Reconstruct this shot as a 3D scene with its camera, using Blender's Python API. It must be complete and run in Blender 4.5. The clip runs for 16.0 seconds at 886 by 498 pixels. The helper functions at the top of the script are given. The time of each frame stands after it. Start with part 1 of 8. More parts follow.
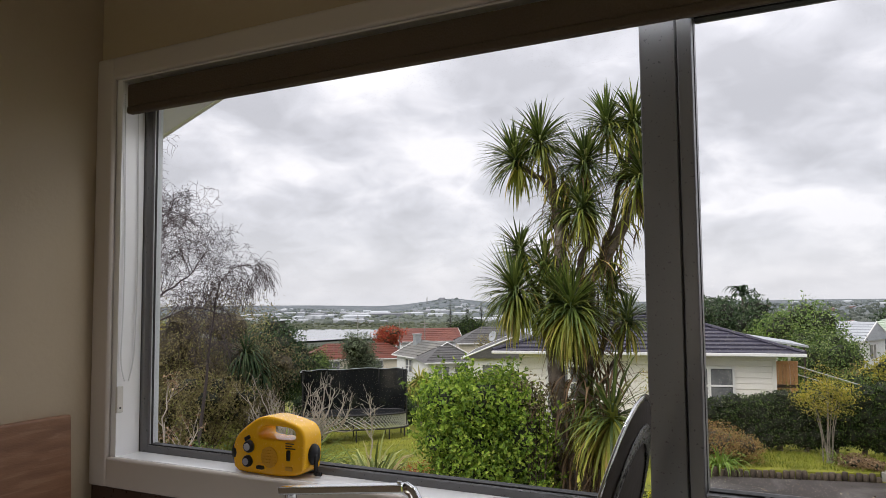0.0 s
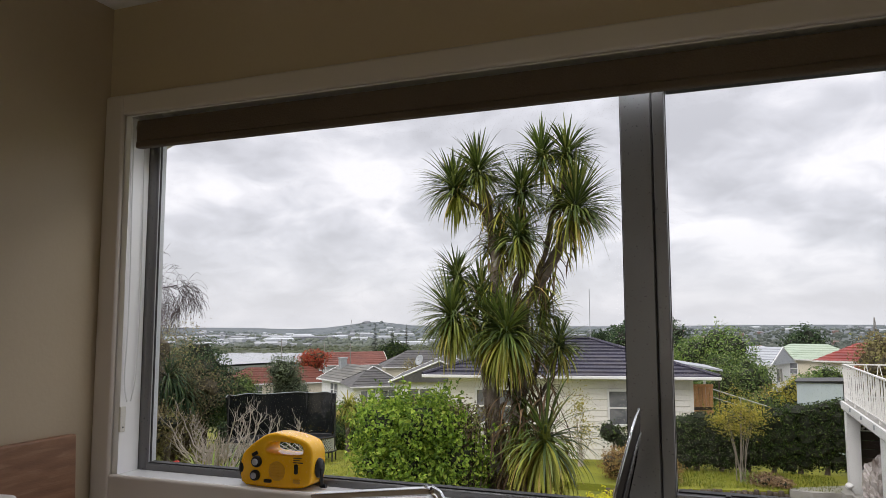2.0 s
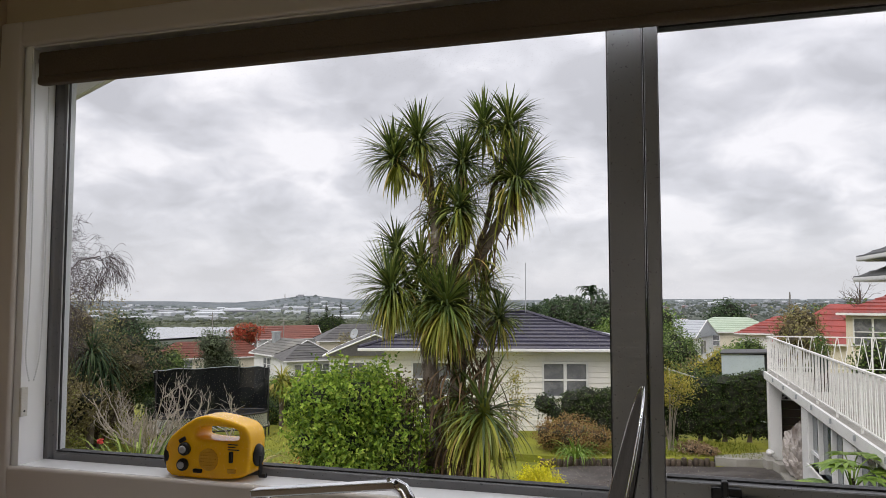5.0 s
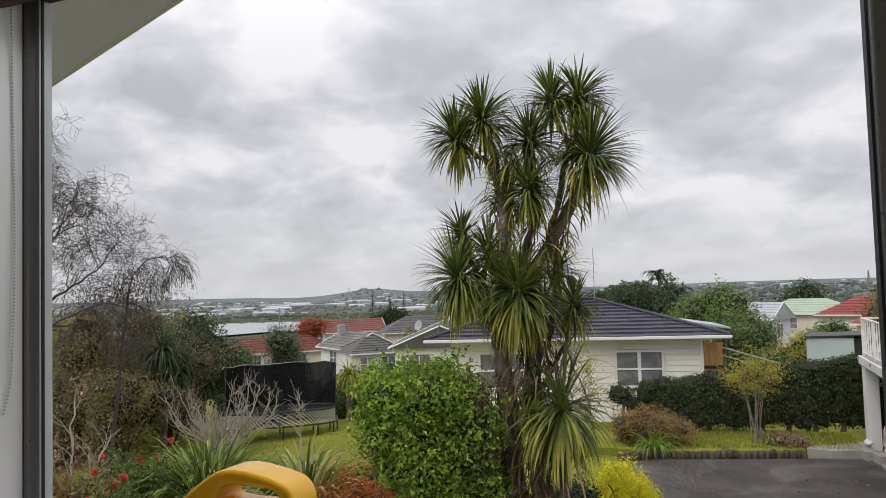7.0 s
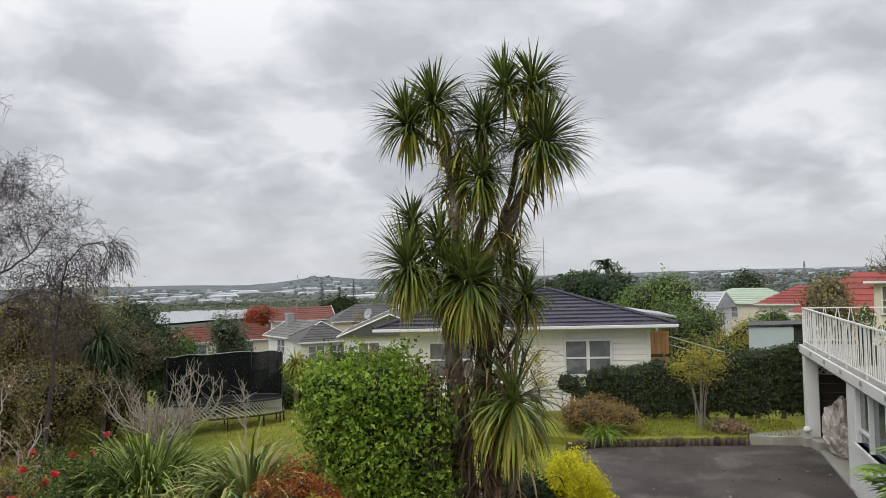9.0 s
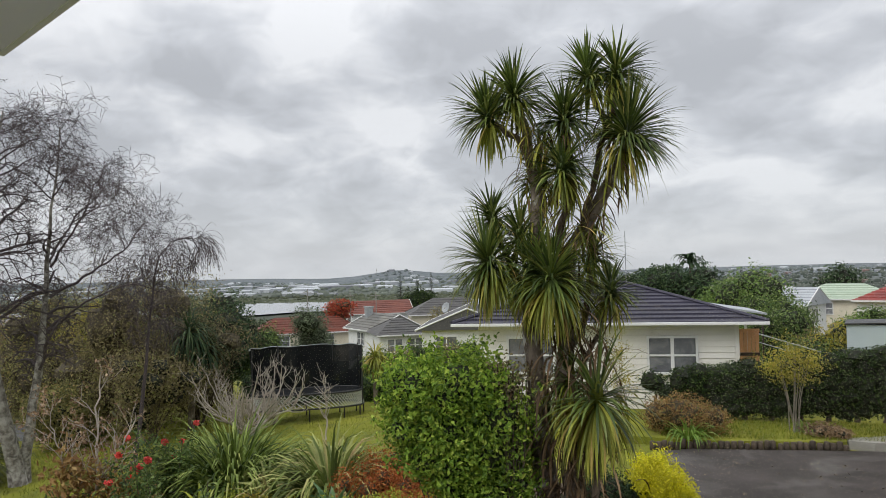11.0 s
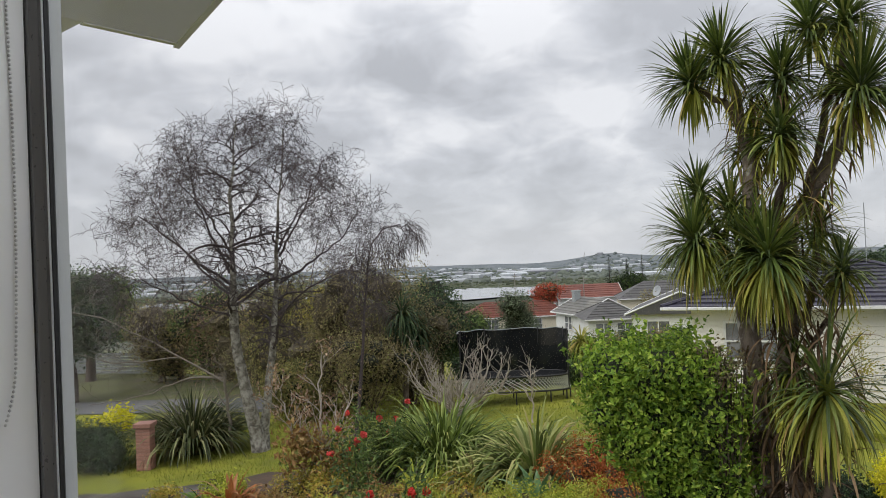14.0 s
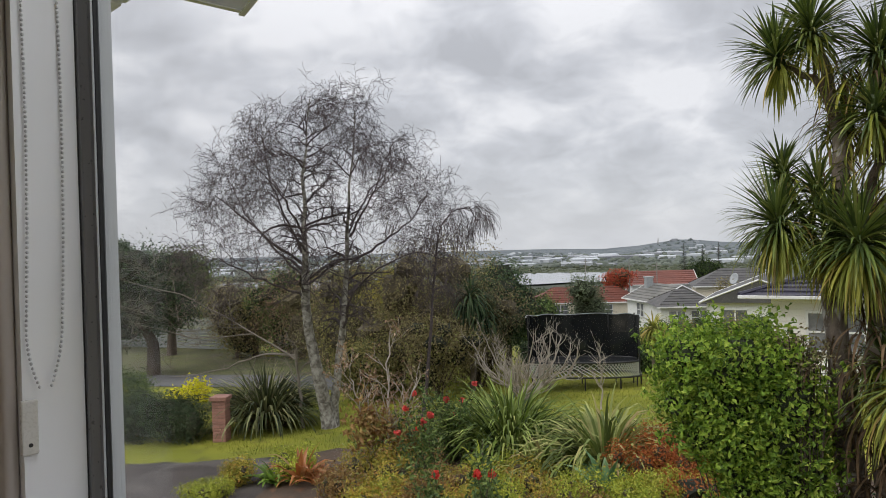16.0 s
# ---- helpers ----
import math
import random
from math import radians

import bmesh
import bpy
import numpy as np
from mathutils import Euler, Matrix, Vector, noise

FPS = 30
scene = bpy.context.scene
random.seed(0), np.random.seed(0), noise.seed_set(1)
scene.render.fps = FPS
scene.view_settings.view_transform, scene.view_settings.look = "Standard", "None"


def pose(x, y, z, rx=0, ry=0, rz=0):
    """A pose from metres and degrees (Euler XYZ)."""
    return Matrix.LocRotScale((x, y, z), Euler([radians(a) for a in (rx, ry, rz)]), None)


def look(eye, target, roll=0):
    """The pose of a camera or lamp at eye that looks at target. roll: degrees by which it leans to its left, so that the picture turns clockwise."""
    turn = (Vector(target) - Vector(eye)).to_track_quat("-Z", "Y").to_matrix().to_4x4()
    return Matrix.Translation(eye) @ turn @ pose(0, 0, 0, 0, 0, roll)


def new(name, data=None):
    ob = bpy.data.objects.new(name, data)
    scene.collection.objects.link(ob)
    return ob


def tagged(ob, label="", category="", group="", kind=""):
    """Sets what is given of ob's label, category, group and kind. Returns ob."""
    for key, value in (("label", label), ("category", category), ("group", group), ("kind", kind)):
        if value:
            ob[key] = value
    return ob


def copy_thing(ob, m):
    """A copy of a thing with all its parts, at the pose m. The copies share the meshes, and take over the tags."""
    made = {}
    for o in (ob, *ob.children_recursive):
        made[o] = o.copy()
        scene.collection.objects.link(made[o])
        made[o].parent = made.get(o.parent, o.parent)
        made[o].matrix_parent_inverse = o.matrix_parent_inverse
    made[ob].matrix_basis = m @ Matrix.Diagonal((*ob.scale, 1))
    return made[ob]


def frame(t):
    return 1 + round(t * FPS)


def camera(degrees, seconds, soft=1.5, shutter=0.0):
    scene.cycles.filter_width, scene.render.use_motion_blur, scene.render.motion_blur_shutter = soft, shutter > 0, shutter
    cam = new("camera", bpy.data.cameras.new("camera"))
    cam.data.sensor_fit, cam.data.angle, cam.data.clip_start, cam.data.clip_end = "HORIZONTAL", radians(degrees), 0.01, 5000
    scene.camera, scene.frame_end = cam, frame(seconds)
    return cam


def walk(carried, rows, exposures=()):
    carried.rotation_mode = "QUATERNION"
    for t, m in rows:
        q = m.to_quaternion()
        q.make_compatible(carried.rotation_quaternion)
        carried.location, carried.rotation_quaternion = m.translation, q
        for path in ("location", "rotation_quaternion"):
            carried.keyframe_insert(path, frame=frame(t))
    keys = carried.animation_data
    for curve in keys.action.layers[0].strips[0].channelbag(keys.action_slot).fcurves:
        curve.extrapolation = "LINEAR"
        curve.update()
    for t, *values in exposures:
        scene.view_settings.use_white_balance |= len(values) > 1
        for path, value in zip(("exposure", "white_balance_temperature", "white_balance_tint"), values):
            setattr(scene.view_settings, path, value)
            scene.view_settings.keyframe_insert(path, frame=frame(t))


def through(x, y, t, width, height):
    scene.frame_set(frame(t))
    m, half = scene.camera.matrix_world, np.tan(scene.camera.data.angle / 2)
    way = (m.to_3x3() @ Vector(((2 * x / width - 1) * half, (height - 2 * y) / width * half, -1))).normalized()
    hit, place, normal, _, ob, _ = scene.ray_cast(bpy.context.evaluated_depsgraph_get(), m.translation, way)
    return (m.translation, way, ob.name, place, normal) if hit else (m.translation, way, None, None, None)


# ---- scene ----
cam = camera(62.7, 16.0, 0.5)
PATH = [
    (0, (1.649, -1.453, 1.514), (0.743, 0.325, 1.649), -0.5),
    (0.5, (1.58, -1.349, 1.547), (0.722, 0.452, 1.687), -0.5),
    (1, (1.51, -1.364, 1.536), (0.847, 0.509, 1.767), -1.8),
    (1.5, (1.575, -1.694, 1.522), (0.905, 0.18, 1.715), -1.2),
    (2, (1.571, -1.708, 1.523), (0.853, 0.148, 1.721), -0.1),
    (2.5, (1.577, -1.709, 1.523), (0.878, 0.157, 1.701), 1.3),
    (3, (1.563, -1.687, 1.512), (0.925, 0.203, 1.661), 0.8),
    (3.5, (1.534, -1.675, 1.507), (0.956, 0.233, 1.661), 0.6),
    (4, (1.492, -1.655, 1.503), (0.926, 0.258, 1.635), 0.7),
    (6.5, (1.266, -1.139, 1.514), (0.685, 0.77, 1.646), -2.7),
    (7, (1.18, -1.002, 1.504), (0.47, 0.865, 1.606), -1.7),
    (7.5, (1.197, -0.896, 1.521), (0.419, 0.945, 1.602), -1.5),
    (8, (1.181, -0.829, 1.524), (0.494, 1.048, 1.597), -1.7),
    (8.2, (1.160, -0.822, 1.516), (0.508, 1.075, 1.596), -1.6),
    (10.3, (1.068, -0.668, 1.516), (0.506, 1.252, 1.543), -1.5),
    (10.5, (1.071, -0.671, 1.516), (0.45, 1.23, 1.543), -1.4),
    (11, (1.025, -0.652, 1.533), (0.243, 1.188, 1.587), -1.3),
    (11.5, (1.032, -0.648, 1.527), (0.12, 1.132, 1.559), -2.5),
    (12, (1.033, -0.608, 1.522), (0.012, 1.111, 1.536), -2.8),
    (12.5, (1.036, -0.563, 1.527), (-0.052, 1.115, 1.548), -2.7),
    (13, (1.061, -0.522, 1.516), (-0.109, 1.1, 1.527), -3.7),
    (13.5, (1.063, -0.484, 1.503), (-0.138, 1.114, 1.512), -3.0),
    (14, (1.055, -0.441, 1.496), (-0.211, 1.108, 1.526), -2.5),
    (14.5, (1.067, -0.418, 1.479), (-0.223, 1.109, 1.514), -2.7),
    (15, (1.044, -0.379, 1.471), (-0.255, 1.141, 1.457), -2.4),
    (15.5, (1.022, -0.36, 1.465), (-0.371, 1.074, 1.445), -2.7),
    (16, (1.007, -0.371, 1.466), (-0.402, 1.049, 1.458), -1.7),
]
walk(cam, [(t, look(e, g, r)) for t, e, g, r in PATH], [(0.0, 0.28, 6600, 15), (4.0, 0.25, 6600, 15), (6.5, 0.07, 6620, 14), (8.0, 0.02, 6600, 12), (10.5, 0.0, 6500, 10.5), (13.0, 0.01, 6500, 11), (16.0, 0.03, 6520, 12)])

# ---- world and light: bright overcast sky with soft cloud ----
world = bpy.data.worlds.new("overcast_sky")
scene.world = world
world.use_nodes = True
wn, wl = world.node_tree.nodes, world.node_tree.links
wn.clear()


def wnode(kind, **inputs):
    n = wn.new(kind)
    for k, v in inputs.items():
        n.inputs[k].default_value = v
    return n


SUN_EL, SUN_ROT = radians(48), radians(200)
w_out, w_bg = wnode("ShaderNodeOutputWorld"), wnode("ShaderNodeBackground")
w_sky = wn.new("ShaderNodeTexSky")
w_sky.sky_type, w_sky.sun_disc = "NISHITA", False
w_sky.sun_elevation, w_sky.sun_rotation = SUN_EL, SUN_ROT
w_tc, w_sep = wn.new("ShaderNodeTexCoord"), wn.new("ShaderNodeSeparateXYZ")
# cloud deck: directions meet a flat layer, so that the cloud closes up towards the horizon
w_zz = wn.new("ShaderNodeMath")
w_zz.operation, w_zz.inputs[1].default_value = "ADD", 0.40
w_zc = wn.new("ShaderNodeMath")
w_zc.operation, w_zc.inputs[1].default_value = "MAXIMUM", 0.2
w_dx, w_dy = wn.new("ShaderNodeMath"), wn.new("ShaderNodeMath")
w_dx.operation = w_dy.operation = "DIVIDE"
w_com = wn.new("ShaderNodeCombineXYZ")
w_com.inputs["Z"].default_value = 3.7
w_n1 = wnode("ShaderNodeTexNoise", Scale=3.3, Detail=4.0, Roughness=0.47, Distortion=0.3)
w_n2 = wnode("ShaderNodeTexNoise", Scale=9.5, Detail=6.0, Roughness=0.52, Distortion=0.6)
w_mix = wn.new("ShaderNodeMath")
w_mix.operation = "MULTIPLY_ADD"
w_mix.inputs[1].default_value = 0.34
w_ramp = wn.new("ShaderNodeValToRGB")
el = w_ramp.color_ramp.elements
el[0].position, el[0].color = 0.53, (0.52, 0.535, 0.57, 1)
el[1].position, el[1].color = 0.81, (0.87, 0.88, 0.91, 1)
mid = w_ramp.color_ramp.elements.new(0.66)
mid.color = (0.65, 0.668, 0.71, 1)
# an overcast sky is brighter overhead than at the horizon
w_el = wn.new("ShaderNodeMapRange")
w_el.inputs["From Min"].default_value, w_el.inputs["From Max"].default_value = 0.25, 1.0
w_el.inputs["To Min"].default_value, w_el.inputs["To Max"].default_value = 1.0, 2.3
w_low = wn.new("ShaderNodeMapRange")
w_low.inputs["From Min"].default_value, w_low.inputs["From Max"].default_value = 0.0, 0.13
w_low.inputs["To Min"].default_value, w_low.inputs["To Max"].default_value = 0.8, 0.0
w_haze = wn.new("ShaderNodeMix")
w_haze.data_type = "RGBA"
w_haze.inputs["B"].default_value = (0.64, 0.662, 0.70, 1)
w_gain = wn.new("ShaderNodeVectorMath")
w_gain.operation = "SCALE"
w_sky_gain = wn.new("ShaderNodeVectorMath")
w_sky_gain.operation = "SCALE"
w_sky_gain.inputs["Scale"].default_value = 0.10
w_cover = wn.new("ShaderNodeMix")
w_cover.data_type = "RGBA"
w_cover.inputs["Factor"].default_value = 0.93
wl.new(w_sep.outputs["Z"], w_zz.inputs[0])
wl.new(w_zz.outputs[0], w_zc.inputs[0])
for axis, node in (("X", w_dx), ("Y", w_dy)):
    wl.new(w_sep.outputs[axis], node.inputs[0])
    wl.new(w_zc.outputs[0], node.inputs[1])
    wl.new(node.outputs[0], w_com.inputs[axis])
wl.new(w_com.outputs[0], w_n1.inputs["Vector"])
wl.new(w_com.outputs[0], w_n2.inputs["Vector"])
wl.new(w_n2.outputs["Fac"], w_mix.inputs[0])
wl.new(w_n1.outputs["Fac"], w_mix.inputs[2])
wl.new(w_mix.outputs[0], w_ramp.inputs["Fac"])
wl.new(w_tc.outputs["Generated"], w_sep.inputs[0])
wl.new(w_sep.outputs["Z"], w_el.inputs["Value"])
wl.new(w_sep.outputs["Z"], w_low.inputs["Value"])
wl.new(w_low.outputs[0], w_haze.inputs["Factor"])
wl.new(w_ramp.outputs["Color"], w_haze.inputs["A"])
wl.new(w_haze.outputs["Result"], w_gain.inputs[0])
wl.new(w_el.outputs[0], w_gain.inputs["Scale"])
wl.new(w_sky.outputs["Color"], w_sky_gain.inputs[0])
wl.new(w_sky_gain.outputs[0], w_cover.inputs["A"])
wl.new(w_gain.outputs[0], w_cover.inputs["B"])
wl.new(w_cover.outputs["Result"], w_bg.inputs["Color"])
w_bg.inputs["Strength"].default_value = 1.0
wl.new(w_bg.outputs[0], w_out.inputs["Surface"])

sun = new("sun", bpy.data.lights.new("sun", "SUN"))
sun.data.energy, sun.data.angle, sun.data.color = 1.45, radians(40), (1.0, 0.97, 0.92)
sun.matrix_world = look((0, 0, 30), (math.sin(SUN_ROT) * -10, math.cos(SUN_ROT) * -10, 30 - 10 * math.tan(SUN_EL)))

# added lamp that brightens the room, in an unseen opening in the south wall
room_fill = new("room_fill_lamp", bpy.data.lights.new("room_fill_lamp", "AREA"))
room_fill.data.shape, room_fill.data.size, room_fill.data.size_y = "RECTANGLE", 1.0, 2.0
room_fill.data.energy, room_fill.data.color = 4.7, (1.0, 0.89, 0.80)
room_fill.matrix_world = look((1.25, -4.25, 1.03), (1.25, 0, 1.03))

# added lamp in the upper window opening, behind the rolled blind, standing for skylight
head_light = new("sill_fill_lamp", bpy.data.lights.new("sill_fill_lamp", "AREA"))
head_light.data.shape, head_light.data.size, head_light.data.size_y = "RECTANGLE", 2.9, 0.03
head_light.data.energy, head_light.data.color, head_light.data.spread = 4.1, (0.93, 0.97, 1.0), radians(104)
head_light.matrix_world = look((1.5, -0.034, 2.062), (1.5, -0.085, 1.5))

# ---- materials ----


def material(name):
    m = bpy.data.materials.new(name)
    m.use_nodes = True
    nt = m.node_tree
    return m, nt.nodes, nt.links, nt.nodes["Principled BSDF"]


def mixed(nd, ln, a, b, fac, blend="MIX"):
    x = nd.new("ShaderNodeMix")
    x.data_type, x.blend_type = "RGBA", blend
    for slot, v in (("A", a), ("B", b), ("Factor", fac)):
        if hasattr(v, "is_linked"):
            ln.new(v, x.inputs[slot])
        elif slot == "Factor":
            x.inputs[slot].default_value = v
        else:
            x.inputs[slot].default_value = (*v[:3], 1)
    return x.outputs["Result"]


def ranged(nd, ln, value, a, b, c, d):
    x = nd.new("ShaderNodeMapRange")
    for k, v in (("From Min", a), ("From Max", b), ("To Min", c), ("To Max", d)):
        x.inputs[k].default_value = v
    ln.new(value, x.inputs["Value"])
    return x.outputs[0]


def noise_fac(nd, ln, scale, detail=4.0, stretch=(1, 1, 1), distort=0.0):
    tc, mp, nz = nd.new("ShaderNodeTexCoord"), nd.new("ShaderNodeMapping"), nd.new("ShaderNodeTexNoise")
    mp.inputs["Scale"].default_value = stretch
    nz.inputs["Scale"].default_value, nz.inputs["Detail"].default_value, nz.inputs["Distortion"].default_value = scale, detail, distort
    ln.new(tc.outputs["Object"], mp.inputs["Vector"])
    ln.new(mp.outputs["Vector"], nz.inputs["Vector"])
    return nz.outputs["Fac"]


def surf(name, c1, c2, scale=3.0, rough=0.6, bump=0.15, metallic=0.0, fine=None, stretch=(1, 1, 1), stain=None, stain_scale=1.2,
         stain_at=(0.52, 0.7), vary=0.0, island=0.0, spec=0.5, coat=0.0):
    """A painted, mineral or wooden surface: two tones, fine grain, an optional stain and piece-to-piece variation."""
    m, nd, ln, b = material(name)
    fine = fine or scale * 14
    big = noise_fac(nd, ln, scale, 4.0, stretch)
    small = noise_fac(nd, ln, fine, 3.0, stretch)
    col = mixed(nd, ln, c1, c2, ranged(nd, ln, big, 0.35, 0.65, 0, 1))
    col = mixed(nd, ln, col, (0.5, 0.5, 0.5), ranged(nd, ln, small, 0.3, 0.7, 0.0, 0.28), "OVERLAY")
    if stain:
        s = noise_fac(nd, ln, stain_scale, 6.0, stretch, 0.6)
        col = mixed(nd, ln, col, stain, ranged(nd, ln, s, *stain_at, 0, 0.85))
    if vary:
        oi = nd.new("ShaderNodeObjectInfo")
        hv = nd.new("ShaderNodeHueSaturation")
        ln.new(ranged(nd, ln, oi.outputs["Random"], 0, 1, 1 - vary, 1 + vary), hv.inputs["Value"])
        ln.new(col, hv.inputs["Color"])
        col = hv.outputs["Color"]
    if island:
        ge = nd.new("ShaderNodeNewGeometry")
        hv = nd.new("ShaderNodeHueSaturation")
        ln.new(ranged(nd, ln, ge.outputs["Random Per Island"], 0, 1, 1 - island, 1 + island), hv.inputs["Value"])
        ln.new(col, hv.inputs["Color"])
        col = hv.outputs["Color"]
    ln.new(col, b.inputs["Base Color"])
    ln.new(ranged(nd, ln, small, 0.3, 0.7, max(rough - 0.1, 0.02), min(rough + 0.1, 1)), b.inputs["Roughness"])
    b.inputs["Metallic"].default_value = metallic
    b.inputs["Specular IOR Level"].default_value = spec
    b.inputs["Coat Weight"].default_value = coat
    if bump:
        bp = nd.new("ShaderNodeBump")
        bp.inputs["Strength"].default_value, bp.inputs["Distance"].default_value = bump, 0.01
        ln.new(small, bp.inputs["Height"])
        ln.new(bp.outputs[0], b.inputs["Normal"])
    return m


def leafy(name, stops, rough=0.45, through=0.3, spec=0.4, patch=1.3):
    """Foliage: each leaf takes its tone from a ramp, with patches of lighter and darker growth; some light passes through."""
    m, nd, ln, b = material(name)
    ge, rp = nd.new("ShaderNodeNewGeometry"), nd.new("ShaderNodeValToRGB")
    e = rp.color_ramp.elements
    e[0].position, e[0].color = stops[0][0], (*stops[0][1], 1)
    e[1].position, e[1].color = stops[-1][0], (*stops[-1][1], 1)
    for pos, c in stops[1:-1]:
        e.new(pos).color = (*c, 1)
    ln.new(ge.outputs["Random Per Island"], rp.inputs["Fac"])
    hv = nd.new("ShaderNodeHueSaturation")
    ln.new(ranged(nd, ln, noise_fac(nd, ln, patch, 3.0), 0.3, 0.7, 0.72, 1.3), hv.inputs["Value"])
    ln.new(rp.outputs["Color"], hv.inputs["Color"])
    ln.new(hv.outputs["Color"], b.inputs["Base Color"])
    b.inputs["Roughness"].default_value, b.inputs["Specular IOR Level"].default_value = rough, spec
    tr, mx = nd.new("ShaderNodeBsdfTranslucent"), nd.new("ShaderNodeMixShader")
    ln.new(hv.outputs["Color"], tr.inputs["Color"])
    mx.inputs["Fac"].default_value = through
    ln.new(b.outputs[0], mx.inputs[1])
    ln.new(tr.outputs[0], mx.inputs[2])
    ln.new(mx.outputs[0], nd["Material Output"].inputs["Surface"])
    return m


def glass_material(name):
    """Thin clear pane: straight-through light, with a gloss that grows towards glancing angles."""
    m, nd, ln, b = material(name)
    tr, gl, mx, lw, pw, ad = (nd.new("ShaderNode" + k) for k in ("BsdfTransparent", "BsdfGlossy", "MixShader", "LayerWeight", "Math", "Math"))
    tr.inputs["Color"].default_value = (0.985, 0.99, 0.987, 1)
    gl.inputs["Roughness"].default_value = 0.0
    pw.operation, pw.inputs[1].default_value = "POWER", 5.0
    ad.operation, ad.inputs[1].default_value, ad.inputs[2].default_value = "MULTIPLY_ADD", 0.6, 0.004
    ln.new(lw.outputs["Facing"], pw.inputs[0])
    ln.new(pw.outputs[0], ad.inputs[0])
    ln.new(ad.outputs[0], mx.inputs[0])
    ln.new(tr.outputs[0], mx.inputs[1])
    ln.new(gl.outputs[0], mx.inputs[2])
    ln.new(mx.outputs[0], nd["Material Output"].inputs["Surface"])
    return m


wall_paint = surf("tan_wall_paint", (0.44, 0.36, 0.255), (0.42, 0.34, 0.24), 1.5, 0.55, 0.05, fine=90)
ceiling_paint = surf("ceiling_paint", (0.72, 0.70, 0.66), (0.68, 0.66, 0.62), 1.5, 0.7, 0.05, fine=90)
trim_paint = surf("white_gloss_trim", (0.86, 0.86, 0.865), (0.84, 0.84, 0.845), 1.2, 0.2, 0.0, fine=4, coat=0.3)
# white trim paint darkened: the architrave's shade is put into the colour
shade_trim = surf("shaded_white_trim", (0.55, 0.50, 0.455), (0.52, 0.47, 0.43), 1.5, 0.4, 0.02, fine=60)
alu = surf("grey_anodised_aluminium", (0.172, 0.173, 0.178), (0.150, 0.151, 0.156), 4, 0.36, 0.02, metallic=0.3, fine=160)
gasket = surf("black_rubber_gasket", (0.012, 0.012, 0.013), (0.02, 0.02, 0.02), 8, 0.6, 0.1)
blind_fabric = surf("brown_blind_fabric", (0.105, 0.078, 0.055), (0.09, 0.066, 0.046), 3, 0.85, 0.2, fine=220)
bead = surf("pale_bead_chain", (0.55, 0.55, 0.55), (0.45, 0.45, 0.45), 30, 0.35, 0)
clear_plastic = surf("cloudy_plastic", (0.62, 0.60, 0.55), (0.55, 0.53, 0.48), 20, 0.3, 0.02)
radio_yellow = surf("yellow_abs_plastic", (0.93, 0.50, 0.011), (0.90, 0.475, 0.010), 6, 0.2, 0.03, fine=160)
radio_dark = surf("dark_amber_grille", (0.70, 0.36, 0.012), (0.62, 0.31, 0.010), 40, 0.5, 0.2)
black_plastic = surf("black_plastic", (0.008, 0.008, 0.009), (0.012, 0.012, 0.013), 12, 0.45, 0.0, spec=0.3)
grey_plastic = surf("grey_plastic", (0.36, 0.36, 0.36), (0.3, 0.3, 0.3), 20, 0.4, 0.05)
chrome = surf("chrome", (0.72, 0.73, 0.75), (0.68, 0.69, 0.71), 8, 0.08, 0.0, metallic=1.0)
red_reflection_paint = surf("red_reflection_paint", (0.5, 0.02, 0.02), (0.42, 0.02, 0.02), 10, 0.4, 0.0)
board_wood = surf("brown_board_wood", (0.235, 0.115, 0.058), (0.17, 0.078, 0.038), 5, 0.5, 0.12, stretch=(1, 1, 7), stain=(0.27, 0.15, 0.085), stain_scale=9)
paper = surf("white_paper", (0.74, 0.73, 0.71), (0.68, 0.67, 0.65), 10, 0.7, 0.1)
bench_dark = surf("dark_brown_laminate", (0.035, 0.018, 0.012), (0.05, 0.026, 0.017), 6, 0.35, 0.03)
bench_steel = surf("bounce_bench_steel", (0.72, 0.72, 0.72), (0.66, 0.66, 0.66), 6, 0.45, 0.02, metallic=0.35, stretch=(1, 8, 1))
pan_inside = surf("grey_nonstick", (0.085, 0.076, 0.068), (0.066, 0.059, 0.053), 5, 0.8, 0.05, spec=0.05)
pan_dark = surf("dark_pan_rim", (0.02, 0.019, 0.019), (0.03, 0.029, 0.029), 8, 0.3, 0.05)
floor_wood = surf("timber_floor", (0.19, 0.11, 0.06), (0.15, 0.085, 0.045), 3, 0.4, 0.05, stretch=(8, 1, 1))
soffit_paint = surf("white_soffit_board", (0.74, 0.74, 0.86), (0.70, 0.70, 0.82), 2.2, 0.6, 0.06, stain=(0.36, 0.37, 0.36), stain_at=(0.6, 0.9))
white_paint = surf("white_house_paint", (0.72, 0.72, 0.705), (0.65, 0.65, 0.635), 1.1, 0.55, 0.06, stain=(0.50, 0.48, 0.43), stain_at=(0.62, 0.9), vary=0.03)
board_paint = surf("cream_weatherboard_paint", (0.77, 0.745, 0.69), (0.72, 0.695, 0.64), 0.9, 0.6, 0.06, stain=(0.56, 0.53, 0.46), stain_at=(0.62, 0.9), vary=0.035)
cream_paint = surf("cream_render", (0.66, 0.60, 0.47), (0.60, 0.54, 0.42), 1.0, 0.7, 0.08)
roof_slate = surf("dark_tile_steel_roof", (0.032, 0.029, 0.050), (0.022, 0.020, 0.036), 1.6, 0.55, 0.15, stain=(0.061, 0.054, 0.061), vary=0.12)
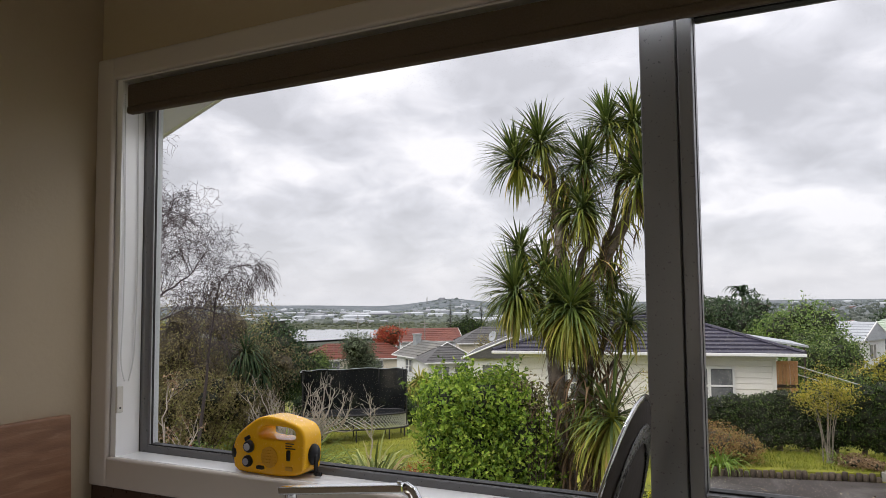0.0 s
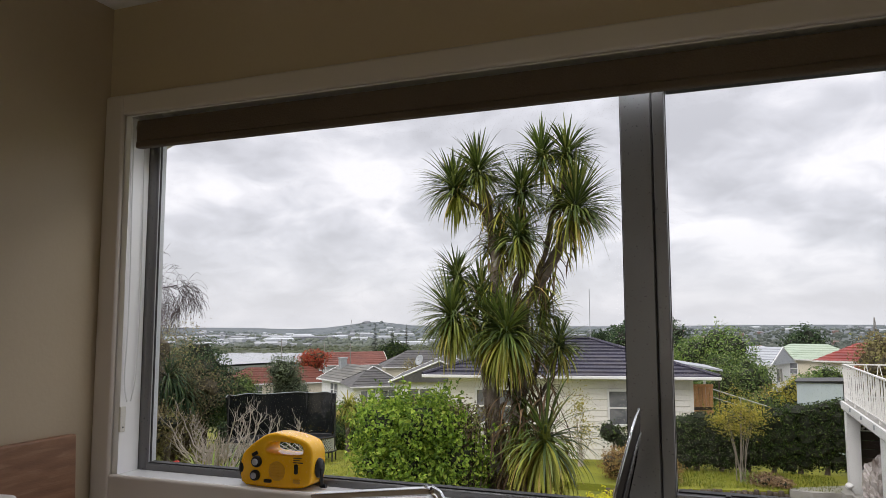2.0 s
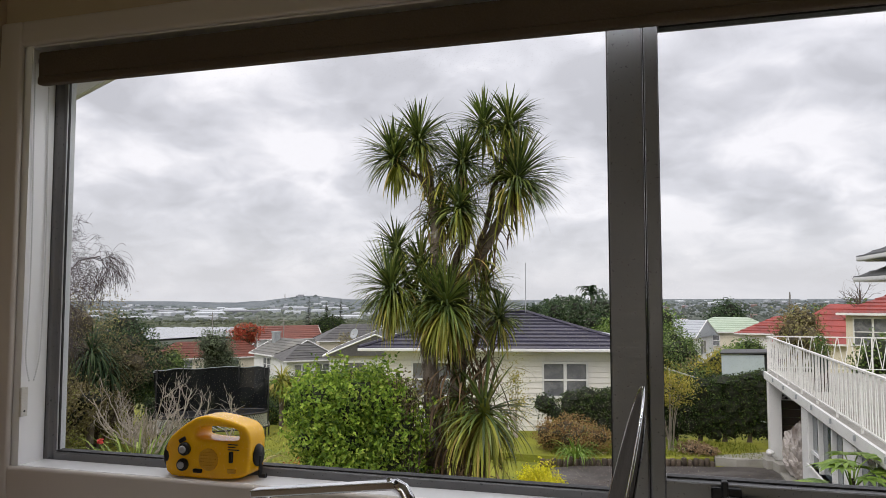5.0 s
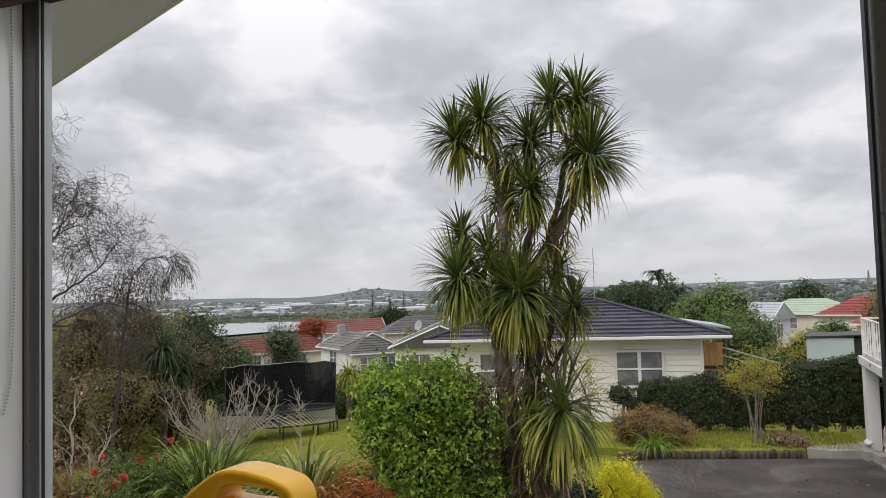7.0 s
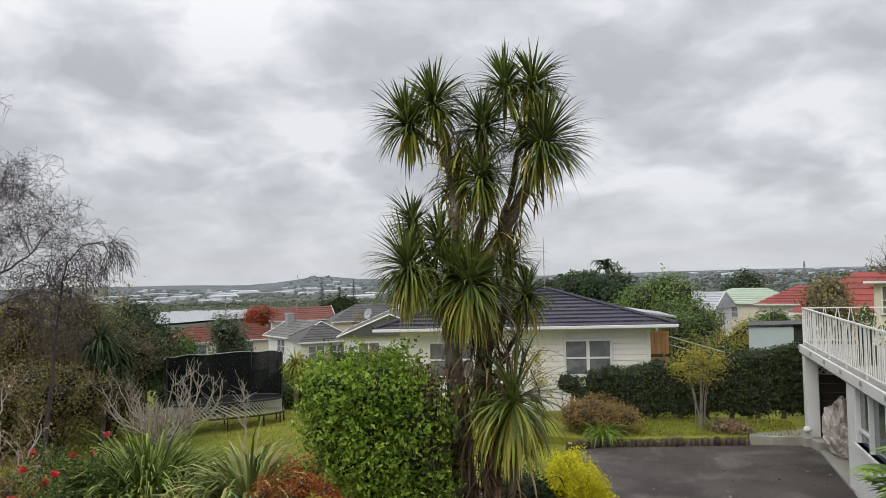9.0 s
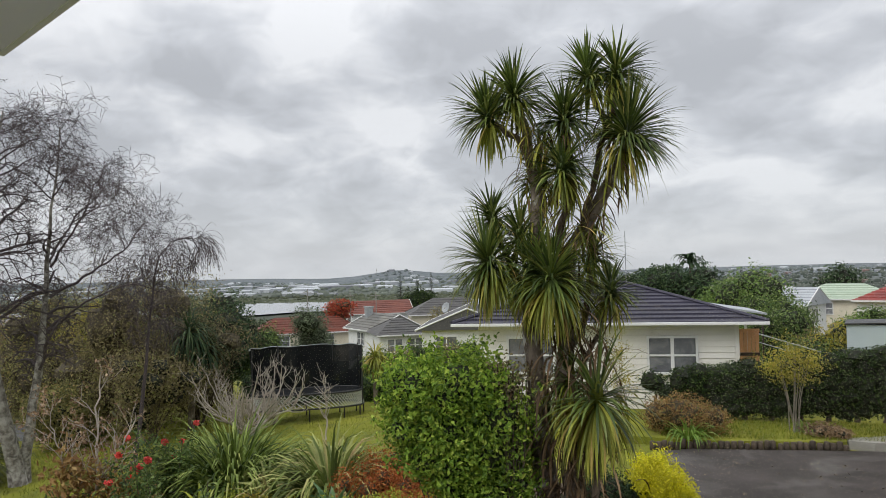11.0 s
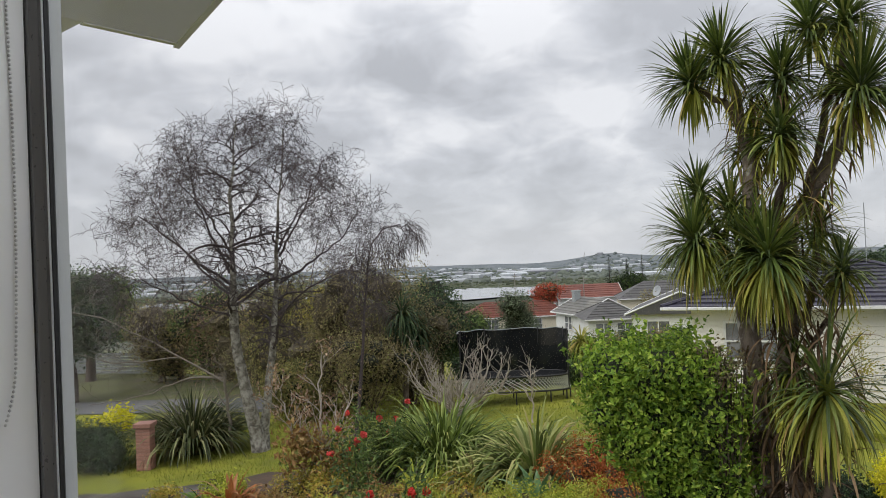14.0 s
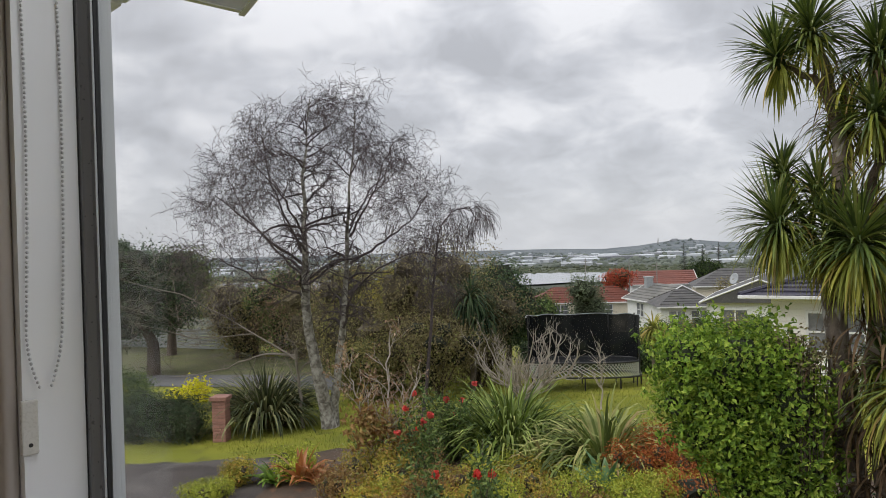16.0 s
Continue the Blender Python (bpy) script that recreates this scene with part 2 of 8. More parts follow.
# near-black under-sheet: shade between the tile courses is put into its colour
roof_gap = surf("roof_course_shade", (0.02, 0.018, 0.024), (0.015, 0.014, 0.018), 3, 0.8, 0.0)
roof_red = surf("red_tile_roof", (0.266, 0.040, 0.029), (0.216, 0.030, 0.022), 1.5, 0.55, 0.2, stain=(0.144, 0.036, 0.029), vary=0.1)
roof_orange = surf("rusty_orange_tile_roof", (0.140, 0.035, 0.017), (0.107, 0.026, 0.014), 0.8, 0.7, 0.2, stain=(0.070, 0.023, 0.016), vary=0.1)
roof_brown = surf("red_brown_tile_roof", (0.17, 0.055, 0.036), (0.13, 0.043, 0.03), 0.8, 0.7, 0.2, vary=0.1)
roof_grey = surf("weathered_grey_tile_roof", (0.155, 0.15, 0.135), (0.11, 0.108, 0.10), 0.9, 0.75, 0.2, stain=(0.20, 0.19, 0.165), vary=0.1)
roof_dark_grey = surf("dark_weathered_tile_roof", (0.088, 0.084, 0.082), (0.062, 0.060, 0.059), 0.9, 0.75, 0.2, stain=(0.10, 0.096, 0.088), vary=0.1)
roof_white = surf("white_iron_roof", (0.36, 0.38, 0.405), (0.31, 0.33, 0.355), 0.8, 0.5, 0.05)
roof_green = surf("pale_green_tile_roof", (0.36, 0.43, 0.33), (0.31, 0.38, 0.29), 0.9, 0.6, 0.15)
tile_black = surf("black_roof_tile", (0.022, 0.024, 0.024), (0.035, 0.037, 0.036), 2.5, 0.55, 0.2, stain=(0.06, 0.06, 0.055))
house_glass = surf("dark_house_glass", (0.16, 0.165, 0.175), (0.10, 0.105, 0.115), 0.9, 0.06, 0.0, stain=(0.30, 0.30, 0.30), stain_scale=2.5, stain_at=(0.45, 0.75), spec=0.7)
wing_glass = surf("garage_window_glass", (0.10, 0.125, 0.135), (0.07, 0.09, 0.10), 0.8, 0.05, 0.0, spec=0.8)
fence_wood = surf("orange_brown_fence_timber", (0.588, 0.294, 0.133), (0.476, 0.231, 0.105), 2, 0.65, 0.15, stretch=(6, 6, 1), vary=0.1)
dark_wood = surf("dark_stained_timber", (0.045, 0.026, 0.018), (0.03, 0.018, 0.013), 3, 0.6, 0.2, vary=0.2)
log_wood = surf("weathered_log_timber", (0.081, 0.059, 0.040), (0.046, 0.034, 0.025), 3, 0.85, 0.4, stretch=(2, 2, 0.6), stain=(0.034, 0.037, 0.019), vary=0.25)
brick_red = surf("pinkish_brick", (0.36, 0.185, 0.145), (0.30, 0.150, 0.118), 6, 0.8, 0.3, vary=0.16)
mortar = surf("pinkish_mortar", (0.33, 0.20, 0.165), (0.27, 0.165, 0.135), 8, 0.9, 0.3)
concrete = surf("pale_concrete", (0.33, 0.315, 0.28), (0.27, 0.26, 0.23), 1.3, 0.8, 0.2, stain=(0.20, 0.19, 0.165))
asphalt = surf("old_asphalt", (0.074, 0.064, 0.059), (0.045, 0.039, 0.036), 1.1, 0.9, 0.4, fine=55, stain=(0.135, 0.125, 0.115), stain_scale=0.9, stain_at=(0.52, 0.72), spec=0.25)
verge_grass = surf("shaded_verge_grass", (0.105, 0.112, 0.032), (0.068, 0.070, 0.026), 0.7, 0.95, 0.4, fine=20, stain=(0.085, 0.065, 0.045), stain_scale=0.5)
road_grey = surf("worn_road_asphalt", (0.115, 0.114, 0.112), (0.085, 0.084, 0.083), 0.5, 0.8, 0.2, fine=30, stain=(0.10, 0.10, 0.098))
flange_white = surf("white_window_flange", (0.58, 0.60, 0.62), (0.52, 0.54, 0.56), 4, 0.4, 0.03)
soil = surf("garden_soil", (0.075, 0.048, 0.03), (0.05, 0.034, 0.022), 2, 0.95, 0.6, fine=18, stain=(0.12, 0.06, 0.03), stain_scale=3)
plastic_sheet = surf("crumpled_plastic_sheet", (0.46, 0.42, 0.39), (0.28, 0.245, 0.22), 3.2, 0.18, 0.6, fine=11, stain=(0.17, 0.12, 0.10), stain_scale=3)
galv = surf("galvanised_steel", (0.40, 0.42, 0.43), (0.34, 0.36, 0.37), 3, 0.45, 0.05, metallic=0.4)
shed_blue = surf("pale_blue_shed_iron", (0.42, 0.48, 0.50), (0.36, 0.42, 0.44), 1.5, 0.55, 0.08)
net_black = surf("black_net", (0.012, 0.013, 0.014), (0.02, 0.021, 0.022), 1.5, 0.95, 0.2, spec=0.1)
tramp_frame = surf("black_powder_coat", (0.014, 0.014, 0.014), (0.02, 0.02, 0.02), 6, 0.5, 0.1)
tramp_rod = surf("pale_rod", (0.62, 0.63, 0.58), (0.52, 0.53, 0.48), 6, 0.5, 0.1)
white_rod = surf("white_painted_steel", (0.76, 0.75, 0.72), (0.68, 0.67, 0.64), 5, 0.45, 0.1, stain=(0.42, 0.33, 0.26), stain_scale=6, stain_at=(0.64, 0.8))
pot_green = surf("dark_green_pot", (0.03, 0.06, 0.045), (0.022, 0.045, 0.034), 5, 0.5, 0.1)
bark_cab = surf("cabbage_tree_bark", (0.205, 0.165, 0.130), (0.085, 0.066, 0.051), 7, 0.9, 0.9, fine=30, stretch=(1, 1, 0.5), stain=(0.44, 0.42, 0.39), stain_scale=6.0, stain_at=(0.56, 0.62))
bark_cab_upper = surf("cabbage_tree_limb_bark", (0.155, 0.117, 0.086), (0.075, 0.057, 0.043), 9, 0.9, 0.9, fine=34, stretch=(1, 1, 0.5))
bark_birch = surf("birch_bark", (0.33, 0.315, 0.275), (0.105, 0.092, 0.072), 9.0, 0.85, 0.7, fine=40, stain=(0.06, 0.052, 0.042), stain_scale=5.0, stain_at=(0.55, 0.66))
twig_birch = surf("birch_twig", (0.066, 0.049, 0.050), (0.044, 0.033, 0.036), 2, 0.8, 0.0)
bark_grey = surf("pale_grey_bark", (0.42, 0.365, 0.31), (0.31, 0.27, 0.225), 5, 0.85, 0.2, fine=40)
bark_dull = surf("dull_grey_bark", (0.22, 0.19, 0.155), (0.15, 0.13, 0.105), 5, 0.85, 0.3, fine=40)
bark_brown = surf("brown_bark", (0.10, 0.075, 0.055), (0.07, 0.052, 0.04), 4, 0.9, 0.4)
far_pole = surf("grey_pole_timber", (0.24, 0.225, 0.20), (0.20, 0.19, 0.17), 3, 0.8, 0.1)

leaf_cab = leafy("cabbage_tree_leaf", [(0.0, (0.030, 0.046, 0.014)), (0.4, (0.078, 0.118, 0.026)), (0.8, (0.152, 0.196, 0.042)), (1.0, (0.270, 0.280, 0.08))], 0.42, 0.2, 0.4)
leaf_cab_old = leafy("old_cabbage_tree_leaf", [(0.0, (0.120, 0.140, 0.024)), (0.4, (0.255, 0.275, 0.042)), (0.75, (0.400, 0.375, 0.070)), (1.0, (0.42, 0.290, 0.10))], 0.5, 0.22, 0.25)
# the near-black green and dark core colours carry the shade inside foliage
inner_green = surf("shaded_green_core", (0.022, 0.030, 0.009), (0.011, 0.016, 0.005), 9, 0.95, 0.5)
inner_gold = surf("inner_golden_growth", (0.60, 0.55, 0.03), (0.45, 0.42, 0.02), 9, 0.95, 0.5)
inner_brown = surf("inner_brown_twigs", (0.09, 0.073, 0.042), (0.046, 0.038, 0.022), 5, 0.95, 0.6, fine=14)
inner_dark = surf("shaded_dark_core", (0.020, 0.024, 0.011), (0.012, 0.014, 0.008), 6, 0.95, 0.3)
leaf_dead = leafy("dead_hanging_leaf", [(0.0, (0.05, 0.032, 0.018)), (0.6, (0.12, 0.076, 0.04)), (1.0, (0.22, 0.15, 0.085))], 0.7, 0.1, 0.2)
leaf_bush = leafy("fresh_green_leaf", [(0.0, (0.058, 0.110, 0.018)), (0.4, (0.165, 0.275, 0.034)), (0.8, (0.290, 0.410, 0.050)), (1.0, (0.42, 0.49, 0.09))], 0.5, 0.38, 0.25, 2.2)
leaf_hedge = leafy("dark_hedge_leaf", [(0.0, (0.008, 0.018, 0.005)), (0.6, (0.028, 0.052, 0.012)), (0.85, (0.06, 0.095, 0.022)), (1.0, (0.13, 0.18, 0.045))], 0.35, 0.2, 0.2, 2.0)
leaf_flax = leafy("flax_leaf", [(0.0, (0.034, 0.058, 0.014)), (0.5, (0.135, 0.190, 0.032)), (0.9, (0.300, 0.370, 0.10)), (1.0, (0.40, 0.42, 0.13))], 0.55, 0.25, 0.25)
leaf_flax2 = leafy("striped_flax_leaf", [(0.0, (0.070, 0.098, 0.026)), (0.45, (0.185, 0.235, 0.055)), (0.8, (0.40, 0.41, 0.15)), (1.0, (0.30, 0.22, 0.10))], 0.55, 0.25, 0.25)
leaf_flax_dark = leafy("grey_green_flax_leaf", [(0.0, (0.026, 0.036, 0.016)), (0.6, (0.095, 0.115, 0.042)), (1.0, (0.34, 0.34, 0.16))], 0.55, 0.2, 0.25)
leaf_agave = leafy("blue_green_agave_leaf", [(0.0, (0.10, 0.20, 0.085)), (0.6, (0.18, 0.31, 0.13)), (1.0, (0.27, 0.40, 0.18))], 0.35, 0.15, 0.5)
leaf_red = leafy("red_bronze_leaf", [(0.0, (0.19, 0.050, 0.018)), (0.5, (0.40, 0.110, 0.03)), (0.8, (0.50, 0.18, 0.05)), (1.0, (0.28, 0.20, 0.05))], 0.55, 0.3, 0.2)
leaf_brom = leafy("orange_bromeliad_leaf", [(0.0, (0.35, 0.12, 0.03)), (0.5, (0.42, 0.17, 0.06)), (0.8, (0.40, 0.23, 0.09)), (1.0, (0.16, 0.22, 0.04))], 0.4, 0.25)
leaf_olive = leafy("olive_brown_leaf", [(0.0, (0.120, 0.098, 0.052)), (0.5, (0.215, 0.180, 0.090)), (0.85, (0.300, 0.260, 0.115)), (1.0, (0.260, 0.290, 0.085))], 0.7, 0.25, 0.2)
leaf_umber = leafy("umber_dry_leaf", [(0.0, (0.082, 0.070, 0.044)), (0.5, (0.165, 0.138, 0.078)), (0.85, (0.250, 0.215, 0.110)), (1.0, (0.225, 0.245, 0.085))], 0.7, 0.25, 0.2)
leaf_moss = leafy("olive_green_leaf", [(0.0, (0.099, 0.096, 0.041)), (0.5, (0.194, 0.188, 0.067)), (0.85, (0.298, 0.276, 0.095)), (1.0, (0.325, 0.221, 0.090))], 0.7, 0.25, 0.2)
leaf_ground = leafy("ground_cover_leaf", [(0.0, (0.180, 0.187, 0.032)), (0.4, (0.365, 0.338, 0.058)), (0.75, (0.520, 0.42, 0.076)), (1.0, (0.468, 0.225, 0.066))], 0.6, 0.3, 0.2, 1.8)
leaf_limeground = leafy("lime_ground_cover_leaf", [(0.0, (0.204, 0.252, 0.036)), (0.6, (0.372, 0.420, 0.054)), (1.0, (0.528, 0.516, 0.084))], 0.6, 0.3, 0.2, 1.8)
leaf_mid = leafy("mid_green_leaf", [(0.0, (0.035, 0.062, 0.018)), (0.6, (0.098, 0.158, 0.042)), (1.0, (0.225, 0.285, 0.078))], 0.5, 0.22, 0.25, 1.0)
leaf_dark = leafy("dark_green_leaf", [(0.0, (0.018, 0.039, 0.017)), (0.6, (0.045, 0.078, 0.033)), (1.0, (0.093, 0.135, 0.054))], 0.5, 0.18, 0.2, 1.0)
leaf_bright = leafy("bright_tree_leaf", [(0.0, (0.050, 0.095, 0.020)), (0.6, (0.120, 0.205, 0.040)), (1.0, (0.250, 0.340, 0.070))], 0.5, 0.25, 0.4, 0.8)
leaf_greygreen = leafy("grey_green_leaf", [(0.0, (0.055, 0.075, 0.045)), (0.6, (0.115, 0.145, 0.085)), (1.0, (0.19, 0.22, 0.135))], 0.6, 0.15, 0.2, 1.0)
leaf_yellow = leafy("golden_leaf", [(0.0, (0.46, 0.47, 0.02)), (0.5, (0.72, 0.66, 0.025)), (1.0, (0.84, 0.76, 0.07))], 0.6, 0.35, 0.2, 3.0)
leaf_autumn = leafy("autumn_yellow_leaf", [(0.0, (0.19, 0.20, 0.03)), (0.5, (0.36, 0.33, 0.045)), (1.0, (0.44, 0.34, 0.07))], 0.55, 0.3, 0.3)
leaf_orange = leafy("orange_brown_leaf", [(0.0, (0.176, 0.088, 0.034)), (0.5, (0.297, 0.176, 0.061)), (0.85, (0.365, 0.257, 0.095)), (1.0, (0.162, 0.203, 0.054))], 0.55, 0.25, 0.3, 2.0)
leaf_rust = leafy("rusty_dry_leaf", [(0.0, (0.143, 0.089, 0.054)), (0.6, (0.285, 0.184, 0.106)), (1.0, (0.428, 0.320, 0.214))], 0.7, 0.15, 0.2)
leaf_scarlet = leafy("scarlet_autumn_leaf", [(0.0, (0.28, 0.035, 0.02)), (0.6, (0.42, 0.075, 0.035)), (1.0, (0.30, 0.14, 0.05))], 0.55, 0.25, 0.3)
petal = leafy("red_petal", [(0.0, (0.62, 0.03, 0.022)), (0.6, (0.75, 0.05, 0.03)), (1.0, (0.70, 0.12, 0.09))], 0.45, 0.3, 0.3)
petal_pink = leafy("coral_petal", [(0.0, (0.65, 0.06, 0.055)), (1.0, (0.72, 0.13, 0.11))], 0.45, 0.3, 0.3)
grass_blade = leafy("lawn_blade", [(0.0, (0.10, 0.14, 0.018)), (0.6, (0.19, 0.215, 0.025)), (1.0, (0.28, 0.27, 0.045))], 0.6, 0.3, 0.2, 0.7)
weed_leaf = leafy("bright_strap_leaf", [(0.0, (0.10, 0.18, 0.025)), (0.6, (0.19, 0.30, 0.045)), (1.0, (0.29, 0.40, 0.07))], 0.4, 0.35, 0.4)

window_glass = glass_material("window_glass")

# ---- building tools ----


class Geo:
    """Collects vertices and faces for one mesh."""

    def __init__(self):
        self.v, self.f, self.n = [], [], 0

    def add(self, v, f):
        v = np.asarray(v, float).reshape(-1, 3)
        f = np.asarray(f, np.int64)
        self.v.append(v)
        self.f.append(f + self.n)
        self.n += len(v)
        return self

    def move(self, m):
        r, t = np.array(m.to_3x3()), np.array(m.translation)
        self.v = [a @ r.T + t for a in self.v]
        return self

    def mesh(self, name, smooth=False):
        me = bpy.data.meshes.new(name)
        v = np.concatenate(self.v)
        loops = np.concatenate([f.ravel() for f in self.f])
        total = np.concatenate([np.full(len(f), f.shape[1]) for f in self.f])
        me.vertices.add(len(v))
        me.vertices.foreach_set("co", v.ravel())
        me.loops.add(len(loops))
        me.loops.foreach_set("vertex_index", loops.astype(np.int32))
        me.polygons.add(len(total))
        me.polygons.foreach_set("loop_start", (np.cumsum(total) - total).astype(np.int32))
        me.polygons.foreach_set("loop_total", total.astype(np.int32))
        me.polygons.foreach_set("use_smooth", np.full(len(total), bool(smooth)))
        me.update(calc_edges=True)
        me.validate()
        return me

    def box(self, a, b, m=None):
        x0, y0, z0 = a
        x1, y1, z1 = b
        v = np.array([(x0, y0, z0), (x1, y0, z0), (x1, y1, z0), (x0, y1, z0), (x0, y0, z1), (x1, y0, z1), (x1, y1, z1), (x0, y1, z1)], float)
        if m is not None:
            v = v @ np.array(m.to_3x3()).T + np.array(m.translation)
        return self.add(v, [(0, 3, 2, 1), (4, 5, 6, 7), (0, 1, 5, 4), (1, 2, 6, 5), (2, 3, 7, 6), (3, 0, 4, 7)])

    def tube(self, pts, radii, sides=8):
        return self.tubes(np.asarray(pts, float)[None], np.broadcast_to(np.asarray(radii, float), (len(pts),))[None], sides, True)

    def tubes(self, p, r, sides=4, caps=False):
        """p: n paths of s points, r: their radii."""
        n, s, _ = p.shape
        t = np.gradient(p, axis=1)
        t /= np.linalg.norm(t, axis=2, keepdims=True) + 1e-9
        ref = np.where(np.abs(t[:, :1, 2:3]) > 0.8, np.array([[[1.0, 0.1, 0]]]), np.array([[[0.05, 0.1, 1.0]]]))
        a = np.cross(t, ref)
        a /= np.linalg.norm(a, axis=2, keepdims=True) + 1e-9
        b = np.cross(t, a)
        ang = np.arange(sides) * 2 * np.pi / sides
        ring = p[:, :, None] + r[:, :, None, None] * (np.cos(ang)[None, None, :, None] * a[:, :, None] + np.sin(ang)[None, None, :, None] * b[:, :, None])
        base = (np.arange(n)[:, None, None] * s + np.arange(s - 1)[None, :, None]) * sides
        k = np.arange(sides)[None, None]
        k2 = (np.arange(sides) + 1)[None, None] % sides
        q = np.stack([base + k, base + k2, base + sides + k2, base + sides + k], -1).reshape(-1, 4)
        n0 = self.n
        self.add(ring.reshape(-1, 3), q)
        if caps:
            for i in range(n):
                st = n0 + i * s * sides
                self.f.append(np.array([[st + j for j in range(sides)]]))
                self.f.append(np.array([[st + (s - 1) * sides + sides - 1 - j for j in range(sides)]]))
        return self

    def lathe(self, prof, sides=20, axis_m=None, caps=True):
        """Turned shape: prof is a list of (radius, height)."""
        ang = np.arange(sides) * 2 * np.pi / sides
        v = np.array([(r * np.cos(a), r * np.sin(a), z) for r, z in prof for a in ang])
        if axis_m is not None:
            v = v @ np.array(axis_m.to_3x3()).T + np.array(axis_m.translation)
        f = [(i * sides + j, i * sides + (j + 1) % sides, (i + 1) * sides + (j + 1) % sides, (i + 1) * sides + j) for i in range(len(prof) - 1) for j in range(sides)]
        n0 = self.n
        self.add(v, f)
        if not caps:
            return self
        self.f.append(np.array([[n0 + sides - 1 - j for j in range(sides)]]))
        self.f.append(np.array([[n0 + (len(prof) - 1) * sides + j for j in range(sides)]]))
        return self

    def blades(self, base, d, length, width, droop, seg=5, fold=0.35, prof=(0.55, 0.9, 1.0, 0.85, 0.5, 0.04)):
        """Strap leaves that start at base along d and bend down."""
        n = len(base)
        p, dd = base.astype(float).copy(), d / np.linalg.norm(d, axis=1, keepdims=True)
        length, width, droop = (np.broadcast_to(np.asarray(x, float), (n,)) for x in (length, width, droop))
        side = np.cross(dd, np.array([0, 0, 1.0]) + 0.05 * RNG.normal(size=(n, 3)))
        side /= np.linalg.norm(side, axis=1, keepdims=True) + 1e-9
        rows = []
        pr = np.interp(np.linspace(0, 1, seg + 1), np.linspace(0, 1, len(prof)), prof)
        for i in range(seg + 1):
            up = np.cross(side, dd)
            w = (width * pr[i] / 2)[:, None]
            rows.append(np.stack([p - side * w + up * w * fold, p, p + side * w + up * w * fold], 1))
            p = p + dd * (length / seg)[:, None]
            dd = dd + np.array([0, 0, -1.0]) * (droop * (i + 1) / seg)[:, None]
            dd /= np.linalg.norm(dd, axis=1, keepdims=True)
        v = np.stack(rows, 1)
        b = (np.arange(n)[:, None] * (seg + 1) + np.arange(seg)[None]).ravel() * 3
        q = np.concatenate([np.stack([b, b + 1, b + 4, b + 3], 1), np.stack([b + 1, b + 2, b + 5, b + 4], 1)])
        return self.add(v.reshape(-1, 3), q)

    def leaves(self, p, nrm, size, aspect=0.5, fold=0.25, tilt=0.6):
        """Single leaves at p that face nrm, turned at random."""
        n = len(p)
        size = np.broadcast_to(np.asarray(size, float), (n,)) * RNG.uniform(0.65, 1.25, n)
        nn = nrm + tilt * RNG.normal(size=(n, 3))
        nn /= np.linalg.norm(nn, axis=1, keepdims=True) + 1e-9
        t = np.cross(nn, RNG.normal(size=(n, 3)))
        t /= np.linalg.norm(t, axis=1, keepdims=True) + 1e-9
        s = np.cross(nn, t)
        L, W = size[:, None], (size * aspect / 2)[:, None]
        a = p - t * L / 2
        v = np.stack([a, a + t * L * 0.45 + s * W + nn * W * fold * 2, a + t * L, a + t * L * 0.45 - s * W + nn * W * fold * 2], 1)
        b = np.arange(n)[:, None] * 4
        return self.add(v.reshape(-1, 3), b + np.arange(4)[None])


RNG = np.random.default_rng(7)


def bevelled(a, b, r=0.004, seg=2, m=None):
    """A box with rounded edges, as a bmesh."""
    bm = bmesh.new()
    bmesh.ops.create_cube(bm, size=1)
    for v in bm.verts:
        v.co = Vector([(a[i] + b[i]) / 2 + v.co[i] * (b[i] - a[i]) for i in range(3)])
    if r:
        bmesh.ops.bevel(bm, geom=list(bm.edges), offset=r, segments=seg, affect="EDGES", profile=0.5)
    if m is not None:
        bm.transform(m)
    return bm


def to_mesh(src, name, smooth=False):
    if isinstance(src, Geo):
        return src.mesh(name, smooth)
    me = bpy.data.meshes.new(name)
    src.to_mesh(me)
    src.free()
    if smooth:
        for p in me.polygons:
            p.use_smooth = True
    return me


def thing(name, loc=(0, 0, 0), rz=0.0, label="", category="", group="", kind=""):
    ob = new(name)
    ob.empty_display_size = 0.1
    ob.matrix_world = pose(*loc, 0, 0, rz)
    return tagged(ob, label, category, group, kind)


def part(name, src, mat, parent=None, label="", smooth=False, kind=""):
    me = src if isinstance(src, bpy.types.Mesh) else to_mesh(src, name, smooth)
    if mat is not None and not me.materials:
        me.materials.append(mat)
    ob = new(name, me)
    ob.parent = parent
    return tagged(ob, label, kind=kind)


def piece(name, me, parent, m):
    """One of many alike pieces on a shared mesh."""
    ob = new(name, me)
    ob.parent = parent
    ob.matrix_basis = m
    return ob


def step(a, b, v):
    t = np.clip((v - a) / (b - a), 0, 1)
    return t * t * (3 - 2 * t)


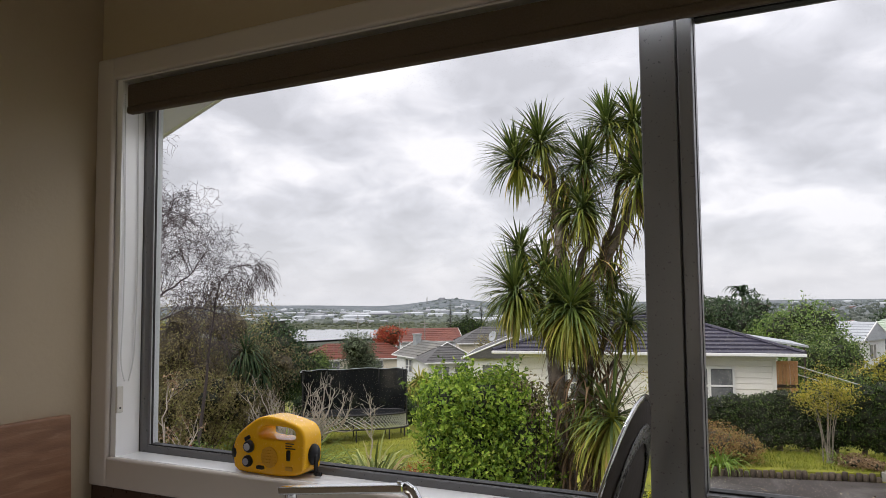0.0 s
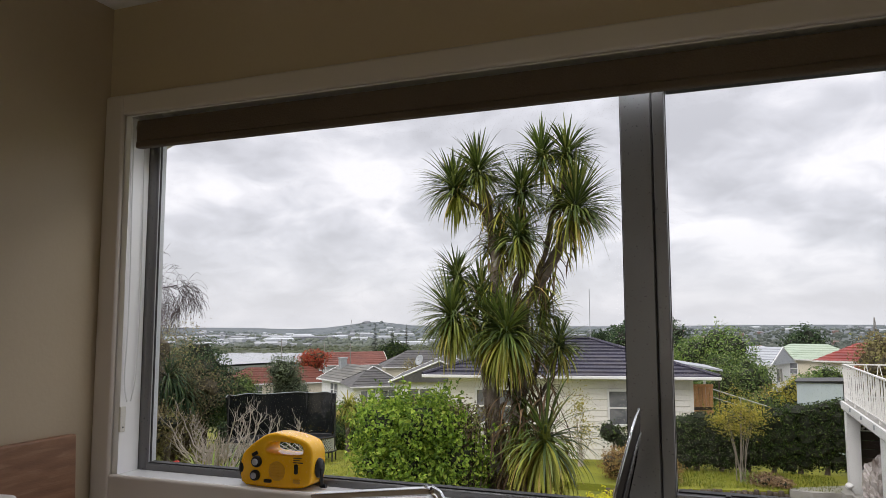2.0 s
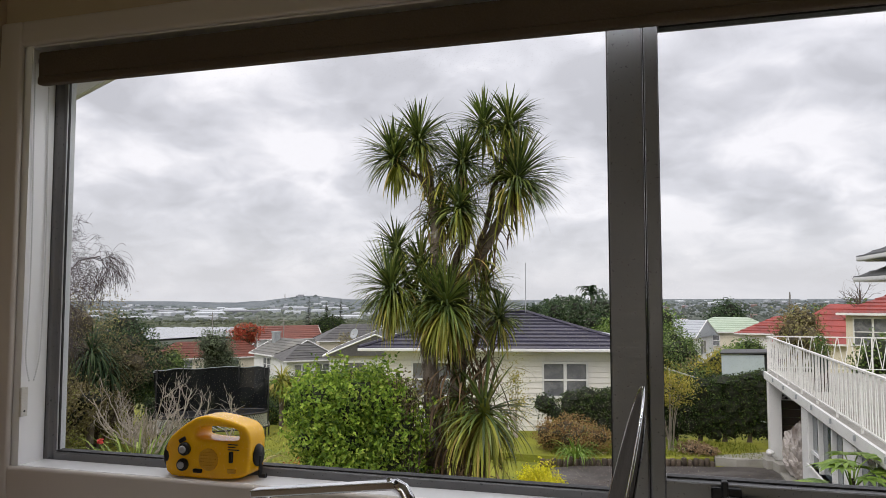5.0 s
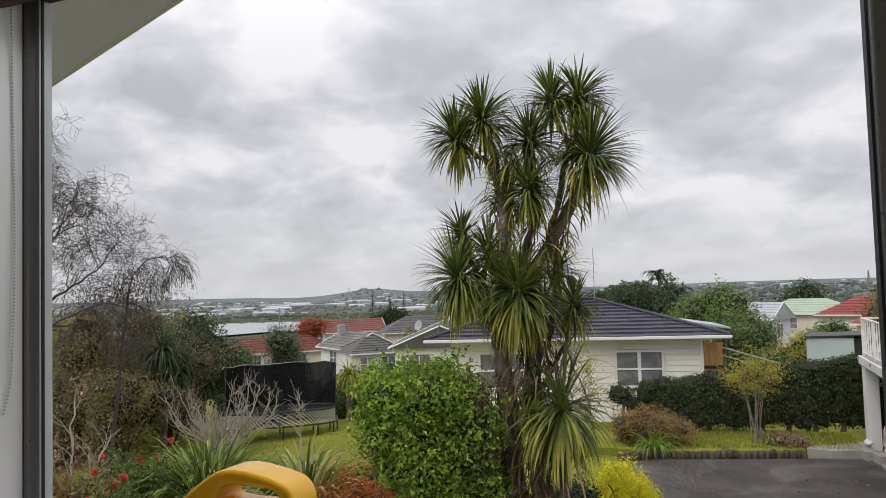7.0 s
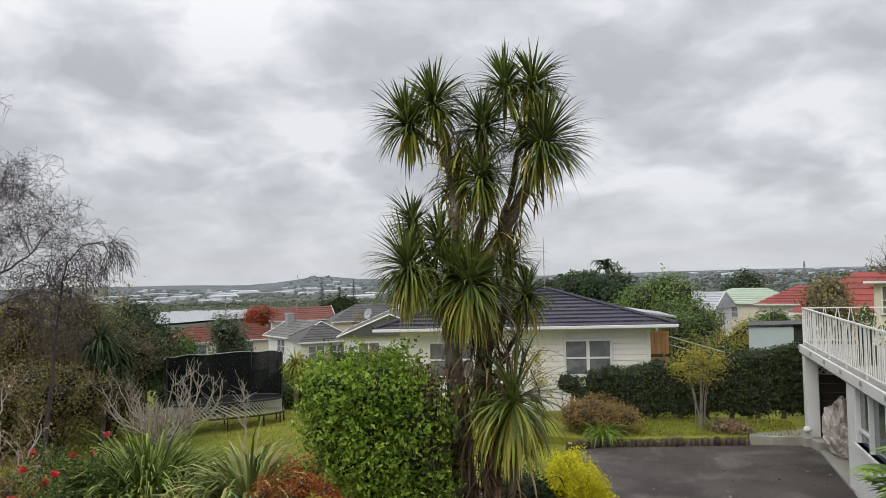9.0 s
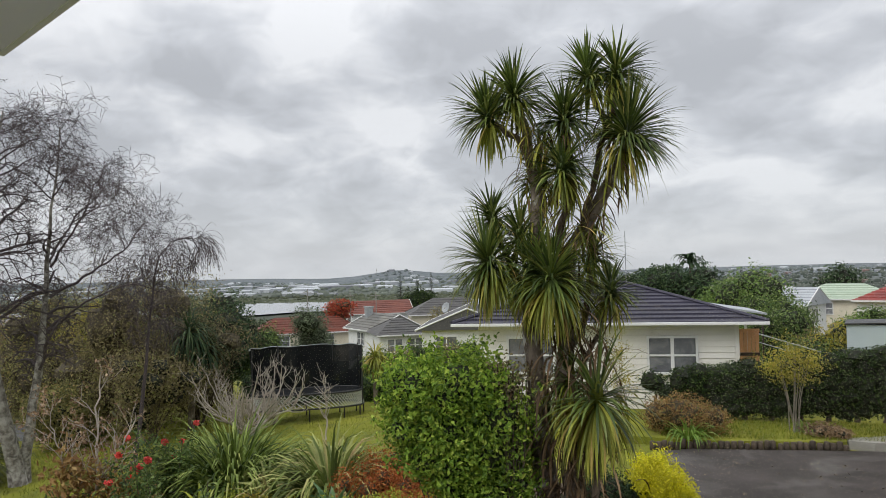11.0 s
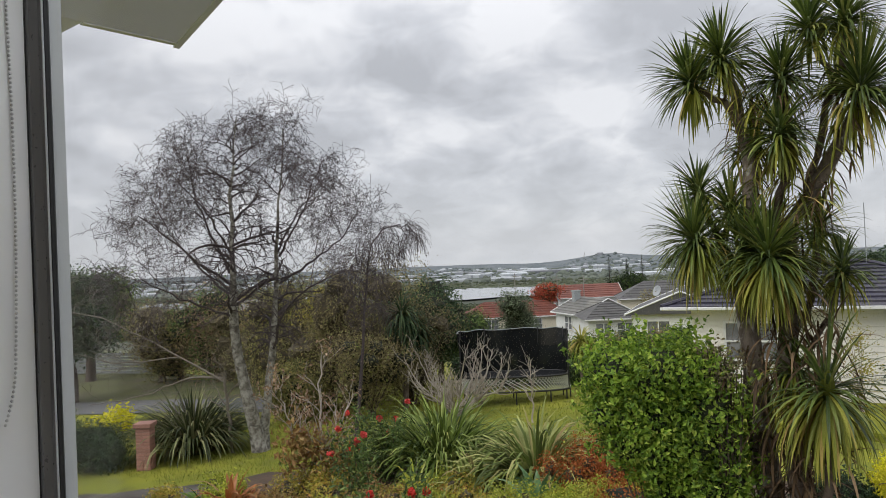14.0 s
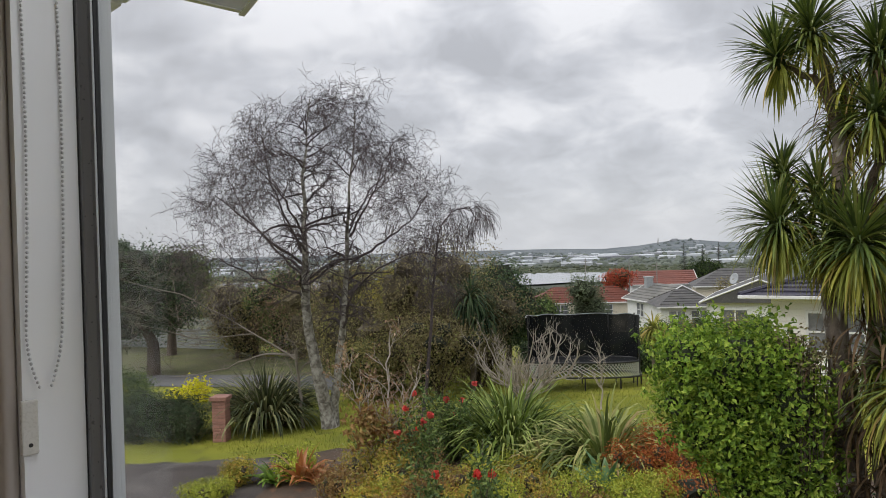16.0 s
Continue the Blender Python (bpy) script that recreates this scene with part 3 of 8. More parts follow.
def ground_z(x, y):
    """Height of the land: level drive, lawn falling to the west, valley beyond, far hills."""
    x, y = np.asarray(x, float), np.asarray(y, float)
    r = np.hypot(x, y)
    th = np.degrees(np.arctan2(x, np.maximum(y, 1e-6)))
    z = -2.5 - 0.055 * np.clip(-3 - x, 0, 32)
    z = z - 0.10 * np.clip(y - 21, 0, 45)
    z = z + (-31 - z) * step(60, 520, r)
    z = z + step(2200, 3000, r) * (29 * np.exp(-np.abs((th + 26.4) / 1.5) ** 2.4) + 10 * np.exp(-((th + 28.9) / 1.5) ** 2) + 3 * np.exp(-((th + 21) / 3.5) ** 2))
    z = z + step(700, 1900, r) * 10 * step(-12, 6, th)
    z = z - step(1500, 2700, r) * step(-28, -30.5, th) * (8 + 12 * np.exp(-((th + 31.5) / 3.5) ** 2))
    return z


def on_ground(x, y):
    return (x, y, float(ground_z(x, y)))


def along(path, n):
    """n points spread evenly along a line of points."""
    path = np.asarray(path, float)
    d = np.r_[0, np.cumsum(np.linalg.norm(np.diff(path, axis=0), axis=1))]
    s = np.linspace(0, d[-1], n)
    return np.stack([np.interp(s, d, path[:, i]) for i in range(3)], 1)


def limbs(parents, radii, n, length, spread, lift, droop, seg, t0=0.25, t1=1.0, thick=0.6, wild=0.25, bias=1.0):
    """n branches that leave the parent paths; returns their paths and radii."""
    m, s, _ = parents.shape
    run = np.linalg.norm(np.diff(parents, axis=1), axis=2).sum(1)
    idx = RNG.choice(m, n, p=run / run.sum())
    u = (t0 + (t1 - t0) * RNG.uniform(0, 1, n) ** bias) * (s - 1)
    i = np.minimum(u.astype(int), s - 2)
    f = (u - i)[:, None]
    st = parents[idx, i] * (1 - f) + parents[idx, i + 1] * f
    tg = parents[idx, i + 1] - parents[idx, i]
    tg /= np.linalg.norm(tg, axis=1, keepdims=True) + 1e-9
    rad = (radii[idx, i] * (1 - f[:, 0]) + radii[idx, i + 1] * f[:, 0]) * thick
    out = RNG.normal(size=(n, 3))
    out -= (out * tg).sum(1, keepdims=True) * tg
    out /= np.linalg.norm(out, axis=1, keepdims=True) + 1e-9
    d = tg * (1 - spread) + out * spread + np.array([0, 0, lift])
    d /= np.linalg.norm(d, axis=1, keepdims=True)
    ln = length * RNG.uniform(0.55, 1.2, n) * (1.15 - 0.5 * (u / (s - 1)))
    p, rows = st.copy(), [st]
    for k in range(seg):
        p = p + d * (ln / seg)[:, None]
        rows.append(p)
        d = d + wild * RNG.normal(size=(n, 3)) + np.array([0, 0, -droop]) * (k + 1) / seg
        d /= np.linalg.norm(d, axis=1, keepdims=True)
    path = np.stack(rows, 1)
    return path, rad[:, None] * np.linspace(1, 0.25, seg + 1)[None]


def blob_points(blobs, n, shell=(0.72, 1.06), rough=0.22):
    """Points in the outer shell of some ellipsoids, with uneven outline; and their outward normals."""
    vol = np.array([b[1][0] * b[1][1] + b[1][0] * b[1][2] for b in blobs])
    pick = RNG.choice(len(blobs), n, p=vol / vol.sum())
    c = np.array([b[0] for b in blobs], float)[pick]
    r = np.array([b[1] for b in blobs], float)[pick]
    d = RNG.normal(size=(n, 3))
    d /= np.linalg.norm(d, axis=1, keepdims=True)
    lump = 1 + rough * np.sin(d[:, 0] * 5.1 + c[:, 0] * 3) * np.sin(d[:, 1] * 4.3 + c[:, 1] * 2) + rough * 0.7 * np.sin(d[:, 2] * 9 + d[:, 0] * 7 + pick)
    k = RNG.uniform(shell[0], shell[1], n) * lump
    return c + d * r * k[:, None], d


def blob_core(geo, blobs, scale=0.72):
    """Rough solid inner masses, mostly in shade-dark colours, so that a crown is not see-through."""
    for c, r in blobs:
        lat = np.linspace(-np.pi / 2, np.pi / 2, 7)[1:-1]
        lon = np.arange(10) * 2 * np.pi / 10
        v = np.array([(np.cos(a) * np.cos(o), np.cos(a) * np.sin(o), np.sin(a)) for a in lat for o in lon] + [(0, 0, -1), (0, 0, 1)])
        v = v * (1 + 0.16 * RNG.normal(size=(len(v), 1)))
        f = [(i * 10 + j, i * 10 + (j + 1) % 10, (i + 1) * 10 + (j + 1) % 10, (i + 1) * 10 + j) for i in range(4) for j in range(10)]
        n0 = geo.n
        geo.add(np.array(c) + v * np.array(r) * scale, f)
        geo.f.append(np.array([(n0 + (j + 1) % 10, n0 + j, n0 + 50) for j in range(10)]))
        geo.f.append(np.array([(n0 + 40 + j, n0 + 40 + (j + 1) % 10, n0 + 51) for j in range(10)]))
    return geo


def leafy_plant(name, loc, blobs, n, size, mat, label, category, stems=6, stem_r=0.02, core=0.55, aspect=0.5, bark=None, trunk=None, group="", shell=(0.5, 1.06),
                tilt=0.7, rough=0.22, core_mat=None):
    """A bush or tree: stems or a trunk, and a crown of single leaves. Blobs are given from the plant's foot."""
    t = thing(name, loc, 0, label, category, group)
    wood = Geo()
    if trunk:
        h, r = trunk
        top = np.array(max(blobs, key=lambda b: b[0][2])[0], float)
        main = along([(0, 0, -0.1), (0.1 * h * 0.3, 0.02, h * 0.5), (top[0] * 0.5, top[1] * 0.5, h)], 7)
        wood.tube(main, np.linspace(r, r * 0.55, 7), 8)
        for c, rr in blobs:
            wood.tube(along([main[-1] - (0, 0, h * 0.15), (main[-1] + np.array(c)) / 2 + (0, 0, 0.1 * rr[2]), np.array(c) + (0, 0, rr[2] * 0.3)], 5), np.linspace(r * 0.5, r * 0.15, 5), 5)
    else:
        for k in range(stems):
            c, rr = blobs[k % len(blobs)]
            end = np.array(c) + RNG.uniform(-0.5, 0.5, 3) * np.array(rr)
            wood.tube(along([(RNG.uniform(-0.1, 0.1), RNG.uniform(-0.1, 0.1), -0.05), end * np.array([0.45, 0.45, 0.5]), end], 5), np.linspace(stem_r, stem_r * 0.4, 5), 5)
    part("trunk" if trunk else "stems", wood, bark or bark_brown, t, smooth=True)
    g = Geo()
    p, d = blob_points(blobs, n, shell, rough)
    g.leaves(p, d, size, aspect, tilt=tilt)
    part("crown" if trunk else "foliage", g, mat, t)
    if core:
        part("foliage_core", blob_core(Geo(), blobs, core), core_mat or inner_dark, t, "solid core inside the foliage, shade mostly put into its colour")
    return t


def strap_plant(name, loc, n, length, width, mat, label, category, up=0.9, droop=0.55, radius=0.15, seg=6, group="", rz=0.0, lean=(0, 0)):
    """A clump of strap leaves that fan out from the ground."""
    t = thing(name, loc, rz, label, category, group)
    ang = RNG.uniform(0, 2 * np.pi, n)
    out = np.sqrt(RNG.uniform(0, 1, n))
    base = np.stack([np.cos(ang) * out * radius, np.sin(ang) * out * radius, np.full(n, -0.02)], 1)
    d = np.stack([np.cos(ang) * out + lean[0], np.sin(ang) * out + lean[1], up * RNG.uniform(0.7, 1.3, n)], 1)
    g = Geo().blades(base, d, length * RNG.uniform(0.6, 1.15, n), width, droop * RNG.uniform(0.5, 1.5, n), seg)
    part("leaves", g, mat, t)
    return t

# ---- the room ----
room_back, ceil_z = -4.2, 2.46
g = Geo().box((-0.115, -0.095, 0), (3.6, 0.018, 1.072)).box((-0.115, -0.095, 2.132), (3.6, 0.018, ceil_z)).box((-0.115, -0.095, 1.072), (-0.0625, 0.018, 2.132)).box((3.0625, -0.095, 1.072), (3.6, 0.018, 2.132))
part("wall_north", g, wall_paint, kind="structure", label="cream painted kitchen wall round the window")
part("wall_west", Geo().box((-0.215, room_back, 0), (-0.115, 0.018, ceil_z)), wall_paint, kind="structure", label="cream painted side wall of the kitchen")
part("wall_east", Geo().box((3.6, room_back, 0), (3.7, 0.018, ceil_z)), wall_paint, kind="structure")
part("wall_south", Geo().box((-0.215, room_back - 0.1, 0), (0.7, room_back, ceil_z)).box((2.5, room_back - 0.1, 0), (3.7, room_back, ceil_z)).box((0.7, room_back - 0.1, 2.05), (2.5, room_back, ceil_z)), wall_paint, kind="structure")
part("ceiling", Geo().box((-0.215, room_back - 0.1, ceil_z), (3.7, 0.018, ceil_z + 0.12)), ceiling_paint, kind="structure")
part("floor", Geo().box((-0.215, room_back - 0.1, -0.12), (3.7, 0.018, 0)), floor_wood, kind="structure")
part("wall_outside", Geo().box((-0.215, 0.018, -2.6), (3.9, 0.028, 1.094)).box((-0.215, 0.018, 1.094), (-0.054, 0.028, 2.13)).box((3.054, 0.018, 1.094), (3.9, 0.028, 2.13)).box((-0.215, 0.018, 2.13), (3.9, 0.028, 2.46)).box((-0.235, room_back, -2.6), (-0.215, 0.018, 2.46)), white_paint, kind="structure")

# window: painted reveal and sill, grey aluminium frame, a fixed pane and an opening sash
window_1 = thing("window_1", (0, 0, 0), 0, "wide grey aluminium window with a fixed pane and opening sash", "window", kind="structure")
part("window_sill", bevelled((-0.05, -0.0935, 1.072), (3.05, -0.018, 1.10), 0.002), trim_paint, window_1, "white gloss painted sill")
part("jamb", Geo().box((-0.0625, -0.095, 1.10), (-0.0295, -0.018, 2.12)), trim_paint, window_1)
part("jamb", Geo().box((3.05, -0.095, 1.10), (3.0625, -0.018, 2.12)), trim_paint, window_1)
part("head_lining", Geo().box((-0.05, -0.095, 2.12), (3.05, -0.018, 2.132)), trim_paint, window_1)
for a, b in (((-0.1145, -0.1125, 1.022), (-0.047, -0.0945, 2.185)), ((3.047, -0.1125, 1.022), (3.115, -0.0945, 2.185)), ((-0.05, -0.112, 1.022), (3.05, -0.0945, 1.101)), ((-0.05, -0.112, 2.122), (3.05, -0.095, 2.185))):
    part("architrave", bevelled(a, b, 0.0085, 5), shade_trim, window_1, "white painted architrave, shade put into its darker colour", smooth=True)
stile = bmesh.new()
ends = [[stile.verts.new((x, y, z)) for x, y in ((-0.062, -0.018), (-0.0185, -0.018), (-0.0165, -0.0165), (-0.010, -0.0085), (0.0, -0.0075), (0.0, 0.017), (-0.062, 0.017))] for z in (1.074, 2.13)]
stile.faces.new(ends[0][::-1])
stile.faces.new(ends[1])
for k in range(7):
    stile.faces.new((ends[0][k], ends[0][(k + 1) % 7], ends[1][(k + 1) % 7], ends[1][k]))
part("window_frame", stile, alu, window_1)
for a, b in (((0.0, -0.018, 1.074), (1.36, 0.017, 1.118)), ((0.0, -0.018, 2.07), (1.36, 0.017, 2.13)), ((1.36, -0.03, 1.1005), (1.428, 0.017, 2.1195)),
             ((1.428, -0.0175, 1.074), (3.02, 0.017, 1.112)), ((1.428, -0.0175, 2.09), (3.02, 0.017, 2.13)), ((3.02, -0.03, 1.1005), (3.0495, 0.017, 2.1195))):
    part("window_frame", bevelled(a, b, 0.002, 1), alu, window_1)
for a, b in (((1.432, -0.034, 1.115), (1.458, 0.03, 2.087)), ((2.99, -0.034, 1.115), (3.017, 0.03, 2.087)), ((1.458, -0.034, 1.115), (2.99, 0.03, 1.152)), ((1.458, -0.034, 2.05), (2.99, 0.03, 2.087))):
    part("sash_rail", bevelled(a, b, 0.002, 1), alu, window_1)
# black glazing seals round both panes, and the pale outer flange
for x0, x1, z0, z1 in ((0.0, 1.36, 1.118, 2.07), (1.458, 2.99, 1.152, 2.05)):
    w = 0.0035
    for a, b in (((x0, -0.0052, z0), (x0 + (w if x0 < 1 else 0.0012), 0.0, z1)), ((x1 - w, -0.012, z0), (x1, 0.012, z1)), ((x0 + w, -0.012, z0), (x1 - w, 0.012, z0 + w)), ((x0 + w, -0.012, z1 - w), (x1 - w, 0.012, z1))):
        part("glazing_seal", Geo().box(a, b), gasket, window_1)
    pane = part("pane", Geo().box((x0 + 0.002, -0.002, z0 + 0.002), (x1 - 0.002, 0.002, z1 - 0.002)), window_glass, window_1)
    pane.visible_shadow = False
part("outer_flange", Geo().box((0.0, 0.0022, 1.118), (0.0012, 0.0185, 2.07)), flange_white, window_1, "white outer flange of the frame")
part("sash_gap", Geo().box((1.4285, -0.02, 1.113), (1.4315, 0.03, 2.09)), gasket, window_1)
part("sash_gap", Geo().box((1.432, -0.02, 1.1122), (3.017, 0.03, 1.1148)), gasket, window_1)
part("frame_joint", Geo().box((-0.0297, -0.0195, 1.10), (-0.028, -0.0175, 2.12)), gasket, window_1)
part("glazing_bead", bevelled((-0.0012, -0.0082, 1.119), (0.0016, -0.0054, 2.069), 0.0006, 1), flange_white, window_1, "pale edge of the glazing bead")


def window_handle(x):
    """A black casement catch: plate, pivot and lever."""
    h = thing("window_catch", (x, -0.034, 1.128), 0, "black plastic window catch on the sash rail", "window catch", "window catches")
    part("plate", bevelled((-0.024, -0.012, -0.02), (0.03, 0, 0.02), 0.004), black_plastic, h)
    part("pivot", bevelled((-0.006, -0.022, 0.0), (0.006, -0.004, 0.034), 0.003), black_plastic, h)
    lv = bevelled((-0.006, -0.026, -0.008), (0.098, -0.012, 0.007), 0.004)
    lv.transform(Matrix.Rotation(radians(4), 4, "Y"))
    part("lever", lv, black_plastic, h)
    return h


catch = window_handle(1.563)
copy_thing(catch, pose(1.853, -0.034, 1.128))

# roller blind drawn up under the head
blind = thing("roller_blind", (0, 0, 2.0), 0, "brown roller blind rolled up under the window head", "blind")
part("fabric", bevelled((-0.006, -0.101, 0.042), (3.0, -0.082, 0.106), 0.006, 3), blind_fabric, blind, smooth=True)
part("bottom_bar", bevelled((-0.006, -0.103, 0.024), (3.0, -0.080, 0.044), 0.005, 3), blind_fabric, blind, smooth=True)
part("roller", Geo().tube([(-0.02, -0.066, 0.092), (3.0, -0.066, 0.092)], 0.018, 14), blind_fabric, blind, smooth=True)
part("bracket", bevelled((-0.0292, -0.094, 0.06), (-0.026, -0.04, 0.118), 0.001), trim_paint, blind)
part("drive_end", Geo().tube([(-0.026, -0.066, 0.092), (-0.012, -0.066, 0.092)], 0.015, 14), grey_plastic, blind, smooth=True)
zs = np.arange(-0.70, 0.085, 0.0062)
ball = Geo().lathe([(0.0006, -0.0021), (0.0019, -0.001), (0.0019, 0.001), (0.0006, 0.0021)], 6)
bv, bf = np.concatenate(ball.v), ball.f
for y in (-0.093, -0.050):
    ch = Geo()
    for z in zs:
        bow = 0.010 * math.sin((z + 0.7) / 0.785 * math.pi)
        end = -0.012 * max(0, (-0.62 - z) / 0.08) ** 2 * (1.4 if y < -0.07 else -1)
        n0 = ch.n
        ch.add(bv + (-0.0237 + 0.002 * math.sin(z * 9), y + bow - end, z), bf[0])
    part("bead_chain", ch, bead, blind)
part("chain_clip", bevelled((-0.0297, -0.099, -0.785), (-0.0218, -0.079, -0.715), 0.002), clear_plastic, blind, "cloudy plastic chain clip")
part("clip_screw", Geo().tube([(-0.023, -0.089, -0.772), (-0.0212, -0.089, -0.772)], 0.0028, 8), gasket, blind)

# bench, splashback, tap, round pan, chopping board, wind-up radio
part("splashback", Geo().box((-0.113, -0.101, 0.92), (3.59, -0.0955, 1.026)), bench_dark, kind="structure", label="dark brown splashback under the window")
bench = thing("kitchen_bench", (0, 0, 0), 0, "kitchen bench with a steel top under the window", "kitchen bench")
# unseen top, made pale and matt to bounce light onto the apron
part("benchtop", bevelled((-0.113, -0.70, 0.88), (3.59, -0.103, 0.92), 0.006), bench_steel, bench, "unseen pale steel bench top that bounces light upward")
part("cupboard", Geo().box((-0.113, -0.66, 0.004), (3.59, -0.103, 0.88)), trim_paint, bench)

tap = thing("kitchen_tap", (1.066, -0.405, 0.92), 0, "chrome kitchen tap with a swivel spout over the bench", "tap")
arm_a, arm_b = Vector((-0.276, -0.004, 0.256)), Vector((-0.022, 0, 0.2865))
arm = Matrix.Translation(arm_a) @ (arm_b - arm_a).to_track_quat("X", "Z").to_matrix().to_4x4()
part("spout", bevelled((0, -0.012, -0.0065), ((arm_b - arm_a).length, 0.012, 0.0065), 0.003, 2, arm), chrome, tap)
part("riser", Geo().tube(along([(-0.026, 0, 0.2862), (-0.014, 0, 0.283), (-0.004, 0, 0.270), (0, 0, 0.25), (0, 0, 0.05)], 16), 0.0112, 12), chrome, tap, smooth=True)
part("joint_screw", Geo().tube([(-0.035, 0, 0.292), (-0.035, 0, 0.2955)], 0.004, 10), chrome, tap, smooth=True)
part("aerator", Geo().tube([(-0.252, -0.004, 0.252), (-0.252, -0.004, 0.232)], 0.0085, 12), chrome, tap, smooth=True)
part("aerator_pin", Geo().tube([(-0.267, -0.004, 0.252), (-0.267, -0.004, 0.234)], 0.002, 6), chrome, tap)
part("body", Geo().lathe([(0.028, 0.0), (0.028, 0.006), (0.021, 0.012), (0.021, 0.07), (0.014, 0.08)], 18), chrome, tap, smooth=True)
part("lever", Geo().tube([(0.02, 0, 0.05), (0.05, -0.01, 0.058), (0.10, -0.02, 0.075)], [0.007, 0.006, 0.005], 8), chrome, tap, smooth=True)
# red strip on the riser paints in a reflection
part("red_reflection", Geo().tube([(0.0065, -0.0075, 0.14), (0.0065, -0.0075, 0.235)], 0.0042, 6), red_reflection_paint, tap, "red stripe painted for a reflection on the riser")

pan = thing("round_pan", (1.380, -0.392, 0.92), 0, "large round grey pan standing on edge on the bench", "pan")
facing = Vector((-0.969, -0.0436, 0.2417))
lean = Matrix.Translation((0, 0, 0.228)) @ facing.to_track_quat("Z", "Y").to_matrix().to_4x4()
part("dish", Geo().lathe([(0.001, 0.0000), (0.185, 0.0006), (0.212, 0.0060), (0.2225, 0.0094), (0.2225, 0.0110), (0.210, 0.0085), (0.184, 0.0033), (0.001, 0.0028)], 56, lean), pan_inside, pan, smooth=True)
part("rim", Geo().lathe([(0.2215, 0.0083), (0.2285, 0.0088), (0.230, 0.0105), (0.2285, 0.0121), (0.2215, 0.0124), (0.2215, 0.0083)], 56, lean, False), chrome, pan, "shiny metal rim", smooth=True)
part("base_ring", Geo().lathe([(0.16, -0.0022), (0.187, -0.0017), (0.189, 0.0003), (0.16, 0.0003), (0.16, -0.0022)], 56, lean, False), pan_dark, pan, smooth=True)

bd = thing("chopping_board", (-0.09, -0.37, 0.922), 0, "brown wooden chopping board leaning on the wall", "chopping board")
part("board", bevelled((-0.012, -0.205, 0.0), (0.014, 0.188, 0.298), 0.006, 3, Matrix.Rotation(radians(-2.6), 4, "Y")), board_wood, bd)
pk = thing("paper_packet", (-0.04, -0.46, 0.922), 8, "crumpled white paper packet on the bench", "packet")
part("wrapper", bevelled((-0.03, -0.06, 0), (0.03, 0.06, 0.19), 0.014, 3, Matrix.Rotation(radians(3), 4, "X")), paper, pk, smooth=True)

radio = thing("emergency_radio", (0.484, -0.052, 1.10), 0, "yellow wind-up emergency radio with carry handle on the sill", "radio")


def ring_prism(outer, hole, y0, y1, bev):
    """A plate with a hole, rounded along its outer and inner rims."""
    bm = bmesh.new()
    loops = [[bm.verts.new((x, y, z)) for x, z in line] for y in (y0, y1) for line in (outer, hole)]
    n = len(outer)
    for k in range(n):
        q = (k + 1) % n
        bm.faces.new((loops[0][k], loops[0][q], loops[1][q], loops[1][k]))
        bm.faces.new((loops[2][q], loops[2][k], loops[3][k], loops[3][q]))
        bm.faces.new((loops[0][q], loops[0][k], loops[2][k], loops[2][q]))
        bm.faces.new((loops[1][k], loops[1][q], loops[3][q], loops[3][k]))
    rims = [e for e in bm.edges if any(e.verts[0] in lp and e.verts[1] in lp for lp in loops)]
    bmesh.ops.recalc_face_normals(bm, faces=list(bm.faces))
    bmesh.ops.bevel(bm, geom=rims, offset=bev, segments=4, affect="EDGES", profile=0.5, clamp_overlap=True)
    return bm


def rounded(corners, n):
    """n points round a closed line of corners, smoothed."""
    p = np.array(corners, float)
    for _ in range(3):
        q = np.roll(p, -1, 0)
        p = np.stack([0.75 * p + 0.25 * q, 0.25 * p + 0.75 * q], 1).reshape(-1, 2)
    return p


shell_line = rounded([(-0.100, 0.0), (0.106, 0.0), (0.113, 0.05), (0.114, 0.122), (0.06, 0.140), (-0.02, 0.150), (-0.066, 0.124), (-0.112, 0.088), (-0.119, 0.05), (-0.114, 0.010)], 0)
slot_line = rounded([(-0.030, 0.0905), (0.078, 0.0905), (0.084, 0.1), (0.080, 0.1205), (0.03, 0.1235), (-0.012, 0.1235), (-0.030, 0.116), (-0.034, 0.104)], 0)
cen = np.array([0.024, 0.106])
turn = np.linspace(0, 2 * np.pi, 73)[:-1]


def by_angle(line):
    """The line's points in 72 even directions from the middle of the slot."""
    v = np.concatenate([line, line[:1]])
    dense = np.concatenate([v[k] + (v[k + 1] - v[k]) * np.linspace(0, 1, 12, endpoint=False)[:, None] for k in range(len(line))])
    a = np.arctan2(dense[:, 1] - cen[1], dense[:, 0] - cen[0])
    return [tuple(dense[np.argmin(np.abs(np.angle(np.exp(1j * (a - t)))))]) for t in turn]


part("body", ring_prism(by_angle(shell_line), by_angle(slot_line), -0.036, 0.036, 0.0075), radio_yellow, radio, smooth=True)
part("torch_ring", Geo().lathe([(0.036, 0), (0.038, 0.004), (0.038, 0.014), (0.03, 0.018)], 24, pose(-0.104, 0, 0.048, 0, -90, 0)), black_plastic, radio, smooth=True)
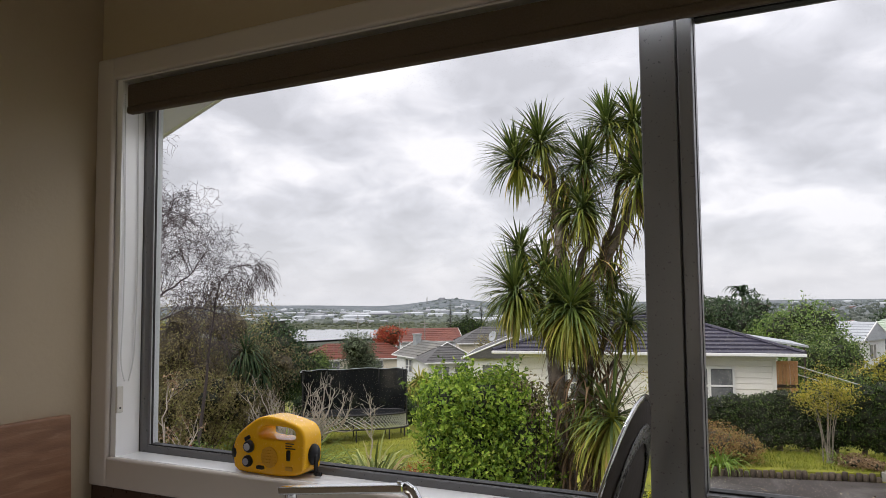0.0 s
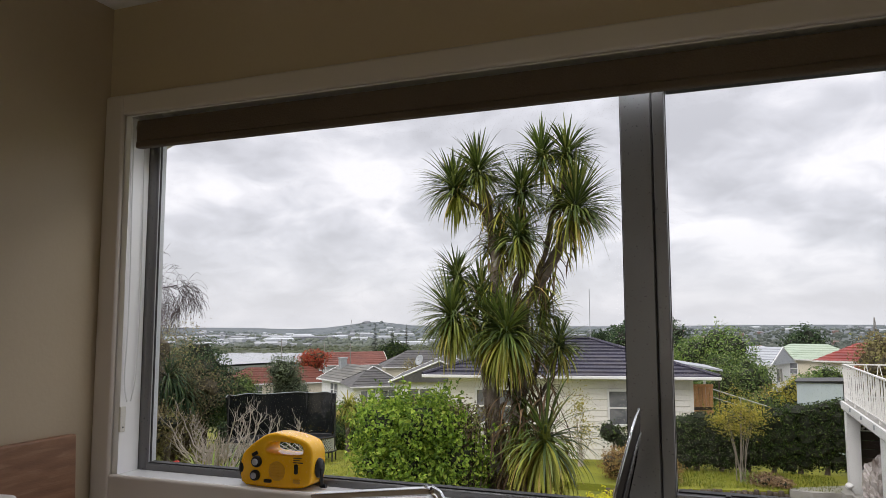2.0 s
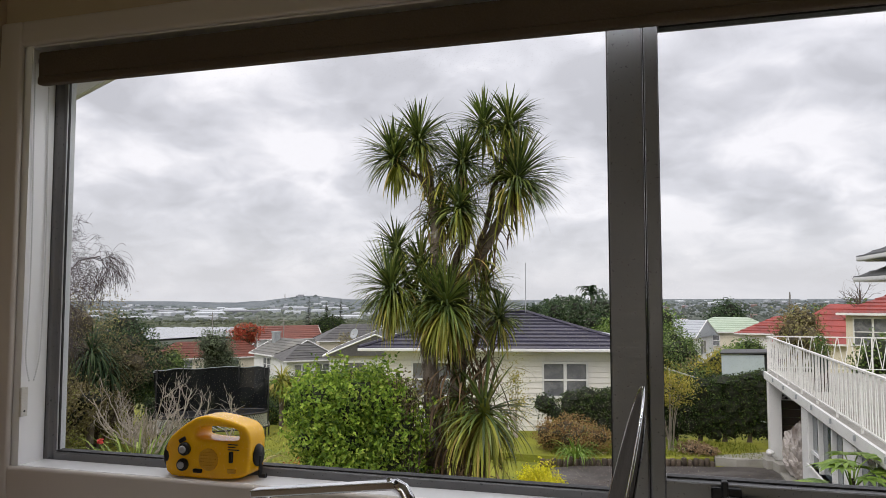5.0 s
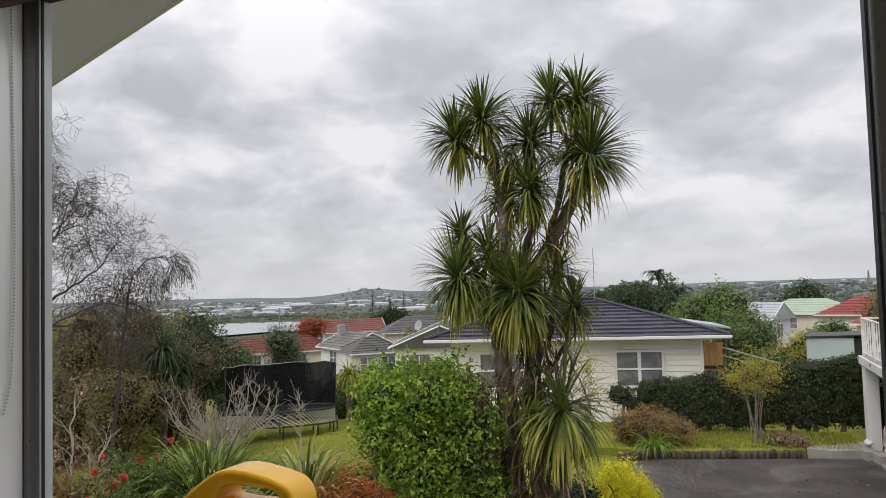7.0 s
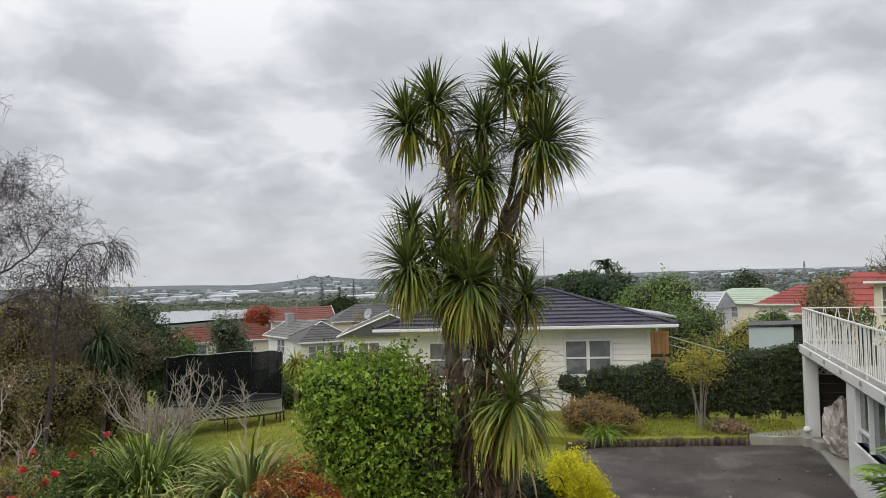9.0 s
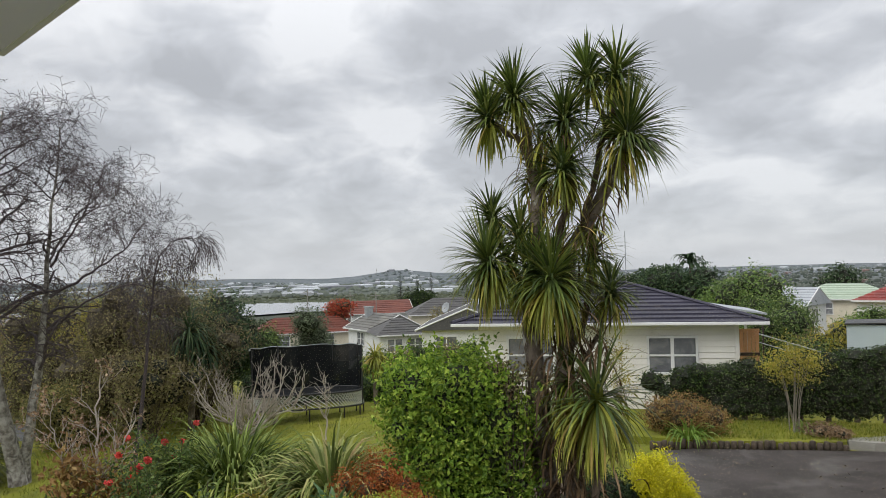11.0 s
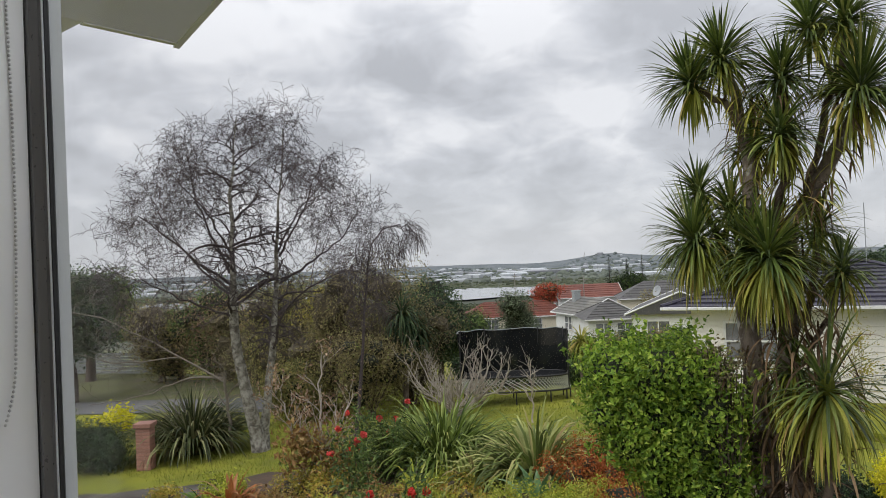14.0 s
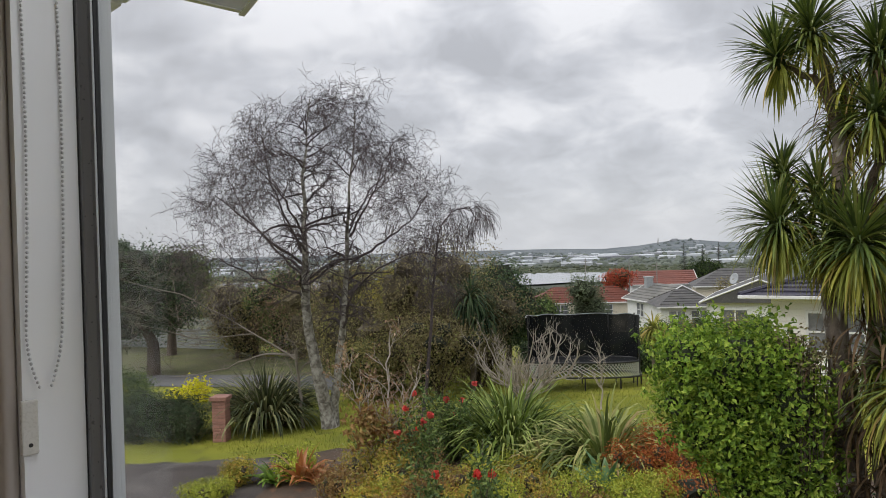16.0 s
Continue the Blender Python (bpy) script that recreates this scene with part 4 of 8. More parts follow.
for x, z, r in ((-0.060, 0.068, 0.0155), (-0.064, 0.031, 0.0145)):
    k = part("knob", Geo().lathe([(r, 0), (r, 0.006), (r * 0.86, 0.010), (r * 0.62, 0.0105)], 24, pose(x, -0.0365, z, 90, 0, 0)), black_plastic, radio, smooth=True)
    part("knob_cap", Geo().lathe([(r * 0.6, 0.008), (r * 0.58, 0.0125), (r * 0.3, 0.0135)], 20, pose(x, -0.0365, z, 90, 0, 0)), grey_plastic, k, smooth=True)
part("speaker_grille", Geo().lathe([(0.026, 0), (0.026, 0.0008), (0.001, 0.001)], 30, pose(0.004, -0.0368, 0.046, 90, 0, 0)), radio_dark, radio, "amber speaker grille")
for k in range(5):
    part("grille_slot", bevelled((-0.018, -0.0394, 0.0305 + k * 0.0075), (0.026, -0.0384, 0.0333 + k * 0.0075), 0.0004, 1), radio_dark, radio)
part("tuning_window", bevelled((0.060, -0.0392, 0.042), (0.070, -0.0365, 0.068), 0.003), black_plastic, radio)
part("switch", bevelled((0.056, -0.0395, 0.018), (0.078, -0.0365, 0.028), 0.002), radio_dark, radio)
part("lower_slot", bevelled((-0.036, -0.0392, 0.014), (-0.012, -0.0365, 0.023), 0.003), black_plastic, radio)
part("lamp_slot", bevelled((-0.010, -0.0018, -0.005), (0.010, 0.0018, 0.005), 0.0015, 2, Matrix.Translation((-0.068, -0.0365, 0.088)) @ Matrix.Rotation(radians(-28), 4, "Y")), black_plastic, radio)
for k, (w, z) in enumerate(((0.026, 0.083), (0.02, 0.077), (0.03, 0.071))):
    part("printed_bar", Geo().box((0.056, -0.0378, z), (0.056 + w, -0.0369, z + 0.0024)), black_plastic, radio)
crank = part("crank", Geo().lathe([(0.02, 0), (0.022, 0.003), (0.02, 0.009), (0.001, 0.011)], 22, Matrix.Translation((0.111, 0, 0.056)) @ pose(0, 0, 0, 0, 90, 0) @ Matrix.Diagonal((1.2, 1, 1, 1))), black_plastic, radio, "black winding crank", smooth=True)
part("crank_arm", bevelled((0.118, -0.006, 0.006), (0.124, 0.006, 0.056), 0.002), black_plastic, crank)
part("crank_knob", Geo().tube([(0.12, 0, 0.009), (0.136, 0, 0.009)], 0.0055, 10), black_plastic, crank, smooth=True)

radio.scale = (0.94, 0.94, 0.94)

# gable end of the house over the window: the eave rises from its boxed foot
eave = thing("gable_eave", (-0.947, 0, 2.193), 0, "white painted gable eave rising from a boxed foot", "eave", kind="structure")
PITCH = 0.37
up = [(0.0, 0.0), (2.9, 2.9 * PITCH), (6.0, 0.0)]


def raked(x0, x1, y0, y1, t0, t1, flip=False):
    """A sloping slab between two points of the gable."""
    za, zb = x0 * PITCH, x1 * PITCH
    v = [(x0, y0, za + t0), (x1, y0, zb + t0), (x1, y1, zb + t0), (x0, y1, za + t0), (x0, y0, za + t1), (x1, y0, zb + t1), (x1, y1, zb + t1), (x0, y1, za + t1)]
    return Geo().add(v, [(0, 3, 2, 1), (4, 5, 6, 7), (0, 1, 5, 4), (1, 2, 6, 5), (2, 3, 7, 6), (3, 0, 4, 7)])


part("soffit", raked(0.0, 3.2, 0.03, 0.771, 0.0, 0.02), soffit_paint, eave)
part("bargeboard", raked(-0.02, 3.2, 0.771, 0.791, -0.004, 0.16), white_paint, eave)
part("foot_board", Geo().box((-0.02, 0.49, -0.004), (0.0, 0.771, 0.15)), white_paint, eave)
part("roof_edge", raked(-0.05, 3.2, 0.0, 0.83, 0.16, 0.2), roof_slate, eave)
part("side_soffit", Geo().box((-0.16, -4.0, 0.0), (0.73, 0.03, 0.02)).box((-0.16, 0.03, 0.0), (0.0, 0.49, 0.02)), soffit_paint, eave)
part("side_gutter", bevelled((-0.28, -4.0, -0.01), (-0.16, 0.49, 0.11), 0.02), white_paint, eave)

# ---- ground, drive and paths ----
ax = np.unique(np.concatenate([-np.geomspace(42, 4600, 90)[::-1], np.arange(-42, 22, 1.0), np.geomspace(22, 4600, 26)]))
ay = np.unique(np.concatenate([-np.geomspace(8, 900, 8)[::-1], np.arange(-7, 40, 1.0), np.geomspace(40, 4600, 70)]))
gx, gy = np.meshgrid(ax, ay)
gz = ground_z(gx, gy)
soft = step(30, 200, np.hypot(gx, gy)) * 0.7
gz = gz + soft * np.sin(gx * 0.013 + 1) * np.cos(gy * 0.011)
nx = len(ax)
gi = (np.arange(len(ay) - 1)[:, None] * nx + np.arange(nx - 1)[None]).ravel()
gm, nd, ln, b = material("grass_and_hazy_land")
pos = nd.new("ShaderNodeNewGeometry")
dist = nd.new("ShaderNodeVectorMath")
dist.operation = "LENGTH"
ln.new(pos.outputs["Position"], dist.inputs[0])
lawn = mixed(nd, ln, (0.17, 0.185, 0.024), (0.25, 0.25, 0.034), ranged(nd, ln, noise_fac(nd, ln, 0.45, 5.0), 0.35, 0.65, 0, 1))
lawn = mixed(nd, ln, lawn, (0.10, 0.10, 0.03), ranged(nd, ln, noise_fac(nd, ln, 2.2, 6.0), 0.5, 0.75, 0, 0.8))
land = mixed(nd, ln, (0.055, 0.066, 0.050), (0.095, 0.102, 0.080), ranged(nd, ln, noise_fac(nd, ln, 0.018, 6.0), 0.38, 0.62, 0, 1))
# pale bluish hill tone: the haze of distance is put into this colour
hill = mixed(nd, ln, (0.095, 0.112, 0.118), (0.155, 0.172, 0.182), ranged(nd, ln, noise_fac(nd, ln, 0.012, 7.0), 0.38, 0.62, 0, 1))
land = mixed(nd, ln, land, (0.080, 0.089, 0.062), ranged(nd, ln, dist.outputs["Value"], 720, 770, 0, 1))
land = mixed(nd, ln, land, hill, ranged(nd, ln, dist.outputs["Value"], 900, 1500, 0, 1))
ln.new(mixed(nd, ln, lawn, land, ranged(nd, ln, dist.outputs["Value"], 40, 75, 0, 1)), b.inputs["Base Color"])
b.inputs["Roughness"].default_value = 0.9
b.inputs["Specular IOR Level"].default_value = 0.15
bp = nd.new("ShaderNodeBump")
bp.inputs["Strength"].default_value, bp.inputs["Distance"].default_value = 0.6, 0.03
ln.new(noise_fac(nd, ln, 30, 4.0), bp.inputs["Height"])
ln.new(bp.outputs[0], b.inputs["Normal"])
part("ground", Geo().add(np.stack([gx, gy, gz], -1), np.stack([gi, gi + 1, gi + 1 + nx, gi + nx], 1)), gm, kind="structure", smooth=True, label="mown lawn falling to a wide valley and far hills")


def flat_slab(name, pts, z0, z1, mat, label):
    bm = bmesh.new()
    f = bm.faces.new([bm.verts.new((x, y, z1)) for x, y in pts])
    r = bmesh.ops.extrude_face_region(bm, geom=[f])
    bmesh.ops.translate(bm, verts=[v for v in r["geom"] if isinstance(v, bmesh.types.BMVert)], vec=(0, 0, z0 - z1))
    bmesh.ops.recalc_face_normals(bm, faces=list(bm.faces))
    return part(name, bm, mat, kind="structure", label=label)


def ground_strip(name, edge_a, edge_b, mat, label, n=24, lift=0.014, wobble=0.06):
    a, b_ = along([(x, y, 0) for x, y in edge_a], n), along([(x, y, 0) for x, y in edge_b], n)
    rows = [a + (b_ - a) * k for k in np.linspace(0, 1, 7)]
    v = np.stack(rows, 1)
    v[:, 0, :2] += wobble * RNG.normal(size=(n, 2))
    v[:, -1, :2] += wobble * RNG.normal(size=(n, 2))
    v[:, :, 2] = ground_z(v[:, :, 0], v[:, :, 1]) + lift
    i = (np.arange(n - 1)[:, None] * 7 + np.arange(6)[None]).ravel()
    return part(name, Geo().add(v, np.stack([i, i + 7, i + 8, i + 1], 1)), mat, kind="structure", label=label, smooth=True)


# part up to y = 4.9 is unseen, added to dull green bounce on the soffit
flat_slab("driveway", [(0.1, 4.9), (-7.0, 4.9), (-7.0, 0.4), (4.1, 0.4), (4.1, 17.0), (3.1, 16.86), (1.4, 16.42), (-0.3, 16.0), (-0.9, 15.6), (-0.6, 14.2), (-0.05, 12.0), (0.1, 9.0)], -2.55, -2.478, asphalt, "old dark asphalt driveway with pale stains, extended unseen under the window")
flat_slab("lawn_bank", [(-3.6, 16.2), (-0.3, 16.14), (1.4, 16.56), (2.75, 16.95), (2.75, 17.25), (4.05, 18.05), (4.3, 19.2), (-3.6, 18.8)], -2.6, -2.33, gm, "raised strip of lawn behind the log edging")
flat_slab("concrete_path", [(2.78, 16.98), (3.25, 16.9), (4.1, 17.1), (4.1, 18.0), (2.78, 17.22)], -2.55, -2.31, concrete, "pale concrete slab path beside the carport")
flat_slab("carport_floor", [(4.1, 13.5), (6.6, 13.5), (6.6, 18.1), (4.1, 18.1)], -2.55, -2.44, concrete, "pale concrete carport floor")
ground_strip("garden_path", [(-24.0, 1.6), (-15.2, 6.2), (-11.4, 9.55), (-10.4, 10.8)], [(-22.0, -2.6), (-12.9, 2.6), (-9.4, 6.6), (-8.9, 9.2)], asphalt, "dark asphalt garden path along the lawn", 34)
ground_strip("road", [(-60, 2.0), (-34.0, 9.6), (-28.5, 12.0), (-22.5, 14.0), (-18.6, 14.8)], [(-60, 6.0), (-36.0, 12.6), (-29.6, 14.8), (-24.0, 16.6), (-19.6, 17.3)], road_grey, "grey street beyond the garden", 30, 0.03)
# brownish grass strip, darker than the lawn: the verge's shade is in its colour
ground_strip("verge", [(-60, 6.05), (-36.0, 12.65), (-29.6, 14.85), (-24.0, 16.65), (-19.6, 17.35)], [(-60, 20.0), (-42.0, 22.0), (-33.0, 23.0), (-26.0, 22.5), (-20.0, 20.5)], verge_grass, "olive-brown grass verge beside the street, partly darkened for shade", 30, 0.02)
ground_strip("garden_bed", [(-12.4, 9.0), (-9.4, 12.4), (-5.0, 13.0), (-1.0, 12.6), (-0.2, 9.0)], [(-9.6, 5.0), (-7.0, 5.0), (-4.0, 5.0), (-1.6, 5.0), (0.0, 5.0)], soil, "bare brown soil of the planted garden bed", 30, 0.02, 0.2)

# log edging along the drive
logs = thing("log_edging", (0, 0, -2.5), 0, "row of weathered short logs edging the drive", "edging")
log_me = Geo().lathe([(0.062, 0), (0.066, 0.1), (0.062, 0.2), (0.045, 0.213)], 7).mesh("log", True)
log_me.materials.append(log_wood)
lp = along([(-1.1, 15.72, 0), (-0.3, 16.04, 0), (1.4, 16.46, 0), (2.72, 16.86, 0)], 31)
for k, p in enumerate(lp):
    piece("log", log_me, logs, pose(p[0], p[1], -0.03 + 0.025 * RNG.normal(), 3 * RNG.normal(), 3 * RNG.normal(), RNG.uniform(0, 360)))

# ---- the lower wing with its roof deck ----
WX, DECK = 4.1, -0.37
wing = thing("house_wing", (WX, 0, 0), 0, "white rendered lower wing with a flat roof deck", "building")
part("wall", Geo().box((0.02, 2.0, -2.5), (0.2, 8.0, -0.62)).box((0.02, 10.05, -2.5), (0.2, 10.66, -0.62)).box((0.02, 13.30, -2.5), (0.2, 13.85, -0.62)).box((0.02, 8.0, -2.5), (0.2, 10.05, -1.55)).box((0.02, 10.66, -2.5), (0.2, 13.30, -1.55)), white_paint, wing)
part("column", bevelled((0.0, 17.72, -2.45), (0.27, 18.08, -0.62), 0.008), white_paint, wing)
part("fascia", bevelled((-0.05, 2.0, -0.55), (0.0, 18.14, DECK - 0.002), 0.004), white_paint, wing)
part("end_fascia", Geo().box((0.0, 18.10, -0.62), (4.9, 18.14, DECK - 0.002)), white_paint, wing)
part("deck", Geo().box((0.0, 2.0, -0.60), (4.9, 18.10, DECK)), concrete, wing, "grey roof deck")
part("inner_wall", Geo().box((0.2, 13.6, -2.5), (2.5, 13.8, -0.62)).box((2.4, 13.8, -2.5), (2.6, 18.1, -0.62)), white_paint, wing)
for y0, y1, mull in ((10.66, 13.30, (12.42, 11.45)), (8.0, 10.05, (9.0,))):
    wo = part("window", Geo().box((0.10, y0, -1.55), (0.125, y1, -0.62)), wing_glass, wing, "dark garage window pane")
    for yy in (y0 + 0.03, *mull, y1 - 0.03):
        part("mullion", Geo().box((0.03, yy - 0.03, -1.55), (0.10, yy + 0.03, -0.62)), white_paint, wo)
    part("window_sill", Geo().box((-0.02, y0, -1.60), (0.10, y1, -1.55)), white_paint, wo)
    part("transom", Geo().box((0.06, max(y0, y1 - 0.88), -1.34), (0.10, y1, -1.30)), white_paint, wo)
# breeze blocks with diamond holes and dark boards at the carport's far side
# black sheet behind the webs puts the holes' shade into its colour
bb = part("breeze_blocks", Geo().box((0.30, 18.05, -1.06), (2.4, 18.09, -0.62)), gasket, wing, "white breeze blocks, black sheet for the shaded diamond holes")
bl = Geo()
for i in range(9):
    for j in range(2):
        cx, cz = 0.42 + i * 0.22, -0.73 - j * 0.215
        bl.box((cx - 0.11, 18.0, cz + 0.085), (cx + 0.11, 18.05, cz + 0.107)).box((cx - 0.11, 18.0, cz - 0.107), (cx + 0.11, 18.05, cz - 0.085)).box((cx - 0.11, 18.0, cz - 0.085), (cx - 0.088, 18.05, cz + 0.085)).box((cx + 0.088, 18.0, cz - 0.085), (cx + 0.11, 18.05, cz + 0.085))
        for s in (-1, 1):
            bl.box((-0.1, 18.0, -0.018), (0.1, 18.05, 0.018), Matrix.Translation((cx, 0, cz)) @ Matrix.Rotation(radians(40 * s), 4, "Y"))
part("block_web", bl, white_paint, bb)
for k in range(7):
    part("board", Geo().box((0.30, 18.03, -2.44 + k * 0.198), (2.4, 18.07, -2.26 + k * 0.198)), dark_wood, wing)
pl = thing("covered_pile", (WX + 0.52, 16.1, -2.44), 0, "stacked bricks under a crumpled clear plastic sheet", "pile")
pb = Geo()
for k in range(3):
    for j in range(4):
        pb.box((-0.26 + 0.01 * k, -0.42 + j * 0.21, k * 0.085), (0.26, -0.23 + j * 0.21, k * 0.085 + 0.08))
part("brick_stack", pb, brick_red, pl)
bmp = bmesh.new()
bmesh.ops.create_icosphere(bmp, subdivisions=5, radius=1)
for v in bmp.verts:
    c = v.co.copy()
    fold = 0.06 * math.sin(9 * math.atan2(c.y, c.x) + 4 * c.z) + 0.16 * noise.noise(c * 2.6) + 0.13 * abs(noise.noise(c * 6)) + 0.05 * noise.noise(c * 15)
    v.co = Vector((c.x * 0.44, c.y * 0.72, max(0.03, 0.42 + c.z * 0.62))) * (1 + fold)
part("plastic_sheet", bmp, plastic_sheet, pl, "crumpled greyish clear plastic sheet")
blk = thing("concrete_blocks", (WX - 0.05, 16.5, -2.478), 12, "two grey concrete blocks beside the carport opening", "block")
for x, y in ((0.0, 0.5), (0.12, 0.1)):
    part("block", bevelled((x - 0.1, y - 0.19, 0), (x + 0.1, y + 0.19, 0.2), 0.01), concrete, blk)
gp_ = thing("white_bag", (WX - 0.05, 17.45, -2.31), 0, "small white bag at the foot of the column", "bag")
bmb = bmesh.new()
bmesh.ops.create_icosphere(bmb, subdivisions=3, radius=0.09)
for v in bmb.verts:
    v.co = Vector((v.co.x, v.co.y, max(0, v.co.z * 0.8 + 0.1))) * (1 + 0.25 * noise.noise(v.co * 9))
part("sack", bmb, paper, gp_, smooth=True)

# white steel railing round the deck
rail = thing("deck_railing", (WX + 0.04, 0, DECK), 0, "white painted steel railing with close upright bars", "railing")
part("top_rail", Geo().box((-0.02, 3.0, 0.845), (0.025, 18.06, 0.872)), white_rod, rail)
part("bottom_rail", Geo().box((-0.012, 3.0, 0.075), (0.016, 18.06, 0.095)), white_rod, rail)
bar_me = Geo().box((-0.007, -0.007, 0.09), (0.007, 0.007, 0.85)).mesh("bar")
bar_me.materials.append(white_rod)
for k in range(118):
    piece("bar", bar_me, rail, pose(0, 18.02 - 0.127 * k, 0, 2.2 * (1 if k % 2 else -1), 0, 0))
post_me = Geo().box((-0.014, -0.014, -0.26), (0.014, 0.014, 0.59)).mesh("post")
post_me.materials.append(white_rod)
foot_me = Geo().box((-0.085, -0.02, -0.10), (-0.058, 0.02, -0.02)).mesh("bracket")
foot_me.materials.append(galv)
for k in range(11):
    piece("post", post_me, rail, pose(0, 18.04 - 1.4 * k, 0.26))
    piece("bracket", foot_me, rail, pose(-0.035, 18.04 - 1.4 * k, 0))
rail2 = thing("end_railing", (WX + 0.04, 18.06, DECK), 0, "white painted steel railing with zigzag bars", "railing")
part("top_rail", Geo().box((0.03, -0.02, 0.845), (4.7, 0.02, 0.872)), white_rod, rail2)
part("bottom_rail", Geo().box((0.03, -0.012, 0.10), (4.7, 0.012, 0.12)), white_rod, rail2)
zig = Geo().box((-0.008, -0.008, 0), (0.008, 0.008, 0.745)).mesh("zigzag_bar")
zig.materials.append(white_rod)
for k in range(34):
    piece("zigzag_bar", zig, rail2, pose(0.06 + 0.136 * k, 0, 0.11, 0, 9.6 if k % 2 == 0 else -9.6, 0) if k % 2 == 0 else pose(0.06 + 0.136 * (k + 1), 0, 0.11, 0, -9.6, 0))
for x in (0.04, 2.3, 4.65):
    part("end_post", Geo().box((x - 0.016, -0.016, 0), (x + 0.016, 0.016, 0.86)), white_rod, rail2)
pot = thing("potted_plant", (WX + 0.50, 14.4, DECK), 0, "small shrub in a dark green pot on the deck", "potted plant")
part("stand", Geo().box((-0.14, -0.14, 0), (0.14, 0.14, 0.36)), dark_wood, pot)
part("pot", Geo().lathe([(0.11, 0.36), (0.16, 0.64), (0.175, 0.645), (0.175, 0.67), (0.15, 0.67), (0.14, 0.6)], 16), pot_green, pot, smooth=True)
p, d = blob_points([((0, 0, 0.86), (0.15, 0.15, 0.24))], 260)
part("foliage", Geo().leaves(p, d, 0.07), leaf_mid, pot)

# porch roof beyond the deck, in two tiers
pr = thing("porch_roof", (4.86, 12.9, 0), 0, "black tiled porch roof in two tiers with white gutters", "roof")
for z0, off in ((1.74, 0.0), (2.10, 0.06)):
    part("gutter", bevelled((off, -4.0, z0), (5.2, 0.0, z0 + 0.085), 0.02, 3), white_paint, pr, smooth=True)
    part("soffit", Geo().box((off + 0.12, -3.9, z0 - 0.012), (5.1, -0.12, z0 - 0.001)), white_paint, pr)
    tg = Geo()
    for k in range(3):
        x0, y0, z1 = off + 0.02 + 0.2 * k, -0.02 - 0.2 * k, z0 + 0.075 + 0.085 * k
        tg.add([(x0, y0, z1), (5.15, y0, z1), (5.15, y0 - 0.22, z1 + 0.115), (x0 + 0.22, y0 - 0.22, z1 + 0.115), (x0, -3.9, z1), (x0 + 0.22, -3.9, z1 + 0.115)], [(1, 0, 3, 2), (0, 4, 5, 3)])
        tg.tube([(x0, -3.9, z1), (x0, y0, z1), (5.1, y0, z1)], 0.028, 6)
    part("tiles", tg, tile_black, pr)
part("post", Geo().box((3.2, -1.1, DECK), (3.3, -1.0, 1.74)), white_paint, pr)
part("post", Geo().box((4.7, -3.1, DECK - 2.2), (4.8, -3.0, 1.74)), white_paint, pr)
part("upper_wall", Geo().box((0.5, -3.8, 1.825), (5.0, -0.5, 2.10)), white_paint, pr)

# fallen leaves and grit on the drive
n_lit = 420
lx, ly = RNG.uniform(-0.3, 4.0, n_lit), RNG.uniform(6.0, 16.2, n_lit)
lp = np.stack([lx, ly, np.full(n_lit, -2.474)], 1)
litter_leaf = leafy("fallen_leaf", [(0.0, (0.16, 0.12, 0.08)), (0.6, (0.26, 0.21, 0.14)), (1.0, (0.34, 0.30, 0.22))], 0.8, 0.0, 0.1)
part("leaf_litter", Geo().leaves(lp, np.stack([0.3 * RNG.normal(size=n_lit), 0.3 * RNG.normal(size=n_lit), np.ones(n_lit)], 1), RNG.uniform(0.03, 0.08, n_lit), 0.6, tilt=0.1), litter_leaf, kind="stuff", label="fallen leaves scattered on the drive")

# ---- cabbage tree ----
RNG = np.random.default_rng(21)
cab = thing("cabbage_tree", on_ground(-1.15, 7.95), 0, "tall cabbage tree with many spiky leaf heads", "tree")
CX, CY, CZ = -1.15, 7.95, -2.5


def cab_head(c, radius, axis=(0, 0, 1), n=95, skirt=0.35, width=0.027, shag=1.0):
    """One head of sword leaves: spikes upward, a globe of leaves, and an older hanging skirt."""
    n = int(n * 2.7)
    c = np.array(c, float) - (CX, CY, CZ)
    ax_ = np.array(axis, float) / np.linalg.norm(axis)
    a = np.cross(ax_, (0.3, 1, 0.2))
    a /= np.linalg.norm(a)
    b_ = np.cross(ax_, a)
    for m, k, lo, hi, dr, lf, wf in ((leaf_cab, n, 0.0, 1.8, 0.10, 1.0, 1.0), (leaf_cab_old, int(n * skirt * (0.5 if c[2] > 4.4 else 0.85)), 1.4, 2.6, 0.5, 1.05, 1.0)):
        th = lo + (hi - lo) * np.sqrt(RNG.uniform(0, 1, k))
        ph = RNG.uniform(0, 2 * np.pi, k)
        d = np.cos(th)[:, None] * ax_ + np.sin(th)[:, None] * (np.cos(ph)[:, None] * a + np.sin(ph)[:, None] * b_)
        base = c + d * 0.045 - ax_ * (0.10 * th / 1.5)[:, None]
        ln_ = 0.93 * radius * lf * RNG.uniform(0.72, 1.16, k)
        g = Geo().blades(base, d, ln_, width * wf, (dr + 0.22 * th) * RNG.uniform(0.5, 1.5, k) * shag, 5, 0.3, (0.5, 0.85, 1.0, 0.9, 0.55, 0.03))
        g.tube(np.stack([c - ax_ * 0.22, c - ax_ * 0.05, c + ax_ * 0.05, c + ax_ * 0.14]), np.array([0.05, 0.075, 0.06, 0.012]), 7)
        part("leaf_head" if m is leaf_cab else "old_leaves", g, m, cab, "" if m is leaf_cab else "yellowing older leaves")


